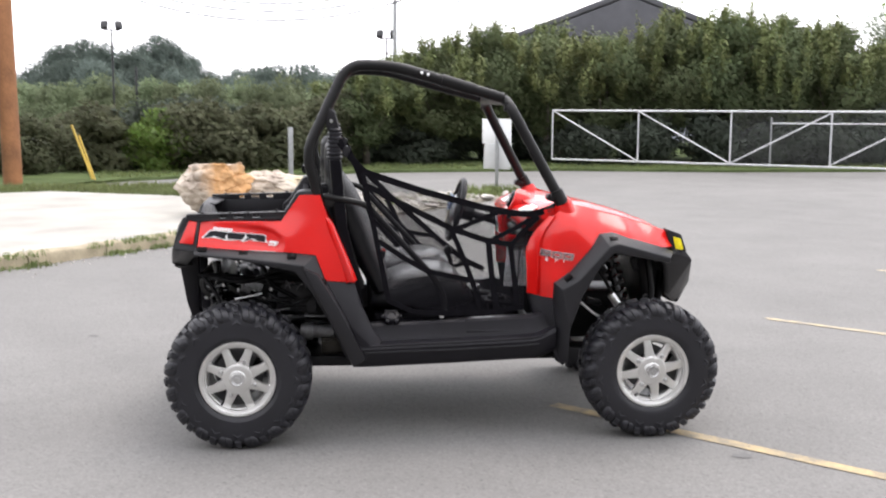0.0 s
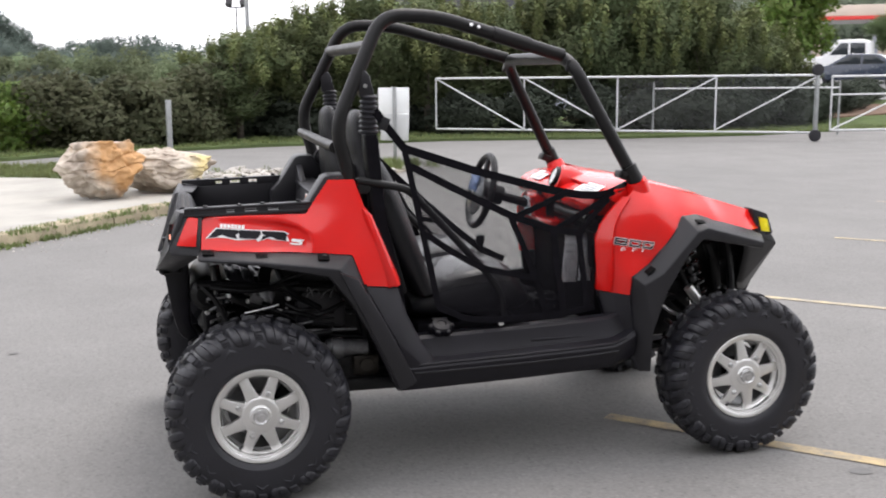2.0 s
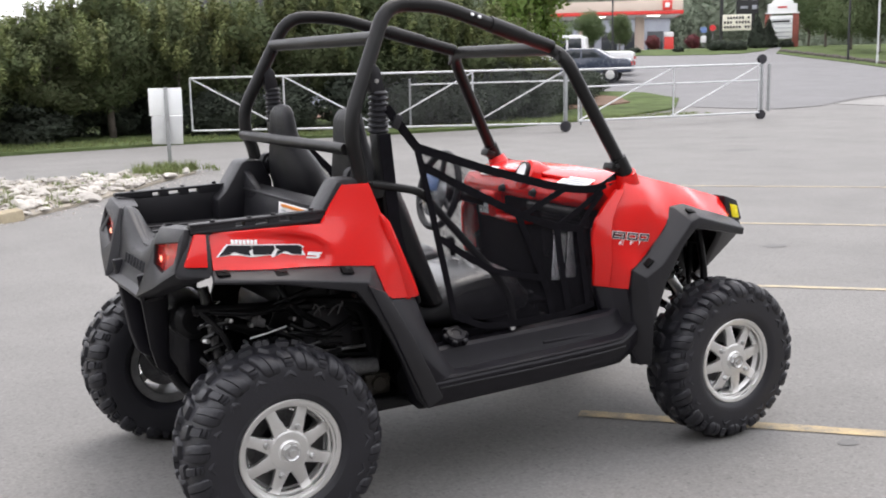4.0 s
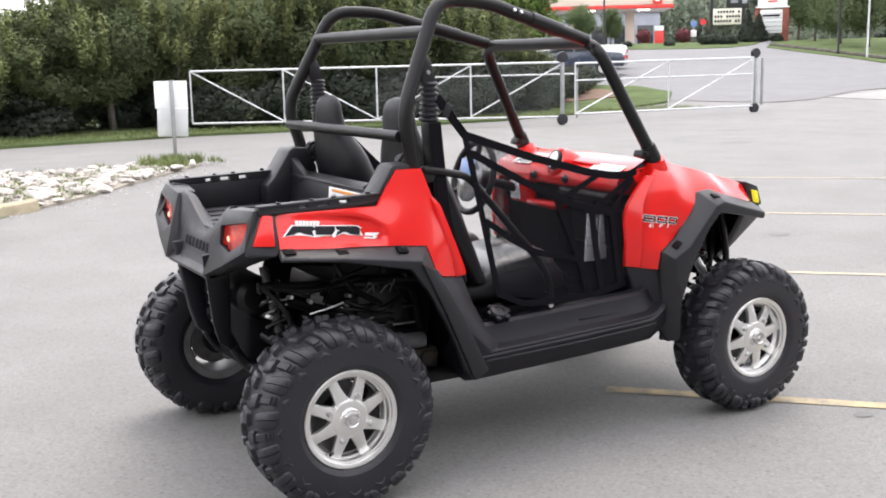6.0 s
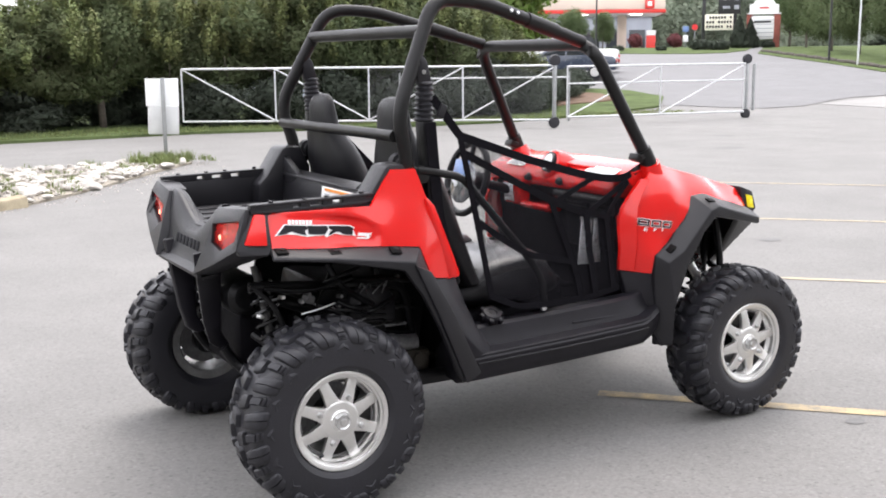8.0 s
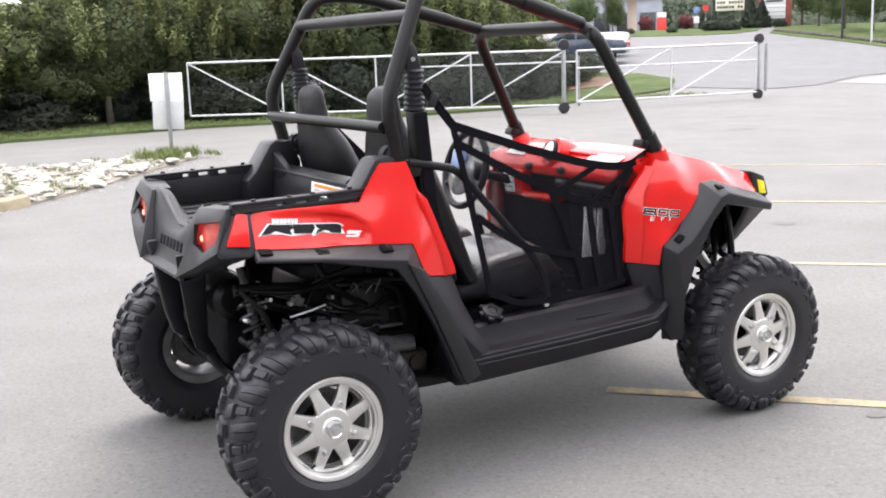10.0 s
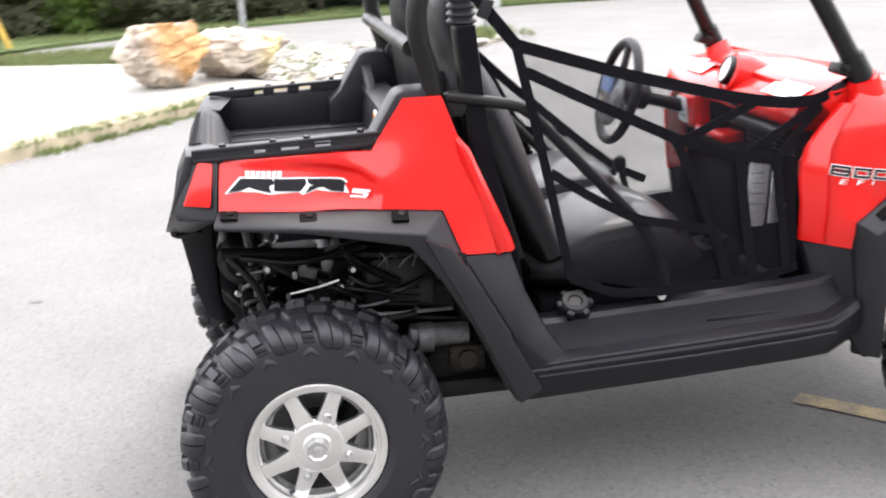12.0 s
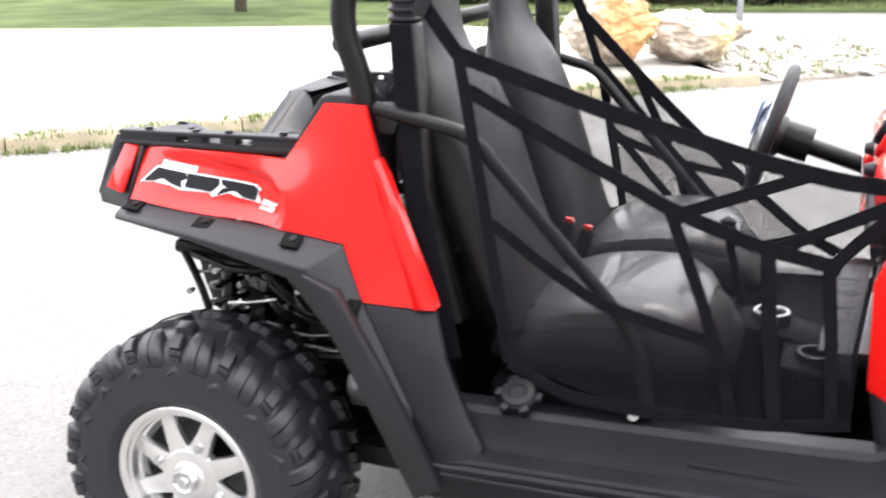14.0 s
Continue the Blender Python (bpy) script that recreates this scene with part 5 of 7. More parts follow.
def sheared(polys, x0, z0, w, h, slant=.35, fall=-.06):
    return [[(x0 + w * u + slant * h * v, z0 + h * v + fall * w * u) for u, v in p] for p in polys]


EMBLEM_BACK = [(-.02, -.02), (.115, 1.0), (.98, 1.0), (1.03, .8), (.97, .55), (1.03, .1), (.86, .14), (.80, .34), (.765, .30), (.63, -.04), (.60, .14), (.42, .14), (.37, .0), (.25, .15), (.12, .15)]
EMBLEM_BLOCKS = [[(.01, .06), (.126, .93), (.385, .93), (.405, .66), (.355, .48), (.372, .10), (.27, .24), (.225, .42), (.185, .42), (.12, .21)],
                 [(.40, .93), (.668, .93), (.672, .62), (.56, .42), (.615, .40), (.615, .19), (.40, .20), (.392, .40), (.50, .62), (.415, .64)],
                 [(.683, .93), (.968, .93), (1.005, .79), (.945, .54), (.985, .16), (.875, .20), (.815, .42), (.77, .40), (.655, .06), (.70, .48), (.80, .56), (.80, .66), (.69, .66)]]
b = drape(sheared([EMBLEM_BACK], -.159, .972, .288, .039, 0, -.097), panel_bm["rear"], .002)
part("emblem_outline", b, WHITE, utv, "angular white-edged dark side emblem")
b = drape(sheared(EMBLEM_BLOCKS, -.159, .972, .288, .039, 0, -.097), panel_bm["rear"], .0035)
part("emblem", b, PRINT_DARK, utv)
b = drape(sheared([[(0, -.1), (.9, -.1), (1, .35), (.3, .42), (.3, .55), (1, .6), (1, .8), (0, .8), (0, .35), (.7, .28), (.7, .12), (0, .12)]], .139, .940, .042, .022, .5, -.08), panel_bm["rear"], .003)
part("emblem_tail", b, WHITE, utv)
b = drape(sheared([[(k / 7, 0), ((k + .78) / 7, 0), ((k + .78) / 7, 1), (k / 7, 1)] for k in range(7)], -.112, 1.008, .09, .013, .2, -.1), panel_bm["rear"], .004)
part("brand_bars", b, WHITE, utv)


def words(text, size, x, z, bm, lift, material, name, stretch=1.35, fall=-.03):
    cu = bpy.data.curves.new("tmp_text", "FONT")
    cu.body, cu.size, cu.shear = text, size, .18
    ob = bpy.data.objects.new("tmp_text", cu)
    me = bpy.data.meshes.new_from_object(ob)
    polys = [[(x + me.vertices[i].co.x * stretch, z + me.vertices[i].co.y + fall * me.vertices[i].co.x) for i in p.vertices] for p in me.polygons]
    bpy.data.objects.remove(ob)
    bpy.data.curves.remove(cu)
    bpy.data.meshes.remove(me)
    part(name, drape(polys, bm, lift), material, utv)


def digit_bars(x, w, h, t, grow, eight):
    """A square digit as bars: frame and, in an eight, a middle bar; grown for its outline."""
    g = grow
    out = [(x - g, -g, x + w + g, t + g), (x - g, h - t - g, x + w + g, h + g), (x - g, t + g, x + t + g, h - t - g), (x + w - t - g, t + g, x + w + g, h - t - g)]
    if eight:
        out.append((x + t + g, h / 2 - t / 2, x + w - t - g, h / 2 + t / 2))
    return [[(a, b_), (c, b_), (c, d), (a, d)] for a, b_, c, d in out]


for grow, lift, material, name in ((.0022, .002, WHITE, "lettering_outline"), (0, .0035, PRINT_DARK, "engine_size_lettering")):
    polys = [p for k in range(3) for p in digit_bars(k * .0535, .0435, .026, .0058, grow, k == 0)]
    polys = [[(1.428 + u + .2 * v, .877 + v - .15 * u) for u, v in p] for p in polys]
    part(name, drape(polys, panel_bm["front"], lift), material, utv)
words("E  F  I", .02, 1.447, .851, panel_bm["front"], .002, WHITE, "engine_type_lettering", 2.0, -.15)

# chassis, engine and suspension ---------------------------------------------
for s in (-1, 1):
    b = tube([(.62, s * .30, .36), (.30, s * .28, .34), (-.10, s * .25, .36), (-.19, s * .18, .44), (-.225, s * .17, .50)], .02, .06, 10)
    part("frame_tube", b, DARK, utv)
    b = tube([(.46, s * .42, .42), (.40, s * .42, .72), (-.20, s * .40, .77)], .018, .06, 10)
    part("frame_tube", b, DARK, utv)
    b = tube([(1.45, s * .28, .38), (1.75, s * .26, .36), (2.10, s * .22, .42), (2.12, s * .25, .75)], .02, .06, 10)
    part("frame_tube", b, DARK, utv)
    b = tube([(1.55, s * .34, .90), (1.85, s * .34, .86), (2.08, s * .36, .84)], .018, .05, 10)
    part("frame_tube", b, DARK, utv)
    b = tube([(.18, s * .24, .40), (.03, s * .52, .29), (-.16, s * .24, .40)], .017, .03, 10)
    part("lower_arm", b, DARK, utv)
    b = tube([(.14, s * .26, .56), (.0, s * .53, .43), (-.14, s * .26, .56)], .015, .03, 10)
    part("upper_arm", b, DARK, utv)
    b = rod((-.08, s * .40, .38), (-.13, s * .28, .82), .02, None, 12)
    coil((-.084, s * .389, .43), (-.124, s * .296, .76), .046, .0075, 8, b)
    lathe([(0, 0), (.046, 0), (.05, .01), (.046, .02), (0, .02)], 16, b, pose(-.085, s * .392, .42, 90 - 12 * s, 0, 0))
    part("rear_shock", b, SPRING, utv, "black coil-over shock")
    b = rod((0, s * .18, .40), (0, s * .52, .335), .016, None, 12)
    lathe([(0, 0), (.03, .0), (.045, .03), (.03, .06), (.04, .08), (.026, .1), (0, .1)], 14, b, pose(0, s * .19, .40, 0, 0, 180 if s < 0 else 0))
    part("rear_axle_shaft", b, DARK, utv)
    b = box((.09, .06, .20), (0, s * .53, .36), (0, 0, 0), .015)
    box((.05, .04, .10), (-.08, s * .52, .40), (0, 20, 0), .01, b)
    part("rear_knuckle", b, CAST, utv)
    b = tube([(1.82, s * .22, .40), (1.956, s * .52, .28), (2.08, s * .22, .40)], .016, .03, 10)
    part("lower_arm", b, DARK, utv)
    b = tube([(1.84, s * .26, .56), (1.956, s * .53, .43), (2.06, s * .26, .56)], .014, .03, 10)
    part("upper_arm", b, DARK, utv)
    b = rod((1.90, s * .46, .46), (1.80, s * .38, .88), .021, None, 12)
    rod((1.905, s * .462, .44), (1.87, s * .437, .60), .014, b, 10)
    coil((1.89, s * .452, .52), (1.81, s * .388, .84), .042, .0065, 8, b)
    part("front_shock", b, SPRING, utv, "black front coil-over shock")
    part("shock_body", rod((1.80, s * .475, .665), (1.90, s * .485, .53), .02, None, 14), ALLOY, utv, "bare alloy damper body")
    b = box((.08, .06, .19), (1.956, s * .54, .36), (0, 0, 0), .015)
    part("front_knuckle", b, CAST, utv)
    b = rod((1.956, s * .16, .42), (1.956, s * .53, .335), .015, None, 10)
    part("front_axle_shaft", b, DARK, utv)
    b = rod((1.84, s * .20, .46), (1.87, s * .53, .38), .010, None, 8)
    part("tie_rod", b, STEEL, utv)
b = box((.34, .52, .22), (.20, 0, .50), (0, 0, 0), .03)
box((.26, .34, .16), (.24, -.05, .64), (0, 8, 0), .03, b)
lathe([(0, 0), (.13, 0), (.14, .03), (.14, .08), (.12, .10), (0, .10)], 28, b, pose(.20, -.36, .52, 0, 0, 0))
part("engine", b, DARK, utv, "dark engine and clutch cover")
b = lathe([(0, 0), (.05, 0), (.072, .02), (.078, .05), (.078, .43), (.072, .46), (.05, .48), (0, .48)], 28, None, pose(-.15, -.25, .70))
part("muffler", b, DARK, utv, "black cross-mounted muffler")
b = box((.25, .40, .24), (-.05, 0, .51), (0, 0, 0), .03)
for k in range(3):
    box((.012, .03, .18), (-.08 + .055 * k, -.205, .51), (0, 0, 0), .004, b)
part("rear_gearcase", b, INNER, utv, "dark ribbed rear gearcase")
b = tube([(-.10, -.20, .70), (.02, -.30, .66), (.16, -.32, .60)], .026, .05, 12)
part("exhaust_pipe", b, DARK, utv)
b = prism([(.165, .60), (.175, .715), (.20, .728), (.33, .722), (.362, .66), (.358, .58)], "y", -.44, -.30, .01)
air = part("air_box", b, BLACK, utv, "black ribbed airbox")
for k in range(3):
    part("fin", box((.10, .012, .008), (.265, -.443, .64 - .022 * k), (0, 4, 0), .002), DARK, air)
for k, (x, dx, up_) in enumerate(((.20, .05, .012), (.235, -.02, .02), (.262, .045, .008), (.30, .02, .018))):
    part("wire_loom", tube([(x, -.445, .70), (x + dx * .4, -.455, .722 + up_ * .5), (x + dx, -.45, .73 + up_), (x + dx * 1.3, -.42, .70)], .0028, .02, 6), CAST, air)
for pts, r in ((((-.165, -.41, .715), (-.12, -.425, .718), (-.09, -.42, .722)), .0045), (((.13, -.44, .575), (.26, -.455, .575), (.40, -.45, .572)), .006), (((.06, -.44, .62), (.16, -.45, .60), (.23, -.445, .61)), .0045)):
    part("brake_line", tube(pts, r, .04, 8), CAST, utv)
for x, y, z in ((-.09, -.425, .722), (-.17, -.42, .66), (.02, -.42, .63), (.10, -.43, .655), (.135, -.43, .70)):
    part("fitting", rod((x, y + .02, z), (x + .006, y - .006, z + .003), .0075, None, 6), STEEL, utv)
b = rod((.28, -.44, .50), (.44, -.44, .49), .034, None, 18)
rod((.30, -.46, .50), (.34, -.46, .50), .042, b, 18)
part("starter_motor", b, CAST, utv, "bare aluminium motor housing")
b = box((.10, .05, .08), (.43, -.46, .43), (0, 0, 0), .008)
rod((.43, -.48, .435), (.43, -.50, .435), .026, b, 16)
for dx in (-.04, .04):
    rod((.43 + dx, -.47, .45), (.43 + dx, -.492, .45), .008, b, 8)
part("brake_switch_block", b, BRONZE, utv, "dull bronze bolted housing")
for pts, r, m in ((((-.03, -.46, .662), (.04, -.47, .675), (.10, -.465, .688)), .004, STEEL), (((-.15, -.42, .76), (.0, -.46, .74), (.18, -.44, .77)), .009, DARK), (((.0, -.44, .58), (.14, -.47, .56), (.30, -.46, .57)), .011, DARK),
                  (((-.14, -.44, .54), (.04, -.47, .53), (.2, -.45, .57)), .009, DARK), (((.10, -.40, .82), (.13, -.46, .74), (.26, -.45, .66)), .012, DARK), (((-.20, -.40, .78), (-.12, -.44, .70), (-.07, -.45, .56)), .010, DARK),
                  (((1.72, -.42, .82), (1.80, -.44, .70), (1.86, -.46, .52)), .009, DARK), (((2.0, -.42, .84), (2.02, -.44, .66), (1.98, -.48, .48)), .016, DARK), (((1.66, -.44, .62), (1.74, -.46, .55), (1.84, -.46, .52)), .007, STEEL)):
    part("hose", tube(pts, r, .06, 8), m, utv)
for s in (-1, 1):
    b = solid(side(s, [(.15, .385, .86), (.42, .40, .91), (.50, .42, .70), (.47, .42, .48), (.30, .36, .44), (.10, .33, .46), (.08, .35, .66)]), [list(range(7))], (0, -s * .02, 0), .006)
    part("inner_liner", b, DARK, utv, "black inner wheel-arch liner")
    for x, z in ((.02, .70), (.09, .63), (.16, .70), (.24, .60), (.31, .78), (.37, .64)):
        q = box((.05, .014, .03), (x, s * .405, z), (0, 25 * math.sin(x * 40), 0), .004)
        rod((x, s * .40, z), (x, s * .418, z), .008, q, 8)
        part("bracket", q, CAST if x < .03 or x > .36 else DARK, utv)
    for z in (.56, .66, .76):
        part("liner_rib", tube(side(s, [(.12, .395, z), (.25, .415, z - .01), (.44, .43, z - .03)]), .009, .05, 8), DARK, utv)
rb = random.Random(21)
for k in range(16):
    x, z, y = rb.uniform(-.1, .42), rb.uniform(.52, .78), -rb.uniform(.415, .45)
    part("bolt_head", rod((x, y + .03, z), (x, y, z), rb.uniform(.005, .009), None, 6), STEEL if k % 3 == 0 else CAST, utv)
for k in range(6):
    x, z = rb.uniform(-.08, .3), rb.uniform(.55, .76)
    part("hose", tube([(x, -.42, z), (x + .05, -.455, z + rb.uniform(-.04, .03)), (x + rb.uniform(.1, .16), -.44, z + rb.uniform(-.06, .06))], rb.uniform(.005, .009), .03, 8), DARK, utv)
b = box((.34, .30, .26), (1.82, 0, .50), (0, 0, 0), .03)
part("front_gearcase", b, DARK, utv)
b = box((.05, .56, .30), (2.03, 0, .68), (0, -8, 0), .01)
part("radiator", b, DARK, utv)
b = box((1.35, .92, .02), (.86, 0, .352), (0, 0, 0), .006)
part("skid_plate", b, DARK, utv)
b = box((.03, 1.16, .44), (.53, 0, .585), (0, -14, 0), .01)
part("firewall", b, INNER, utv)
for x, y, z, r in ((1.70, -.40, .86, (25, 20, 0)), (1.76, -.42, .80, (10, 50, 0)), (1.68, -.38, .70, (0, 30, 20)), (1.84, -.40, .74, (40, 0, 0)), (1.94, -.38, .80, (0, 70, 0)), (1.73, -.42, .62, (0, 15, 0)), (2.02, -.40, .62, (30, 30, 0))):
    part("bracket", box((.07, .035, .028), (x, y, z), r, .005), DARK, utv)
for s in (-1, 1):
    b = box((.42, .05, .05), (.36, s * .50, .365), (0, 0, 0), .01)
    part("frame_rail", b, DARK, utv)
for k in panel_bm.values():
    k.free()

# ---- boulders and rubble ----
def rock_mesh(size, seed, sub=3, rough=.22):
    bm = bmesh.new()
    bmesh.ops.create_icosphere(bm, subdivisions=sub, radius=.5)
    rr = random.Random(seed)
    cuts = []
    for _ in range(17):
        n = Vector((rr.gauss(0, 1), rr.gauss(0, 1), rr.gauss(0, .8))).normalized()
        cuts.append((n, rr.uniform(.31, .44)))
    o = Vector((seed * 3.7, seed * 1.3, 0))
    for v in bm.verts:
        p = v.co.copy()
        for n, d in cuts:
            over = p.dot(n) - d
            if over > 0:
                p -= n * over * .97
        p += p.normalized() * (rough * .16 * noise.noise(p * 3.2 + o) + rough * .09 * noise.noise(p * 8 + o) + rough * .05 * noise.noise(p * 18 + o))
        v.co = Vector((p.x * size[0], p.y * size[1], p.z * size[2])) * 1.12
    return bm


def boulder(at, size, seed, turn, label, material=BOULDER_PALE, undercut=0.0):
    bm = rock_mesh(size, seed, 6, .55)
    o = Vector((seed, 2 * seed, 0))
    for v in bm.verts:
        n = v.co.normalized()
        bed_ = v.co.z * 9 + 1.6 * noise.noise(v.co * 2.2 + o)
        ledge = (bed_ - math.floor(bed_)) ** 3
        v.co += n * (.05 * noise.noise(v.co * 2.4 + o) + .028 * abs(noise.noise(v.co * 6 + o)) - .022 * ledge + .012 * noise.noise(v.co * 16 + o))
    low = min(v.co.z for v in bm.verts)
    for v in bm.verts:
        up = (v.co.z - low) / size[2] + .09 * noise.noise(v.co * 2.6)
        k = 1 - undercut * min(1, max(0, (.62 - up) / .5))
        v.co.x, v.co.y = v.co.x * k, v.co.y * k
    bm.transform(pose(at[0], at[1], at[2] - low - size[2] * .06, 0, 0, turn))
    ob = finish("boulder", bm, material, None, "", 40)
    tagged(ob, label, "boulder", "sandstone boulders by the pad")


boulder((-1.12, 8.75, .1), (.94, .92, .7), 3, 10, "large ochre and cream sandstone boulder on the pad edge", BOULDER, .13)
boulder((-.38, 9.3, .08), (1.22, .85, .62), 8, -12, "pale cream sandstone boulder beside the rubble bed", BOULDER_PALE, .1)
x, y = -12.4, 16.6
boulder((x, y, .05), (2.2, 1.3, 1.15), 12, 20, "distant pale boulder on the lawn edge")

bed = tagged(new("rubble_bed"), "bed of pale angular rubble stones with weeds", "rubble bed", kind="structure")
stone_meshes = []
for k in range(9):
    bm = rock_mesh((1, .75, .34), 30 + k, 2, .5)
    me = bpy.data.meshes.new("stone")
    bm.to_mesh(me)
    bm.free()
    for p in me.polygons:
        p.use_smooth = True
    me.set_sharp_from_angle(angle=radians(30))
    me.materials.append(STONE)
    stone_meshes.append(me)
rs = random.Random(11)
made = 0
while made < 290:
    x, y = rs.uniform(-1, 3.6), rs.uniform(8.3, 13)
    if not inside(x, y, ROCK_EDGE) or (x > 2.55 and y > 12.1 and rs.random() < .8):
        continue
    ob = new("stone", rs.choice(stone_meshes))
    ob.parent = bed
    k = rs.choice((.09, .11, .13, .16, .2, .26)) * rs.uniform(.8, 1.15)
    ob.matrix_local = pose(x, y, .045 + k * .08, rs.uniform(-18, 18), rs.uniform(-18, 18), rs.uniform(0, 360)) @ Matrix.Scale(k, 4)
    made += 1
# smaller rubble between the stones, past counting
vs, fs = [], []
bv, bf = [v.co.copy() for v in stone_meshes[3].vertices], [tuple(p.vertices) for p in stone_meshes[3].polygons]
made = 0
while made < 900:
    x, y = rs.uniform(-1, 3.6), rs.uniform(8.3, 13)
    if not inside(x, y, ROCK_EDGE):
        continue
    k = rs.uniform(.03, .085)
    m = pose(x, y, .045 + k * .1, rs.uniform(-30, 30), rs.uniform(-30, 30), rs.uniform(0, 360)) @ Matrix.Scale(k, 4)
    i = len(vs)
    vs += [tuple(m @ v) for v in bv]
    fs += [tuple(i + q for q in f) for f in bf]
    made += 1
me = bpy.data.meshes.new("small_rubble")
me.from_pydata(vs, [], fs)
me.materials.append(STONE)
tagged(new("small_rubble", me), "small pale rubble filling the bed", "rubble", kind="stuff")
# grit and small chips at the bed's and kerb's edge
vs, fs = [], []
edge_pts = KERB + ROCK_EDGE[1:6]
for (x0, y0), (x1, y1) in zip(edge_pts, edge_pts[1:]):
    L = math.hypot(x1 - x0, y1 - y0)
    for _ in range(int(L * 55)):
        t, o = rs.random(), rs.expovariate(7) + .06
        d = ((x1 - x0) / L, (y1 - y0) / L)
        x, y, r = x0 + (x1 - x0) * t + d[1] * o, y0 + (y1 - y0) * t - d[0] * o, rs.uniform(.006, .02)
        i = len(vs)
        a = rs.uniform(0, 6)
        vs += [(x + r * math.cos(a + k * 2.09), y + r * math.sin(a + k * 2.09), .001) for k in range(3)] + [(x, y, r * .8)]
        fs += [(i, i + 1, i + 3), (i + 1, i + 2, i + 3), (i + 2, i, i + 3)]
me = bpy.data.meshes.new("gravel")
me.from_pydata(vs, [], fs)
me.materials.append(STONE)
tagged(new("gravel", me), "loose gravel chips along the kerb", "gravel", kind="stuff")


# ---- grass ----
def tufts(name, spots, label):
    """spots: x, y, z, height, blades."""
    vs, fs = [], []
    rg = random.Random(name)
    for x, y, z, h, n in spots:
        for _ in range(n):
            a, r = rg.uniform(0, 6.28), abs(rg.gauss(0, .05))
            px, py = x + r * math.cos(a), y + r * math.sin(a)
            hh, lean, w = h * rg.uniform(.5, 1.15), rg.uniform(.1, .7) * h, rg.uniform(.004, .008)
            b = rg.uniform(0, 6.28)
            dx, dy, sx, sy = math.cos(b) * lean, math.sin(b) * lean, -math.sin(b) * w, math.cos(b) * w
            i = len(vs)
            vs += [(px - sx, py - sy, z), (px + sx, py + sy, z), (px + dx * .4 + sx * .7, py + dy * .4 + sy * .7, z + hh * .6), (px + dx * .4 - sx * .7, py + dy * .4 - sy * .7, z + hh * .6), (px + dx, py + dy, z + hh)]
            fs += [(i, i + 1, i + 2, i + 3), (i + 3, i + 2, i + 4)]
    me = bpy.data.meshes.new(name)
    me.from_pydata(vs, [], fs)
    me.materials.append(BLADE)
    tagged(new(name, me), label, "grass", kind="stuff")


spots = []
for (x0, y0), (x1, y1) in zip(KERB, KERB[1:]):
    L = math.hypot(x1 - x0, y1 - y0)
    for _ in range(int(L * 46)):
        t = rs.random()
        if noise.noise(Vector((x0 + (x1 - x0) * t, y0 + (y1 - y0) * t, 3)) * 1.6) > -.22:
            o = rs.uniform(-.03, .17)
            spots.append((x0 + (x1 - x0) * t + (y1 - y0) / L * o, y0 + (y1 - y0) * t - (x1 - x0) / L * o, .0 if o > .08 else .09, rs.uniform(.025, .075), 18))
tufts("kerb_weeds", spots, "weeds growing along the broken kerb")
spots = []
strip = [(-.8, 12.4), (-.95, 10.7), (-2.1, 11.65), (-4.2, 12.55), (-5.2, 12.3), (-5.6, 13.3), (-4.2, 13.7), (-2.2, 14.0), (-.9, 13.3)]
while len(spots) < 1100:
    x, y = rs.uniform(-5.6, -.7), rs.uniform(10.7, 14)
    if inside(x, y, strip):
        spots.append((x, y, .08, rs.uniform(.05, .12), 10))
tufts("strip_grass", spots, "tall pale grass beside the pad")
spots = []
for _ in range(60):
    spots.append((rs.gauss(3.05, .3), rs.gauss(12.35, .22), .05, rs.uniform(.07, .17), 26))
for _ in range(170):
    x, y = rs.uniform(-.8, 3.5), rs.uniform(8.5, 12.7)
    if inside(x, y, ROCK_EDGE):
        spots.append((x, y, .045, rs.uniform(.04, .11), 12))
tufts("bed_weeds", spots, "green weeds among the rubble")
spots = []
for _ in range(2600):
    x = rs.uniform(-4.5, 20)
    t = max(0, min(1, (x + 4) / 6))
    y0 = 15.9 + 2.6 * t if x < 2 else 18.5
    spots.append((x, y0 + rs.uniform(.1, 2.4), .06, rs.uniform(.04, .09), 7))
tufts("lawn_grass", spots, "short lawn grass by the roadside")

# ---- box on a post, posts, gate, pole ----
ob = thing("post_sign", "two stacked white blank boards on a grey steel post", "sign")
part("post", prism([(-.03, -.02), (.03, -.02), (.03, .02), (.012, .02), (.012, -.004), (-.012, -.004), (-.012, .02), (-.03, .02)], "z", 0, 1.31, .003), POST, ob)
b = box((.50, .012, .42), (-.01, .035, 1.09), (0, 0, 0), .003)
part("upper_board", b, BOARD, ob)
b = box((.46, .22, .44), (.0, .15, .66), (2, 2, 0), .01)
part("lower_box", b, BOARD_GREY, ob, "pale grey lower box")
ob.matrix_world = pose(3.22, 12.72, 0, 0, 0, -12)
ob = thing("steel_post", "single grey steel channel post in the grass", "post")
part("channel", prism([(-.04, -.03), (.04, -.03), (.04, .03), (.02, .03), (.02, -.01), (-.02, -.01), (-.02, .03), (-.04, .03)], "z", 0, 1.12, .003), POST, ob)
ob.matrix_world = pose(-.35, 13.9, 0, 0, 0, 20)


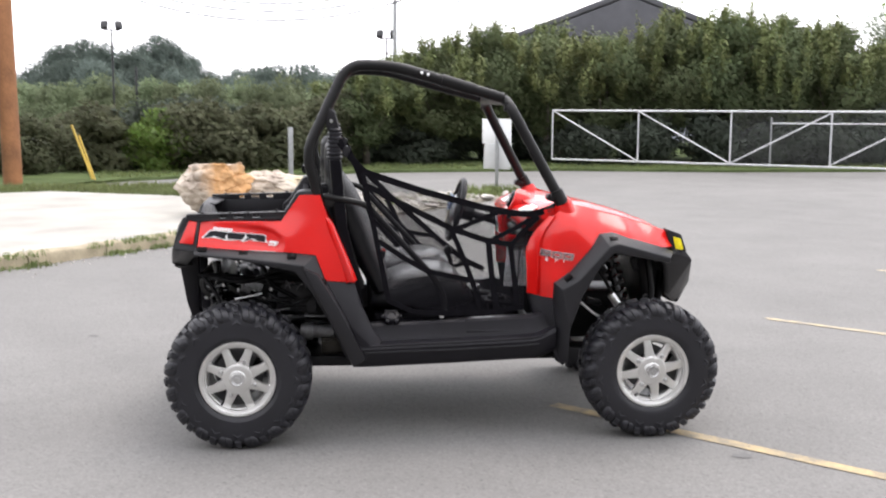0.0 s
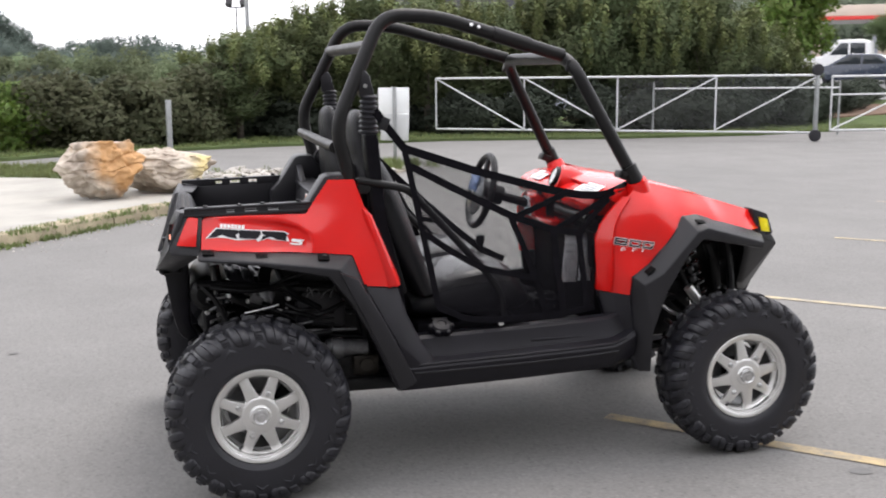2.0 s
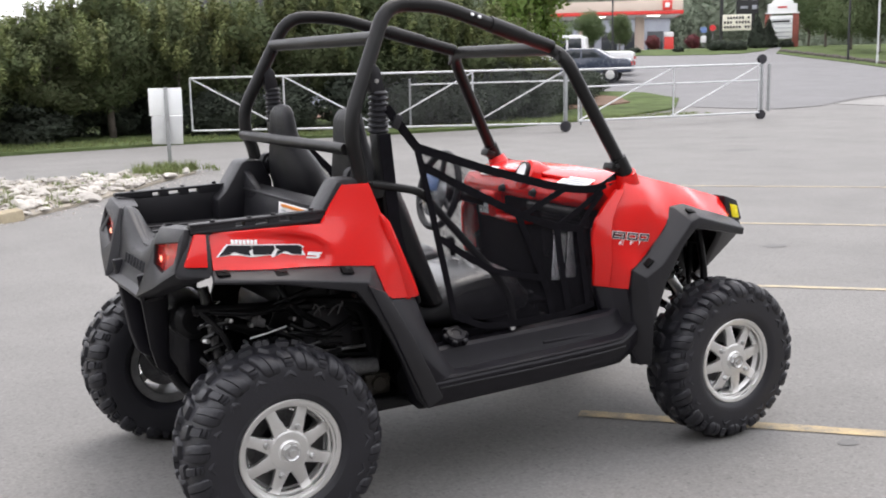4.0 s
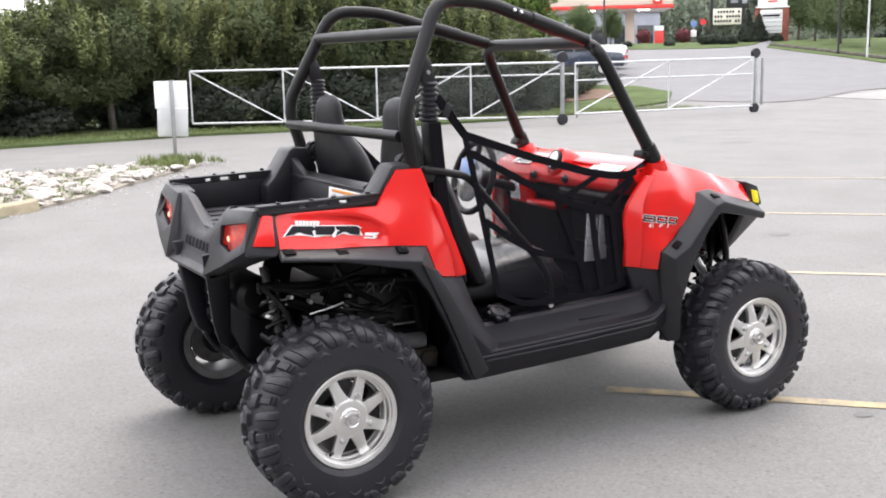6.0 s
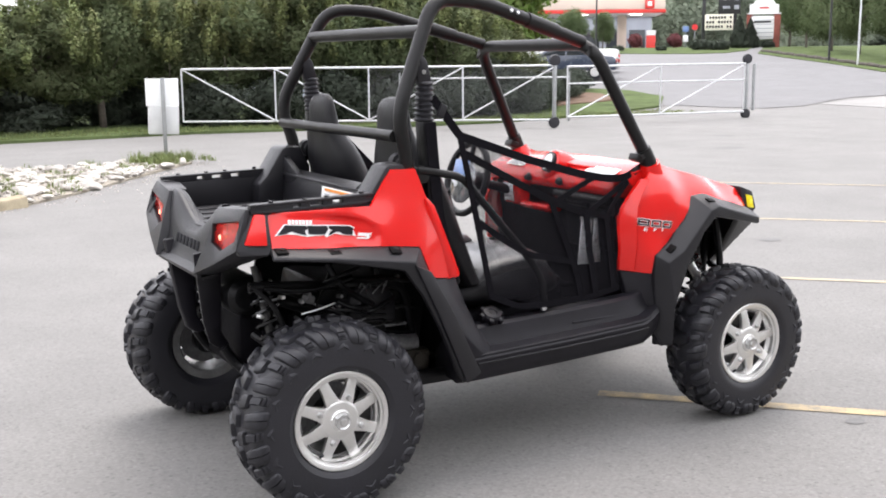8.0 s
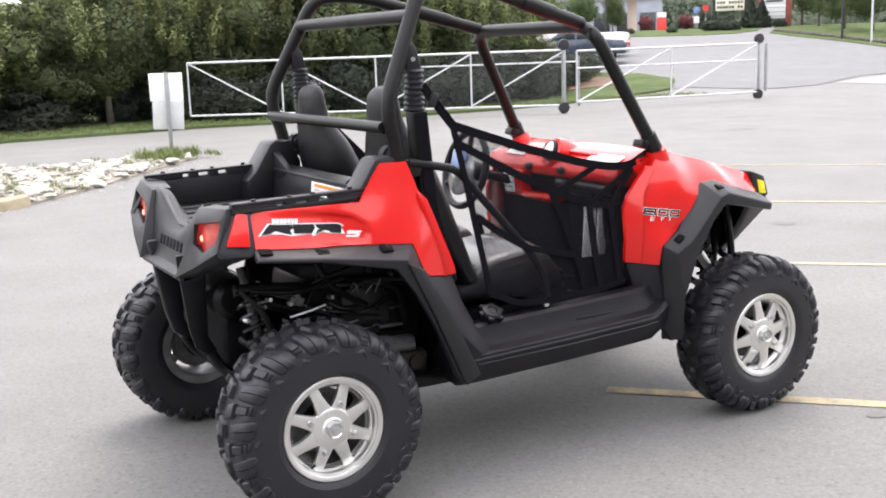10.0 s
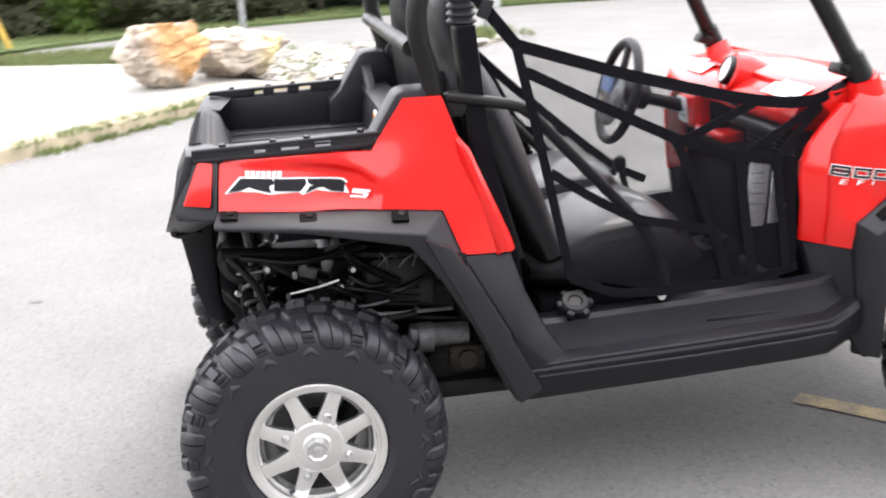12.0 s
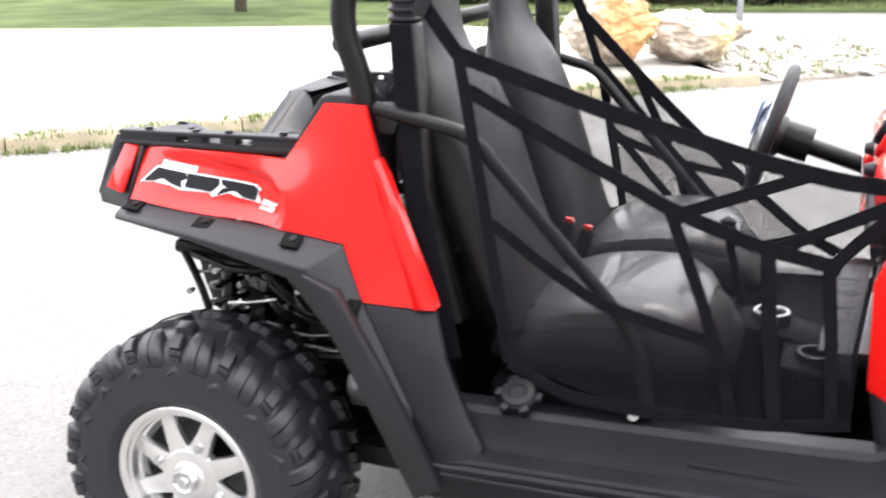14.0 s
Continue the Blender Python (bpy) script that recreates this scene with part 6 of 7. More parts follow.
def leaf_gate(name, pts, posts, label, mid_rail=None):
    """A pipe gate along pts (ground places of its uprights)."""
    g = thing(name, label, "gate")
    zb, zt = .24, 1.385
    a, z = pts[0], pts[-1]
    part("top_rail", rod((*a, zt), (*z, zt + .03), .024, None, 12), GALV, g)
    part("bottom_rail", rod((*a, zb), (*z, zb - .05), .023, None, 12), GALV, g)
    for i, p in enumerate(pts):
        part("upright", rod((*p, zb), (*p, zt), .02, None, 12), GALV, g)
    for i, (p, q) in enumerate(zip(pts, pts[1:])):
        lo, hi = (q, p) if posts[i] == "down" else (p, q)
        part("brace", rod((*lo, zb), (*hi, zt), .017, None, 10), GALV, g)
    if mid_rail:
        p, q, h = mid_rail
        part("mid_rail", rod((*p, h), (*q, h), .02, None, 10), GALV, g)
    return g


G1 = [(5.58, 19.58), (7.40, 18.66), (9.26, 17.75), (11.2, 16.9), (13.13, 16.06)]
gate_a = leaf_gate("pipe_gate", G1, ["down", "down", "up", "up"], "long galvanised pipe gate with diagonal braces, closed")
G2 = [(13.45, 16.0), (16.35, 16.12), (19.3, 16.25)]
gate_b = leaf_gate("pipe_gate", G2, ["up", "up"], "galvanised pipe gate leaf with wheels at its ends", ((13.45, 16.0), (19.3, 16.25), 1.0))
for g, p in ((gate_a, (13.13, 16.06)), (gate_b, (19.42, 16.3))):
    part("wheel_post", box((.075, .075, 1.42), (*p, .78), (0, 0, 10), .008), POST, g)
    for z in (.13, 1.53):
        w = lathe([(0, -.05), (.06, -.05), (.12, -.045), (.13, -.02), (.13, .02), (.12, .045), (.06, .05), (0, .05)], 24, None, pose(*p, z, 0, 0, -10))
        part("roller_wheel", w, RUBBER, g, "black rubber roller wheel")
part("latch_post", rod((19.72, 16.34, .2), (19.72, 16.34, 1.4), .04, None, 10), POST, gate_b)
# thinner fence behind, with woven wire
fence = thing("wire_fence", "low chain-link fence with thin pipe frame behind the gate", "fence")
F1 = [(10.75, 19.08), (15.0, 18.0)]
part("rail", rod((*F1[0], 1.11), (*F1[-1], 1.11), .02, None, 8), GALV, fence)
for p in F1:
    part("fence_post", rod((*p, 0), (*p, 1.25), .026, None, 8), POST, fence)
b = bmesh.new()
p, q = Vector((9.3, 17.85, 0)), Vector((13.1, 16.2, 0))
L, step, h0, h1 = (q - p).length, .075, .26, 1.36
d = (q - p).normalized()
k = -int((h1 - h0) / step)
while k * step < L:
    for sgn in (1, -1):
        s0, s1 = k * step, k * step + (h1 - h0)
        z0, z1 = (h0, h1) if sgn > 0 else (h1, h0)
        u0, u1 = max(0, s0), min(L, s1)
        if u1 - u0 > .05:
            f = lambda u: z0 + (z1 - z0) * (u - s0) / (s1 - s0)
            tube([p + d * u0 + Vector((0, .03, f(u0))), p + d * u1 + Vector((0, .03, f(u1)))], .0024, 0, 3, b)
    k += 1
tagged(part("wire_mesh", b, WIRE, fence), kind="stuff")

pole = thing("utility_pole", "reddish-brown treated wooden utility pole", "pole")
part("shaft", tube([(-5.4, 14.6, 0), (-5.52, 14.7, 9)], .17, 0, 18, end=.13), POLEWOOD, pole)
guy = thing("guy_guard", "leaning yellow plastic guy-wire guards", "guy guard")
part("guard", rod((-4.22, 15.75, 0), (-4.62, 15.85, 1.1), .025, None, 10), STAKE, guy)
part("guard", rod((-4.18, 15.75, 0), (-4.5, 15.9, .9), .02, None, 10), STAKE, guy)

# ---- trees, hedge and woods ----
def leaf_cloud(n, blobs, size, seed, shell=.45):
    """Many small folded leaves filling a set of ellipsoids (x, y, z, rx, ry, rz)."""
    g = np.random.default_rng(seed)
    w = np.array([b[3] * b[4] + b[4] * b[5] + b[3] * b[5] for b in blobs])
    pick = g.choice(len(blobs), n, p=w / w.sum())
    B = np.array(blobs)[pick]
    d = g.normal(size=(n, 3))
    d /= np.linalg.norm(d, axis=1)[:, None]
    wob = 1 + .22 * np.sin(d[:, 0] * 7 + pick) * np.cos(d[:, 2] * 6 + pick * 2) + .12 * np.sin(d[:, 1] * 15 + pick * 3)
    r = (1 - shell * g.random(n) ** 1.6) * wob
    c = B[:, :3] + d * r[:, None] * B[:, 3:]
    nrm = d * .7 + g.normal(size=(n, 3)) * .6 + np.array((0, 0, .25))
    nrm /= np.linalg.norm(nrm, axis=1)[:, None]
    nrm *= np.where((nrm * d).sum(1) < 0, -1, 1)[:, None]
    t = np.cross(nrm, g.normal(size=(n, 3)))
    t /= np.linalg.norm(t, axis=1)[:, None] + 1e-9
    u = np.cross(nrm, t)
    s = size * (.6 + .8 * g.random(n))[:, None]
    droop = nrm * s * .25
    V = np.stack((c - t * s, c + u * s * .42, c + t * s - droop, c - u * s * .42), 1).reshape(-1, 3)
    F = np.arange(4 * n).reshape(-1, 4)[:, ::-1]
    soft = d * .75 + nrm * .55
    N = np.repeat(soft / np.linalg.norm(soft, axis=1)[:, None], 4, 0)
    return V, F, N


def leaf_mesh(name, V, F, N, material):
    me = bpy.data.meshes.new(name)
    me.from_pydata(V.tolist(), [], F.tolist())
    me.normals_split_custom_set_from_vertices(N.tolist())
    me.materials.append(material)
    return me


def trunk_mesh(h, r, seed, spread):
    rr = random.Random(seed)
    b = tube([(0, 0, -.1), (rr.uniform(-.05, .05), rr.uniform(-.05, .05), h * .4), (rr.uniform(-.12, .12), rr.uniform(-.12, .12), h * .9)], r, .3, 10, None, None, r * .35)
    for k in range(7):
        a, z = k * 2.4 + rr.random(), h * rr.uniform(.28, .75)
        tip = (spread * math.cos(a) * rr.uniform(.5, .85), spread * math.sin(a) * rr.uniform(.5, .85), z + h * rr.uniform(.1, .3))
        tube([(0, 0, z), (tip[0] * .5, tip[1] * .5, z + (tip[2] - z) * .35), tip], r * .45, .2, 6, b, None, r * .12)
    return b


def to_mesh(name, bm, material):
    bmesh.ops.recalc_face_normals(bm, faces=bm.faces)
    me = bpy.data.meshes.new(name)
    bm.to_mesh(me)
    bm.free()
    for p in me.polygons:
        p.use_smooth = True
    me.materials.append(material)
    return me


def plant(name, label, category, group, place, turn, scale, meshes):
    ob = thing(name, label, category, group)
    for n, me in meshes:
        o = new(n, me)
        o.parent = ob
    ob.matrix_world = pose(*place, 0, 0, turn) @ Matrix.Diagonal((*scale, 1))
    return ob


rt = random.Random(4)


def crown_blobs(seed, w, lo, hi, n=16):
    r = random.Random(seed)
    out = []
    for k in range(n):
        z = lo + (hi - lo) * (k + .5) / n
        f = math.sin(math.pi * min(.97, max(.12, (z - lo) / (hi - lo) * .85 + .1)))
        a, rad = r.uniform(0, 6.28), w * .55 * f * r.uniform(.4, 1)
        q = w * .5 * r.uniform(.6, 1.1) * (.5 + .5 * f)
        out.append((rad * math.cos(a), rad * math.sin(a), z, q, q, q * r.uniform(.7, 1.1)))
    return out


# tall hedge trees: upright sprays with ragged tops, coloured as sky-lit
HEDGE = []
for k in range(4):
    V, F, N = leaf_cloud(25000, crown_blobs(k + 1, 1.5, .95, 3.6), .046, k + 1, .6)
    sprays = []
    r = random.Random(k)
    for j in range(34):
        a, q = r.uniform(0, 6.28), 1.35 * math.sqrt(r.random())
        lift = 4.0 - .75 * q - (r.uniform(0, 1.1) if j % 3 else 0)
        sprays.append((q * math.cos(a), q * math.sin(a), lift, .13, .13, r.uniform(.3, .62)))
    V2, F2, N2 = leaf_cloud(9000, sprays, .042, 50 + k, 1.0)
    HEDGE.append((("trunk", to_mesh("trunk", trunk_mesh(3.2, .085, k, 1.1), BARK)), ("crown", leaf_mesh("crown", V, F, N, LEAF)), ("upper_crown", leaf_mesh("upper_crown", V2, F2, N2, LEAF_TOP_LIT))))
LOW, OLIVE = [], []
for k in range(3):
    V, F, N = leaf_cloud(11000, crown_blobs(20 + k, 1.35, .1, 1.5, 12), .06, 70 + k, .5)
    OLIVE.append((("stem", to_mesh("stem", trunk_mesh(1.1, .05, 20 + k, .7), BARK)), ("foliage", leaf_mesh("foliage", V, F, N, LEAF_OLIVE))))
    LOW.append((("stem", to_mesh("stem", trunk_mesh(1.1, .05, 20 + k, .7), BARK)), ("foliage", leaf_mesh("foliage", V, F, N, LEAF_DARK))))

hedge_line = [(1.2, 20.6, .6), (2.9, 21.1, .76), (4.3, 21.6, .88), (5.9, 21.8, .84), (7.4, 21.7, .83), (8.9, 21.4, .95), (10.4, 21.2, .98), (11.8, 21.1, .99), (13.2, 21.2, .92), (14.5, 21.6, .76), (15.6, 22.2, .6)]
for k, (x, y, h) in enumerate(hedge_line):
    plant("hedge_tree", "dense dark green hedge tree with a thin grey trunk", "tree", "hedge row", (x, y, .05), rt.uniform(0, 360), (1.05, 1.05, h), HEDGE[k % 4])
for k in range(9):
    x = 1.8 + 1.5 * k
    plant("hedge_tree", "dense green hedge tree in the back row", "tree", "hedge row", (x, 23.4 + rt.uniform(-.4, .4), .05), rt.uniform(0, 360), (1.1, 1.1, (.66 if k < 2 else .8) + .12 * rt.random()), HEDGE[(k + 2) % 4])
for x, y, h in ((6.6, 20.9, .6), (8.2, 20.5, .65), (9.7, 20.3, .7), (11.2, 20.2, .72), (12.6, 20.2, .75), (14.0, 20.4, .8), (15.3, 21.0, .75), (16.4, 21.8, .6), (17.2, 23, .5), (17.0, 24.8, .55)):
    plant("shrub", "dark leafy shrub filling the shade under the hedge", "shrub", "hedge shrubs", (x, y, .05), rt.uniform(0, 360), (.95, .9, h), LOW[rt.randrange(3)])
# back shrubs added to fill the gaps with the hedge foot's dark shade
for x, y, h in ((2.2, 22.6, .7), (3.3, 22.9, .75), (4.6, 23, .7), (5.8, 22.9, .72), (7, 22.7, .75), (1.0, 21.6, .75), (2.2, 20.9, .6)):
    plant("shrub", "dark leafy shrub filling the shade under the hedge", "shrub", "hedge shrubs", (x, y, .05), rt.uniform(0, 360), (1.1, .9, h), LOW[rt.randrange(3)])
# rounded dark bushes beyond the side road
for x, y, w, h in ((-7.4, 18.2, 1.0, .72), (-6.0, 17.6, 1.0, .74), (-4.6, 18.3, 1.1, .78), (-3.6, 18.9, .9, .74), (-2.4, 18.9, 1.2, .8), (-1.1, 19.2, 1.25, .86), (.1, 19.7, 1.2, .98), (-8.6, 20.5, 1.3, .76), (-5.2, 20.6, 1.3, .84), (-1.8, 20.8, 1.4, .84), (.6, 21.2, 1.3, 1.15), (-3.3, 20.9, 1.3, .84), (-10.2, 20, 1.2, .72)):
    olive = rt.random() < .62
    plant("bush", "rounded olive bush by the side road" if olive else "rounded dark green bush by the side road", "bush", "roadside bushes", (x, y, .05), rt.uniform(0, 360), (w, w, h * rt.uniform(.9, 1.12)), (OLIVE if olive else LOW)[rt.randrange(3)])
V, F, N = leaf_cloud(7000, crown_blobs(44, 1.2, .1, 1.4, 10), .07, 90, .5)
plant("bush", "light yellow-green bush among the dark ones", "bush", "roadside bushes", (-3.3, 18.2, .05), 30, (.85, .85, .8), (("foliage", leaf_mesh("foliage", V, F, N, LEAF_FRESH)),))
# bright tree behind the hedge's end
V, F, N = leaf_cloud(16000, crown_blobs(60, 2.3, 2.0, 5.8, 18), .1, 91, .5)
plant("maple_tree", "bright green leafy tree behind the hedge", "tree", "", (17.6, 24.0, .1), 10, (.85, .85, .95), (("trunk", to_mesh("trunk", trunk_mesh(4.2, .14, 61, 2.0), BARK)), ("crown", leaf_mesh("crown", V, F, N, LEAF_FRESH))))

# distant wooded hill and tree lines: uncountable woods, haze mixed into their leaves
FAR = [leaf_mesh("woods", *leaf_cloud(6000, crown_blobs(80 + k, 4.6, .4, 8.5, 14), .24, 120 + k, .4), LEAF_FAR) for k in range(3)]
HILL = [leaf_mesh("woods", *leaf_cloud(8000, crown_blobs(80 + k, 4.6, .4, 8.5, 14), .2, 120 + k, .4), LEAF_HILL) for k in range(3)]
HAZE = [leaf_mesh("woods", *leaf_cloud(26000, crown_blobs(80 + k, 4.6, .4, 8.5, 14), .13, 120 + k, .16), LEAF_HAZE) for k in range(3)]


def woods(name, spots, meshes, label):
    root = tagged(new(name), label, "woods", kind="stuff")
    for x, y, z, s in spots:
        o = new("tree_mass", rt.choice(meshes))
        o.parent = root
        o.matrix_local = pose(x, y, z, 0, 0, rt.uniform(0, 360)) @ Matrix.Diagonal((s * rt.uniform(.9, 1.2), s * rt.uniform(.9, 1.2), s, 1))


def ring_spots(az0, az1, d, el, n, s, jitter=.12):
    """Trees whose tops stand about el degrees above the eye at distance d."""
    out = []
    for k in range(n):
        a = az0 + (az1 - az0) * (k + rt.uniform(-.3, .3)) / max(1, n - 1)
        dd = d * (1 + rt.uniform(-jitter, jitter))
        e = el(a) if callable(el) else el
        top = 1.56 + dd * math.tan(radians(e + rt.uniform(-.25, .25)))
        out.append((-1.46 + dd * math.sin(radians(a)), -3.94 + dd * math.cos(radians(a)), top - 8.8 * s, s))
    return out


def hill_top(a):
    return 1.25 + 1.75 * math.exp(-((a + 12) / 1.7) ** 2) + 1.9 * math.exp(-((a + 8.2) / 1.5) ** 2) + .6 * math.exp(-((a + 1.2) / 1.2) ** 2)


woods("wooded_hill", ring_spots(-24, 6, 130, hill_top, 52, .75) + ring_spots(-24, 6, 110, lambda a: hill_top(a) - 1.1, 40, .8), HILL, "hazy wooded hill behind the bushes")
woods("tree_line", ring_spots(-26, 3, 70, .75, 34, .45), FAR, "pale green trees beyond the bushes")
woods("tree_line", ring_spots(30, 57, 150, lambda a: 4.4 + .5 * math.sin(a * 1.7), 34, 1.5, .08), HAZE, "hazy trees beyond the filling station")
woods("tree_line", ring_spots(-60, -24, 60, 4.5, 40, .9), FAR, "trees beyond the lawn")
# unseen trees, added to close the bright horizon behind the standpoint
woods("tree_line", ring_spots(60, 290, 90, 5.0, 70, 1.7), FAR, "unseen trees added round the rest of the lot")

# ---- beyond the lot: filling station, signs, parked cars, poles, house ----
EYE_Z = 1.555


def up(el, d):
    return EYE_Z + d * math.tan(radians(el))


def facing(az, d, z=None):
    """A pose whose x runs across the view and whose y runs away from the standpoint."""
    x, y, g = bearing(az, d)
    return pose(x, y, g if z is None else z, 0, 0, -az)


def placed(ob, m):
    ob.matrix_world = m
    return ob


# filling station
st = thing("station_canopy", "cream filling-station canopy with a red stripe on columns", "canopy")
z0 = 3.62
part("fascia", box((19, 9, 1.0), (0, 0, z0 + .85), (0, 0, 0), .05), CANOPY, st)
part("stripe", box((19.1, 9.1, .34), (0, 0, z0 + .17), (0, 0, 0), .04), CANOPY_RED, st)
part("soffit", box((18.6, 8.6, .06), (0, 0, z0 - .02), (0, 0, 0), .01), WHITE, st)
part("logo_square", box((.9, .1, .9), (8.0, -4.58, z0 + .85), (0, 0, 0), .03), CANOPY_RED, st)
part("logo_disc", box((.45, .1, .45), (8.0, -4.62, z0 + .85), (0, 0, 0), .15), WHITE, st)
for x in (-6, 0, 5.6):
    part("column", box((.9, .8, z0), (x, 0, z0 / 2), (0, 0, 0), .04), CANOPY, st)
for x in (-6.5, 1.5, 6.8):
    part("canopy_lamp", box((1.2, .5, .08), (x, -3.0, z0 - .08), (0, 0, 0), .02), LAMP_ON, st, "lit canopy lamp")
placed(st, facing(36.7, 112))
for x in (5.0,):
    p = thing("fuel_pump", "red and white fuel pump under the canopy", "fuel pump", "fuel pumps")
    part("cabinet", box((.9, .6, 1.5), (0, 0, .75), (0, 0, 0), .06), CANOPY_RED, p)
    part("head", box((.9, .5, .5), (0, 0, 1.75), (0, 0, 0), .05), WHITE, p)
    m = facing(37.3, 112)
    placed(p, m @ pose(x + 2.2, -2.2, 0))
shop = thing("station_shop", "pale filling-station shop with dark windows", "shop building")
part("wall", box((11, 6, 4), (0, 0, 2), (0, 0, 0), .05), SIDING, shop)
part("roof", box((11.6, 6.6, .3), (0, 0, 4.1), (0, 0, 0), .05), ROOF, shop)
for k in range(4):
    part("window", box((1.8, .1, 2.2), (-3.9 + 2.6 * k, -3.02, 1.4), (0, 0, 0), .03), GLASS, shop)
placed(shop, facing(38.6, 130))

# price and marquee sign
sg = thing("pole_sign", "tall black price sign with a cream letter board on two posts", "sign")
d = 80
for x in (-1.08, 1.08):
    part("sign_post", box((.24, .24, 7.5), (x, 0, 3.75), (0, 0, 0), .02), SIGN_BLACK, sg)
part("price_panel", box((1.5, .3, 3.2), (.66, -.05, 3.95), (0, 0, 0), .03), SIGN_BLACK, sg)
part("letter_board", box((1.95, .36, 1.1), (-.02, -.1, up(1.7, d) - 2.15), (0, 0, 0), .03), MARQUEE, sg)
zb = up(1.7, d) - 2.15
for j in range(3):
    for k in range(9):
        if (j * 5 + k * 3) % 7:
            part("letter_bar", box((.13, .03, .17), (-.82 + .2 * k, -.3, zb + .33 - .32 * j), (0, 0, 0), .01), PRINT_DARK, sg)
for j in range(4):
    part("price_bar", box((.5, .03, .18), (.45, -.22, 2.8 + .62 * j), (0, 0, 0), .01), WHITE if j % 2 else GREYPRINT, sg)
    part("price_bar", box((.34, .03, .3), (1.15, -.22, 2.8 + .62 * j), (0, 0, 0), .01), GREYPRINT, sg)
placed(sg, facing(44.45, d))
mo = thing("monument_sign", "white arched shopping sign on red brick piers", "sign")
d = 77
part("pier", box((.42, .5, 2.7), (.86, 0, 1.3), (0, 0, 0), .02), BRICK_RED, mo)
part("pier", box((.42, .5, 2.7), (-.9, .1, 1.3), (0, 0, 0), .02), BRICK_RED, mo)
part("tenant_panel", box((1.45, .3, 1.75), (-.06, -.12, 1.55), (0, 0, 0), .02), WHITE, mo)
for j in range(5):
    part("panel_line", box((1.4, .02, .04), (-.06, -.285, .85 + .32 * j), (0, 0, 0), .005), GREYPRINT, mo)
part("name_bar", box((1.1, .02, .14), (-.06, -.285, 1.98), (0, 0, 0), .02), PRINT_DARK, mo)
part("cornice", box((2.2, .6, .1), (0, 0, 2.62), (0, 0, 0), .02), WHITE, mo)
b = prism([(-.95, 2.66), (.95, 2.66), (.95, 3.3), (.72, 3.36), (.6, 3.6), (.25, 3.72), (-.25, 3.72), (-.6, 3.6), (-.72, 3.36), (-.95, 3.3)], "y", -.16, .16, .02)
part("arched_head", b, WHITE, mo)
part("emblem_bar", box((.6, .02, .12), (0, -.18, 3.06), (0, 0, 0), .05), STOP_RED, mo)
placed(mo, facing(46.62, d) @ Matrix.Diagonal((1, 1, .87, 1)))
stop = thing("stop_sign", "red octagonal stop sign on a thin post", "road sign")
part("post", box((.07, .07, 1.7), (0, 0, .85), (0, 0, 0), .01), POST, stop)
b = lathe([(0, -.02), (.3, -.02), (.3, .02), (0, .02)], 8, None, pose(0, -.05, 1.95, 0, 22.5, 0))
part("plate", b, STOP_RED, stop)
placed(stop, facing(43.25, 86) @ Matrix.Scale(.82, 4))
dr = thing("direction_sign", "blue and white direction sign on a post", "road sign")
part("post", box((.08, .08, 1.6), (0, 0, .8), (0, 0, 0), .01), POST, dr)
part("plate", box((.55, .05, .5), (0, -.05, 1.75), (0, 0, 0), .02), BLUE, dr)
part("plate", box((.5, .05, .6), (0, -.05, .9), (0, 0, 0), .02), WHITE, dr)
placed(dr, facing(42.8, 85) @ Matrix.Scale(.82, 4))


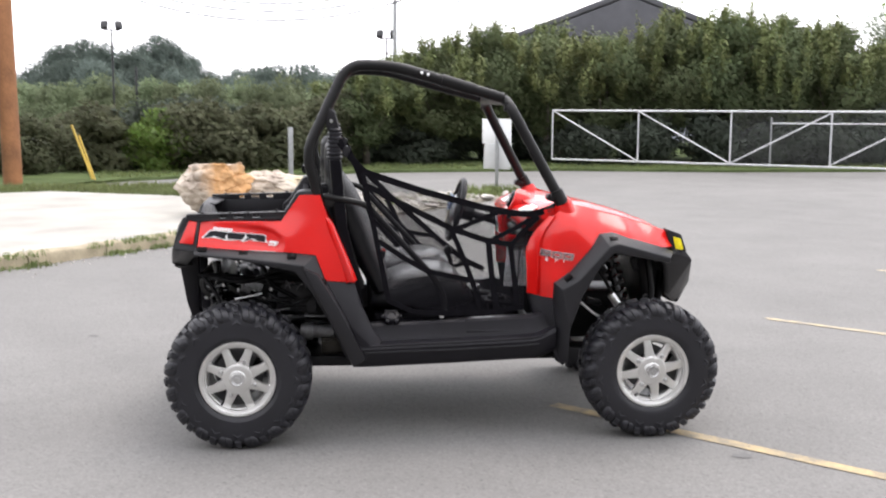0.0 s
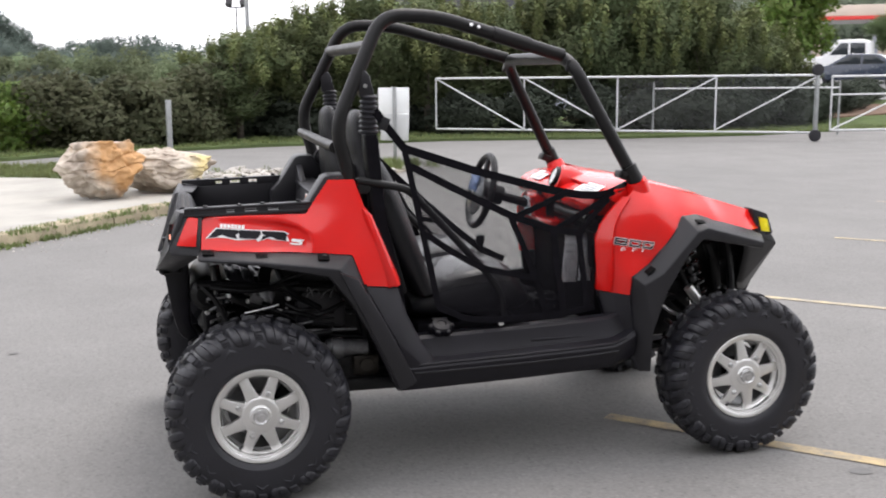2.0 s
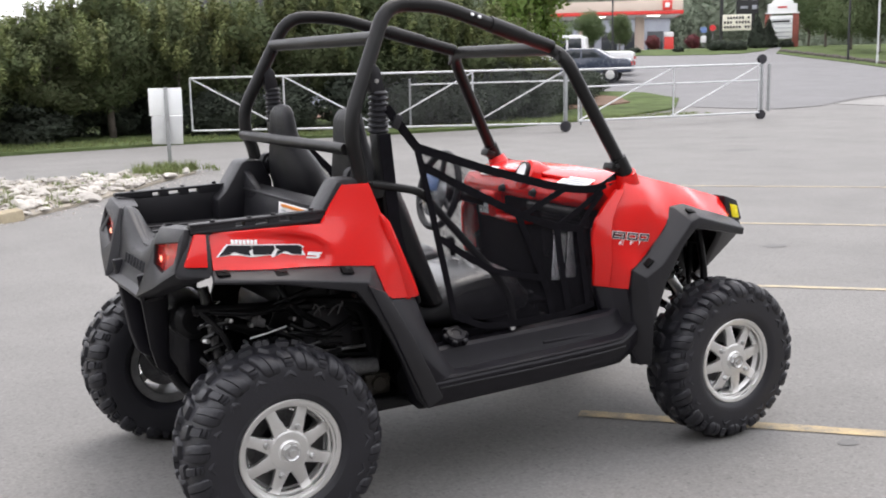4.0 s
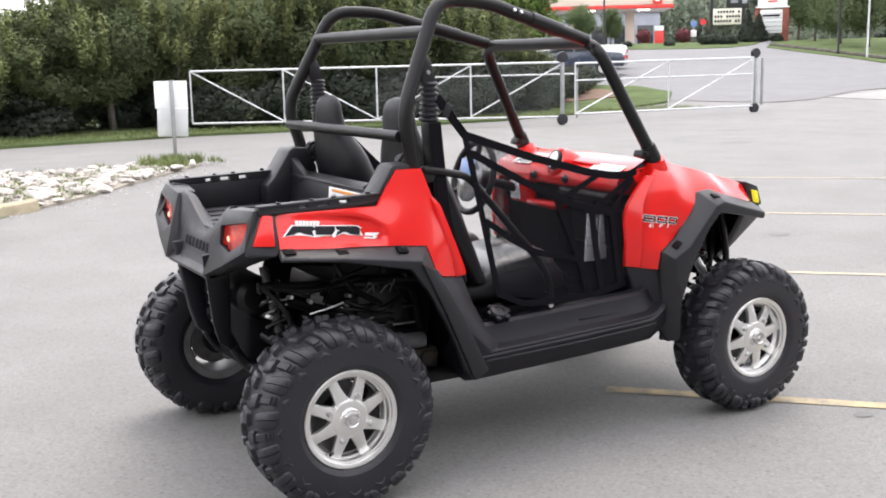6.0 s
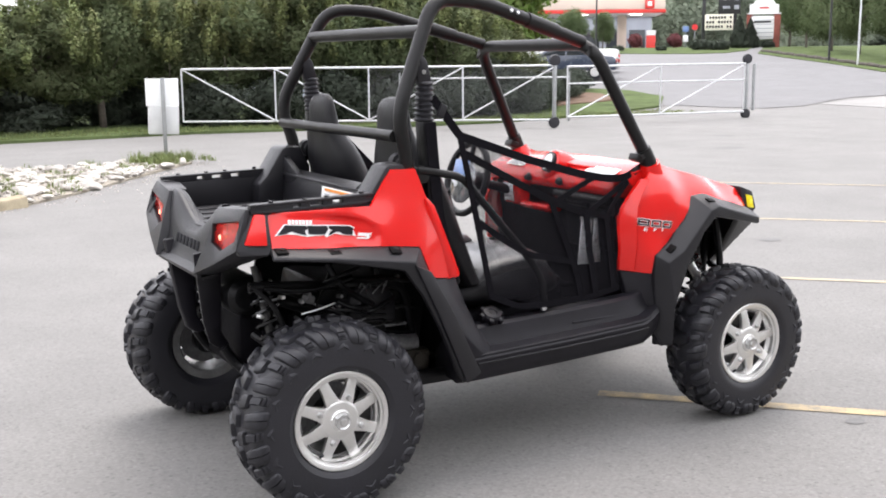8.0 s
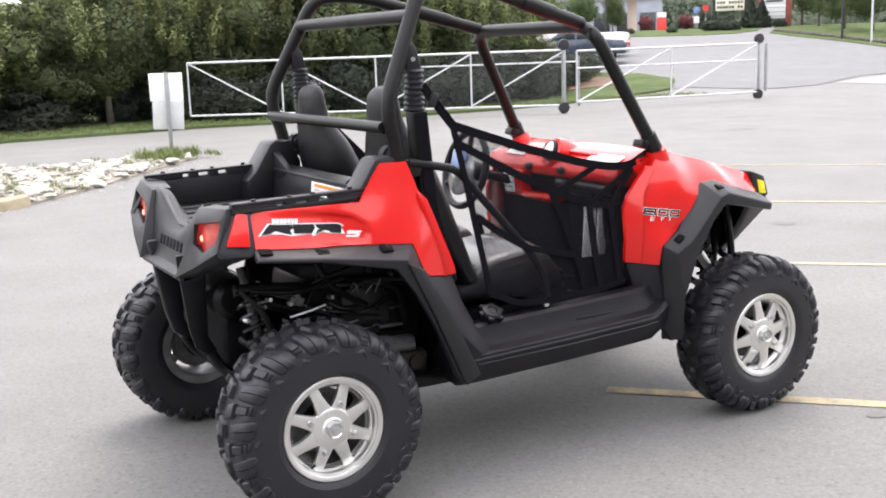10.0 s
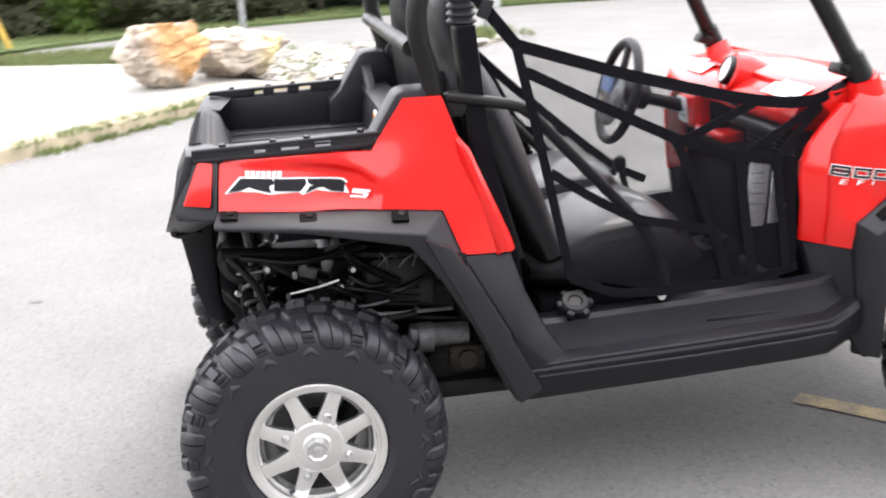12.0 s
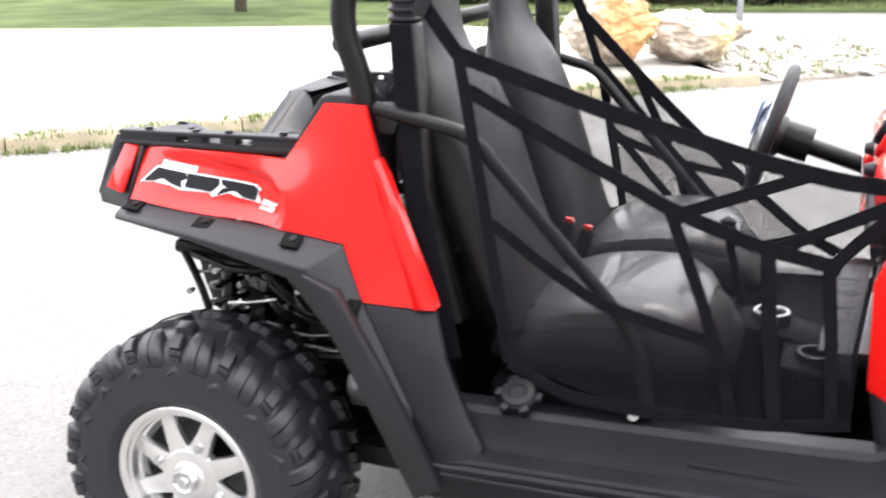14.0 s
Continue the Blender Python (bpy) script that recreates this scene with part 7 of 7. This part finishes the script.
# parked cars
def car(name, label, paint, m, pickup=False):
    c = thing(name, label, "car")
    L, W = (5.4, 1.9) if pickup else (4.6, 1.75)
    h = L / 2
    if pickup:
        prof = [(-h, .45), (-h, 1.0), (-h + .1, 1.08), (-.55, 1.1), (-.5, 1.78), (-.2, 1.86), (.75, 1.84), (1.35, 1.16), (h - .15, 1.02), (h, .9), (h, .45)]
    else:
        prof = [(-h, .4), (-h, .85), (-h + .15, .98), (-1.45, 1.02), (-.8, 1.42), (.3, 1.44), (1.1, .98), (h - .2, .85), (h, .7), (h, .38)]
    part("body", prism(prof, "y", -W / 2, W / 2, .08, None, 3), paint, c)
    if pickup:
        win = [[(-.38, 1.2), (-.34, 1.7), (.25, 1.7), (.25, 1.2)], [(.33, 1.2), (.33, 1.7), (.66, 1.7), (1.1, 1.2)]]
    else:
        win = [[(-1.1, 1.04), (-.72, 1.35), (-.25, 1.36), (-.25, 1.02)], [(-.18, 1.02), (-.18, 1.36), (.28, 1.36), (.85, 1.0)]]
    for s in (-1, 1):
        for wn_ in win:
            part("window", prism(wn_, "y", s * (W / 2 - .03), s * (W / 2 + .006), .01), GLASS, c)
        for x in (-h * .62, h * .62):
            R = .37 if pickup else .32
            wl_ = part("wheel", lathe([(0, -.1), (R * .6, -.1), (R, -.08), (R, .08), (R * .6, .1), (0, .1)], 24, None, pose(x, s * (W / 2 - .08), R)), RUBBER, c)
            part("hubcap", lathe([(0, .0), (R * .6, .0), (R * .55, .02), (0, .03)], 20, None, pose(x, s * (W / 2 + .02), R) @ Matrix.Diagonal((1, s, 1, 1))), ALLOY, wl_)
        part("tail_light", box((.06, .3, .16), (-h - .0, s * (W / 2 - .25), .78), (0, 0, 0), .02), LENS_RED, c)
        part("headlight", box((.12, .34, .15), (h - .03, s * (W / 2 - .25), .68), (0, 0, 0), .03), WHITE, c)
    part("windscreen", box((.03, W - .3, .55), ((1.02 if pickup else .68), 0, 1.48 if pickup else 1.2), (0, -45 if pickup else -58, 0), .01), GLASS, c)
    part("bumper", box((.15, W - .06, .2), (h - .02, 0, .5), (0, 0, 0), .05), paint, c)
    return placed(c, m)


car("sedan", "dark blue sedan parked beyond the gate", CAR_DARK, facing(36.6, 47) @ pose(0, 0, 0, 0, 0, 172))
car("pickup_truck", "white pickup truck parked beyond the gate", CAR_WHITE, facing(36.4, 51) @ pose(0, 0, 0, 0, 0, 175), True)

# shrubs and trees by the entrance
CONE = leaf_mesh("foliage", *leaf_cloud(5000, [(0, 0, .4 + .28 * k, .62 - .1 * k, .62 - .1 * k, .4) for k in range(6)], .11, 300, .4), LEAF_DARK)
MOUND = leaf_mesh("foliage", *leaf_cloud(2500, [(0, 0, .45, .9, .8, .5), (.5, .1, .4, .6, .6, .45), (-.5, 0, .4, .6, .6, .42)], .1, 301, .4), LEAF_DARK)
REDM = leaf_mesh("foliage", *leaf_cloud(1800, [(0, 0, .75, .6, .6, .5), (.2, 0, .5, .5, .5, .4)], .1, 302, .4), LEAF_RED)
for az, d, s, me, label in ((45.45, 75, 1.0, CONE, "dark conical evergreen by the sign"), (46.0, 76, .9, CONE, "dark conical evergreen by the sign"), (43.6, 72, .75, MOUND, "low dark shrub under the letter board"), (44.5, 71.5, .7, MOUND, "low dark shrub under the letter board"),
                            (46.9, 76, .5, MOUND, "low dark shrub by the brick pier"), (42.25, 84, .85, REDM, "crimson shrub on the verge"), (40.25, 84, .85, REDM, "crimson shrub on the verge"), (39.4, 71, .42, MOUND, "clipped low hedge on the verge"), (41.6, 71, .38, MOUND, "clipped low hedge on the verge")):
    plant("shrub", label, "shrub", "entrance shrubs", bearing(az, d), 0, (s, s, s), (("foliage", me),))
for x, y, w, h in ((21.0, 27.6, 1.0, .42), (22.0, 27.2, .9, .4), (22.8, 28.4, 1.0, .45), (20.2, 25.6, .9, .45), (19.2, 24.4, .9, .5)):
    plant("shrub", "olive shrub on the mulched island", "shrub", "island shrubs", (x, y, lie(x, y) + .08), 40 * w, (w, w, h), LOW[int(x) % 3])
STREET = []
for k in range(2):
    V, F, N = leaf_cloud(12000, crown_blobs(330 + k, 2.7, 1.5, 4.7, 14), .1, 330 + k, .5)
    STREET.append((("trunk", to_mesh("trunk", trunk_mesh(3.8, .1, 330 + k, 1.2), BARK)), ("crown", leaf_mesh("crown", V, F, N, LEAF_STREET))))
for k, (az, d, s) in enumerate(((47.9, 82, .9), (48.7, 74, .8), (49.9, 68, .78), (51.2, 64, .8), (52.8, 60, .8), (54.6, 58, .85), (37.0, 76, .55), (38.6, 78, .5))):
    plant("street_tree", "small leafy ornamental tree along the driveway", "tree", "driveway trees", bearing(az, d), 70 * k, (s, s, s), STREET[k % 2])
logs = thing("landscape_timbers", "row of dark landscaping timbers along the bank", "edging")
pts = [bearing(a, d) for a, d in ((46.6, 68), (47.6, 64.5), (48.8, 61), (50.2, 57.5), (52.2, 53), (54.5, 49))]
for p, q in zip(pts, pts[1:]):
    p, q = Vector(p), Vector(q)
    for k in range(4):
        a, c = p + (q - p) * k / 4, p + (q - p) * (k + .93) / 4
        part("timber", tube([a + Vector((0, 0, .07 + .05 * (k % 2))), c + Vector((0, 0, .09))], .1, 0, 8), TIMBER, logs)


def lamp_pole(name, az, d, el, label, material, r=.09, heads=True):
    p = thing(name, label, "lamp post" if heads else "pole")
    x, y, g = bearing(az, d)
    h = up(el, d) - g
    part("mast", tube([(0, 0, 0), (0, 0, h)], r, 0, 12, None, None, r * .7), material, p)
    if heads:
        part("arm", rod((-.5, 0, h - .05), (.5, 0, h - .05), .04), material, p)
        for s in (-1, 1):
            part("floodlight", box((.42, .3, .5), (s * .45, -.1, h + .25), (-30, 0, s * 15), .05), SIGN_BLACK, p)
    placed(p, pose(x, y, g, 0, 0, -az))


lamp_pole("light_pole", 51.15, 55, 6.5, "slim grey lamp post on the bank", GALV, .05, False)
lamp_pole("light_pole", 49.8, 58, 6.0, "thin dark lamp post by the trees", SIGN_BLACK, .06, False)
lamp_pole("light_pole", 38.25, 70, 6.0, "thin dark lamp post by the verge", SIGN_BLACK, .06, False)
lamp_pole("flood_pole", -10.0, 72, 3.6, "tall dark pole with twin floodlights", SIGN_BLACK, .075)
lamp_pole("flood_pole", -8.9, 75, 1.7, "short dark pole among the trees", SIGN_BLACK, .1, False)
lamp_pole("flood_pole", 4.3, 72, 3.35, "tall dark pole with twin floodlights", SIGN_BLACK, .075)
lamp_pole("utility_pole", 5.0, 62, 7.5, "grey wooden utility pole behind the hedge", POST, .14, False)
cab = thing("overhead_wires", "sagging overhead wires against the white sky", "cable")
for k, (dz, sag) in enumerate(((0, .75), (.32, .7), (.6, .66), (.85, .6))):
    a, c = Vector((-9, 36, 6.0 + dz * .8)), Vector((4.6, 38, 6.1 + dz * .8))
    pts = [a + (c - a) * i / 16 - Vector((0, 0, sag * 4 * (i / 16) * (1 - i / 16) * 1.9)) for i in range(17)]
    part("wire", tube(pts, .026, 0, 5), SIGN_BLACK, cab)
for k in range(3):
    part("wire", tube([(4.2 + .1 * k, 57, 8.6 + .3 * k), (5.6 + .15 * k, 36, 5.2 + .3 * k)], .024, 0, 5), SIGN_BLACK, cab)

# house behind the hedge
hs = thing("house", "grey house with a dark shingle roof behind the hedge", "house")
part("wall", box((9.2, 7, 4.2), (0, 0, 1.1), (0, 0, 0), .03), SIDING, hs)
b = prism([(-6.6, 3.1), (0, 5.65), (6.6, 3.1), (6.6, 2.9), (0, 5.4), (-6.6, 2.9)], "y", -4.0, 4.0, .02)
part("roof", b, ROOF, hs, "dark shingle gable roof")
part("gable", prism([(-5.6, 3.2), (5.6, 3.2), (0, 5.35)], "y", -3.98, -3.3, .01), ROOF, hs)
for x in (-2.5, 2.5):
    wn_ = part("window", box((1.2, .08, 1.3), (x, -3.52, 1.6), (0, 0, 0), .02), GLASS, hs)
    part("window_frame", box((1.4, .05, 1.5), (x, -3.5, 1.6), (0, 0, 0), .02), WHITE, wn_)
placed(hs, pose(13.0, 42, 0.5, 0, 0, -8))
wing = thing("house_wing", "long low building with a dark roof behind the hedge", "house")
part("wall", box((7.5, 6, 4.4), (0, 0, 1.2), (0, 0, 0), .03), SIDING, wing)
part("roof", prism([(-3.6, 3.3), (0, 4.5), (3.6, 3.3), (3.6, 3.15), (0, 4.3), (-3.6, 3.15)], "x", -4.0, 4.0, .02), ROOF, wing)
placed(wing, pose(18.5, 42, 0.35, 0, 0, -16))

# things at the lawn's far side
V, F, N = leaf_cloud(9000, crown_blobs(400, 2.4, 1.7, 5.5, 14), .12, 400, .5)
plant("lawn_tree", "young tree on the lawn behind the pad", "tree", "", (-8.9, 14.2, .05), 0, (1, 1, 1), (("trunk", to_mesh("trunk", trunk_mesh(3.8, .11, 401, 1.4), BARK)), ("crown", leaf_mesh("crown", V, F, N, LEAF))))
tr = thing("box_trailer", "white box trailer parked on the lawn", "trailer")
part("box", box((2.4, 1.4, 1.5), (0, 0, 1.15), (0, 0, 0), .05), CAR_WHITE, tr)
for s in (-1, 1):
    part("wheel", lathe([(0, -.08), (.2, -.08), (.3, -.06), (.3, .06), (.2, .08), (0, .08)], 20, None, pose(0, s * .72, .3)), RUBBER, tr)
placed(tr, pose(-8.6, 19.2, .06, 0, 0, 22))
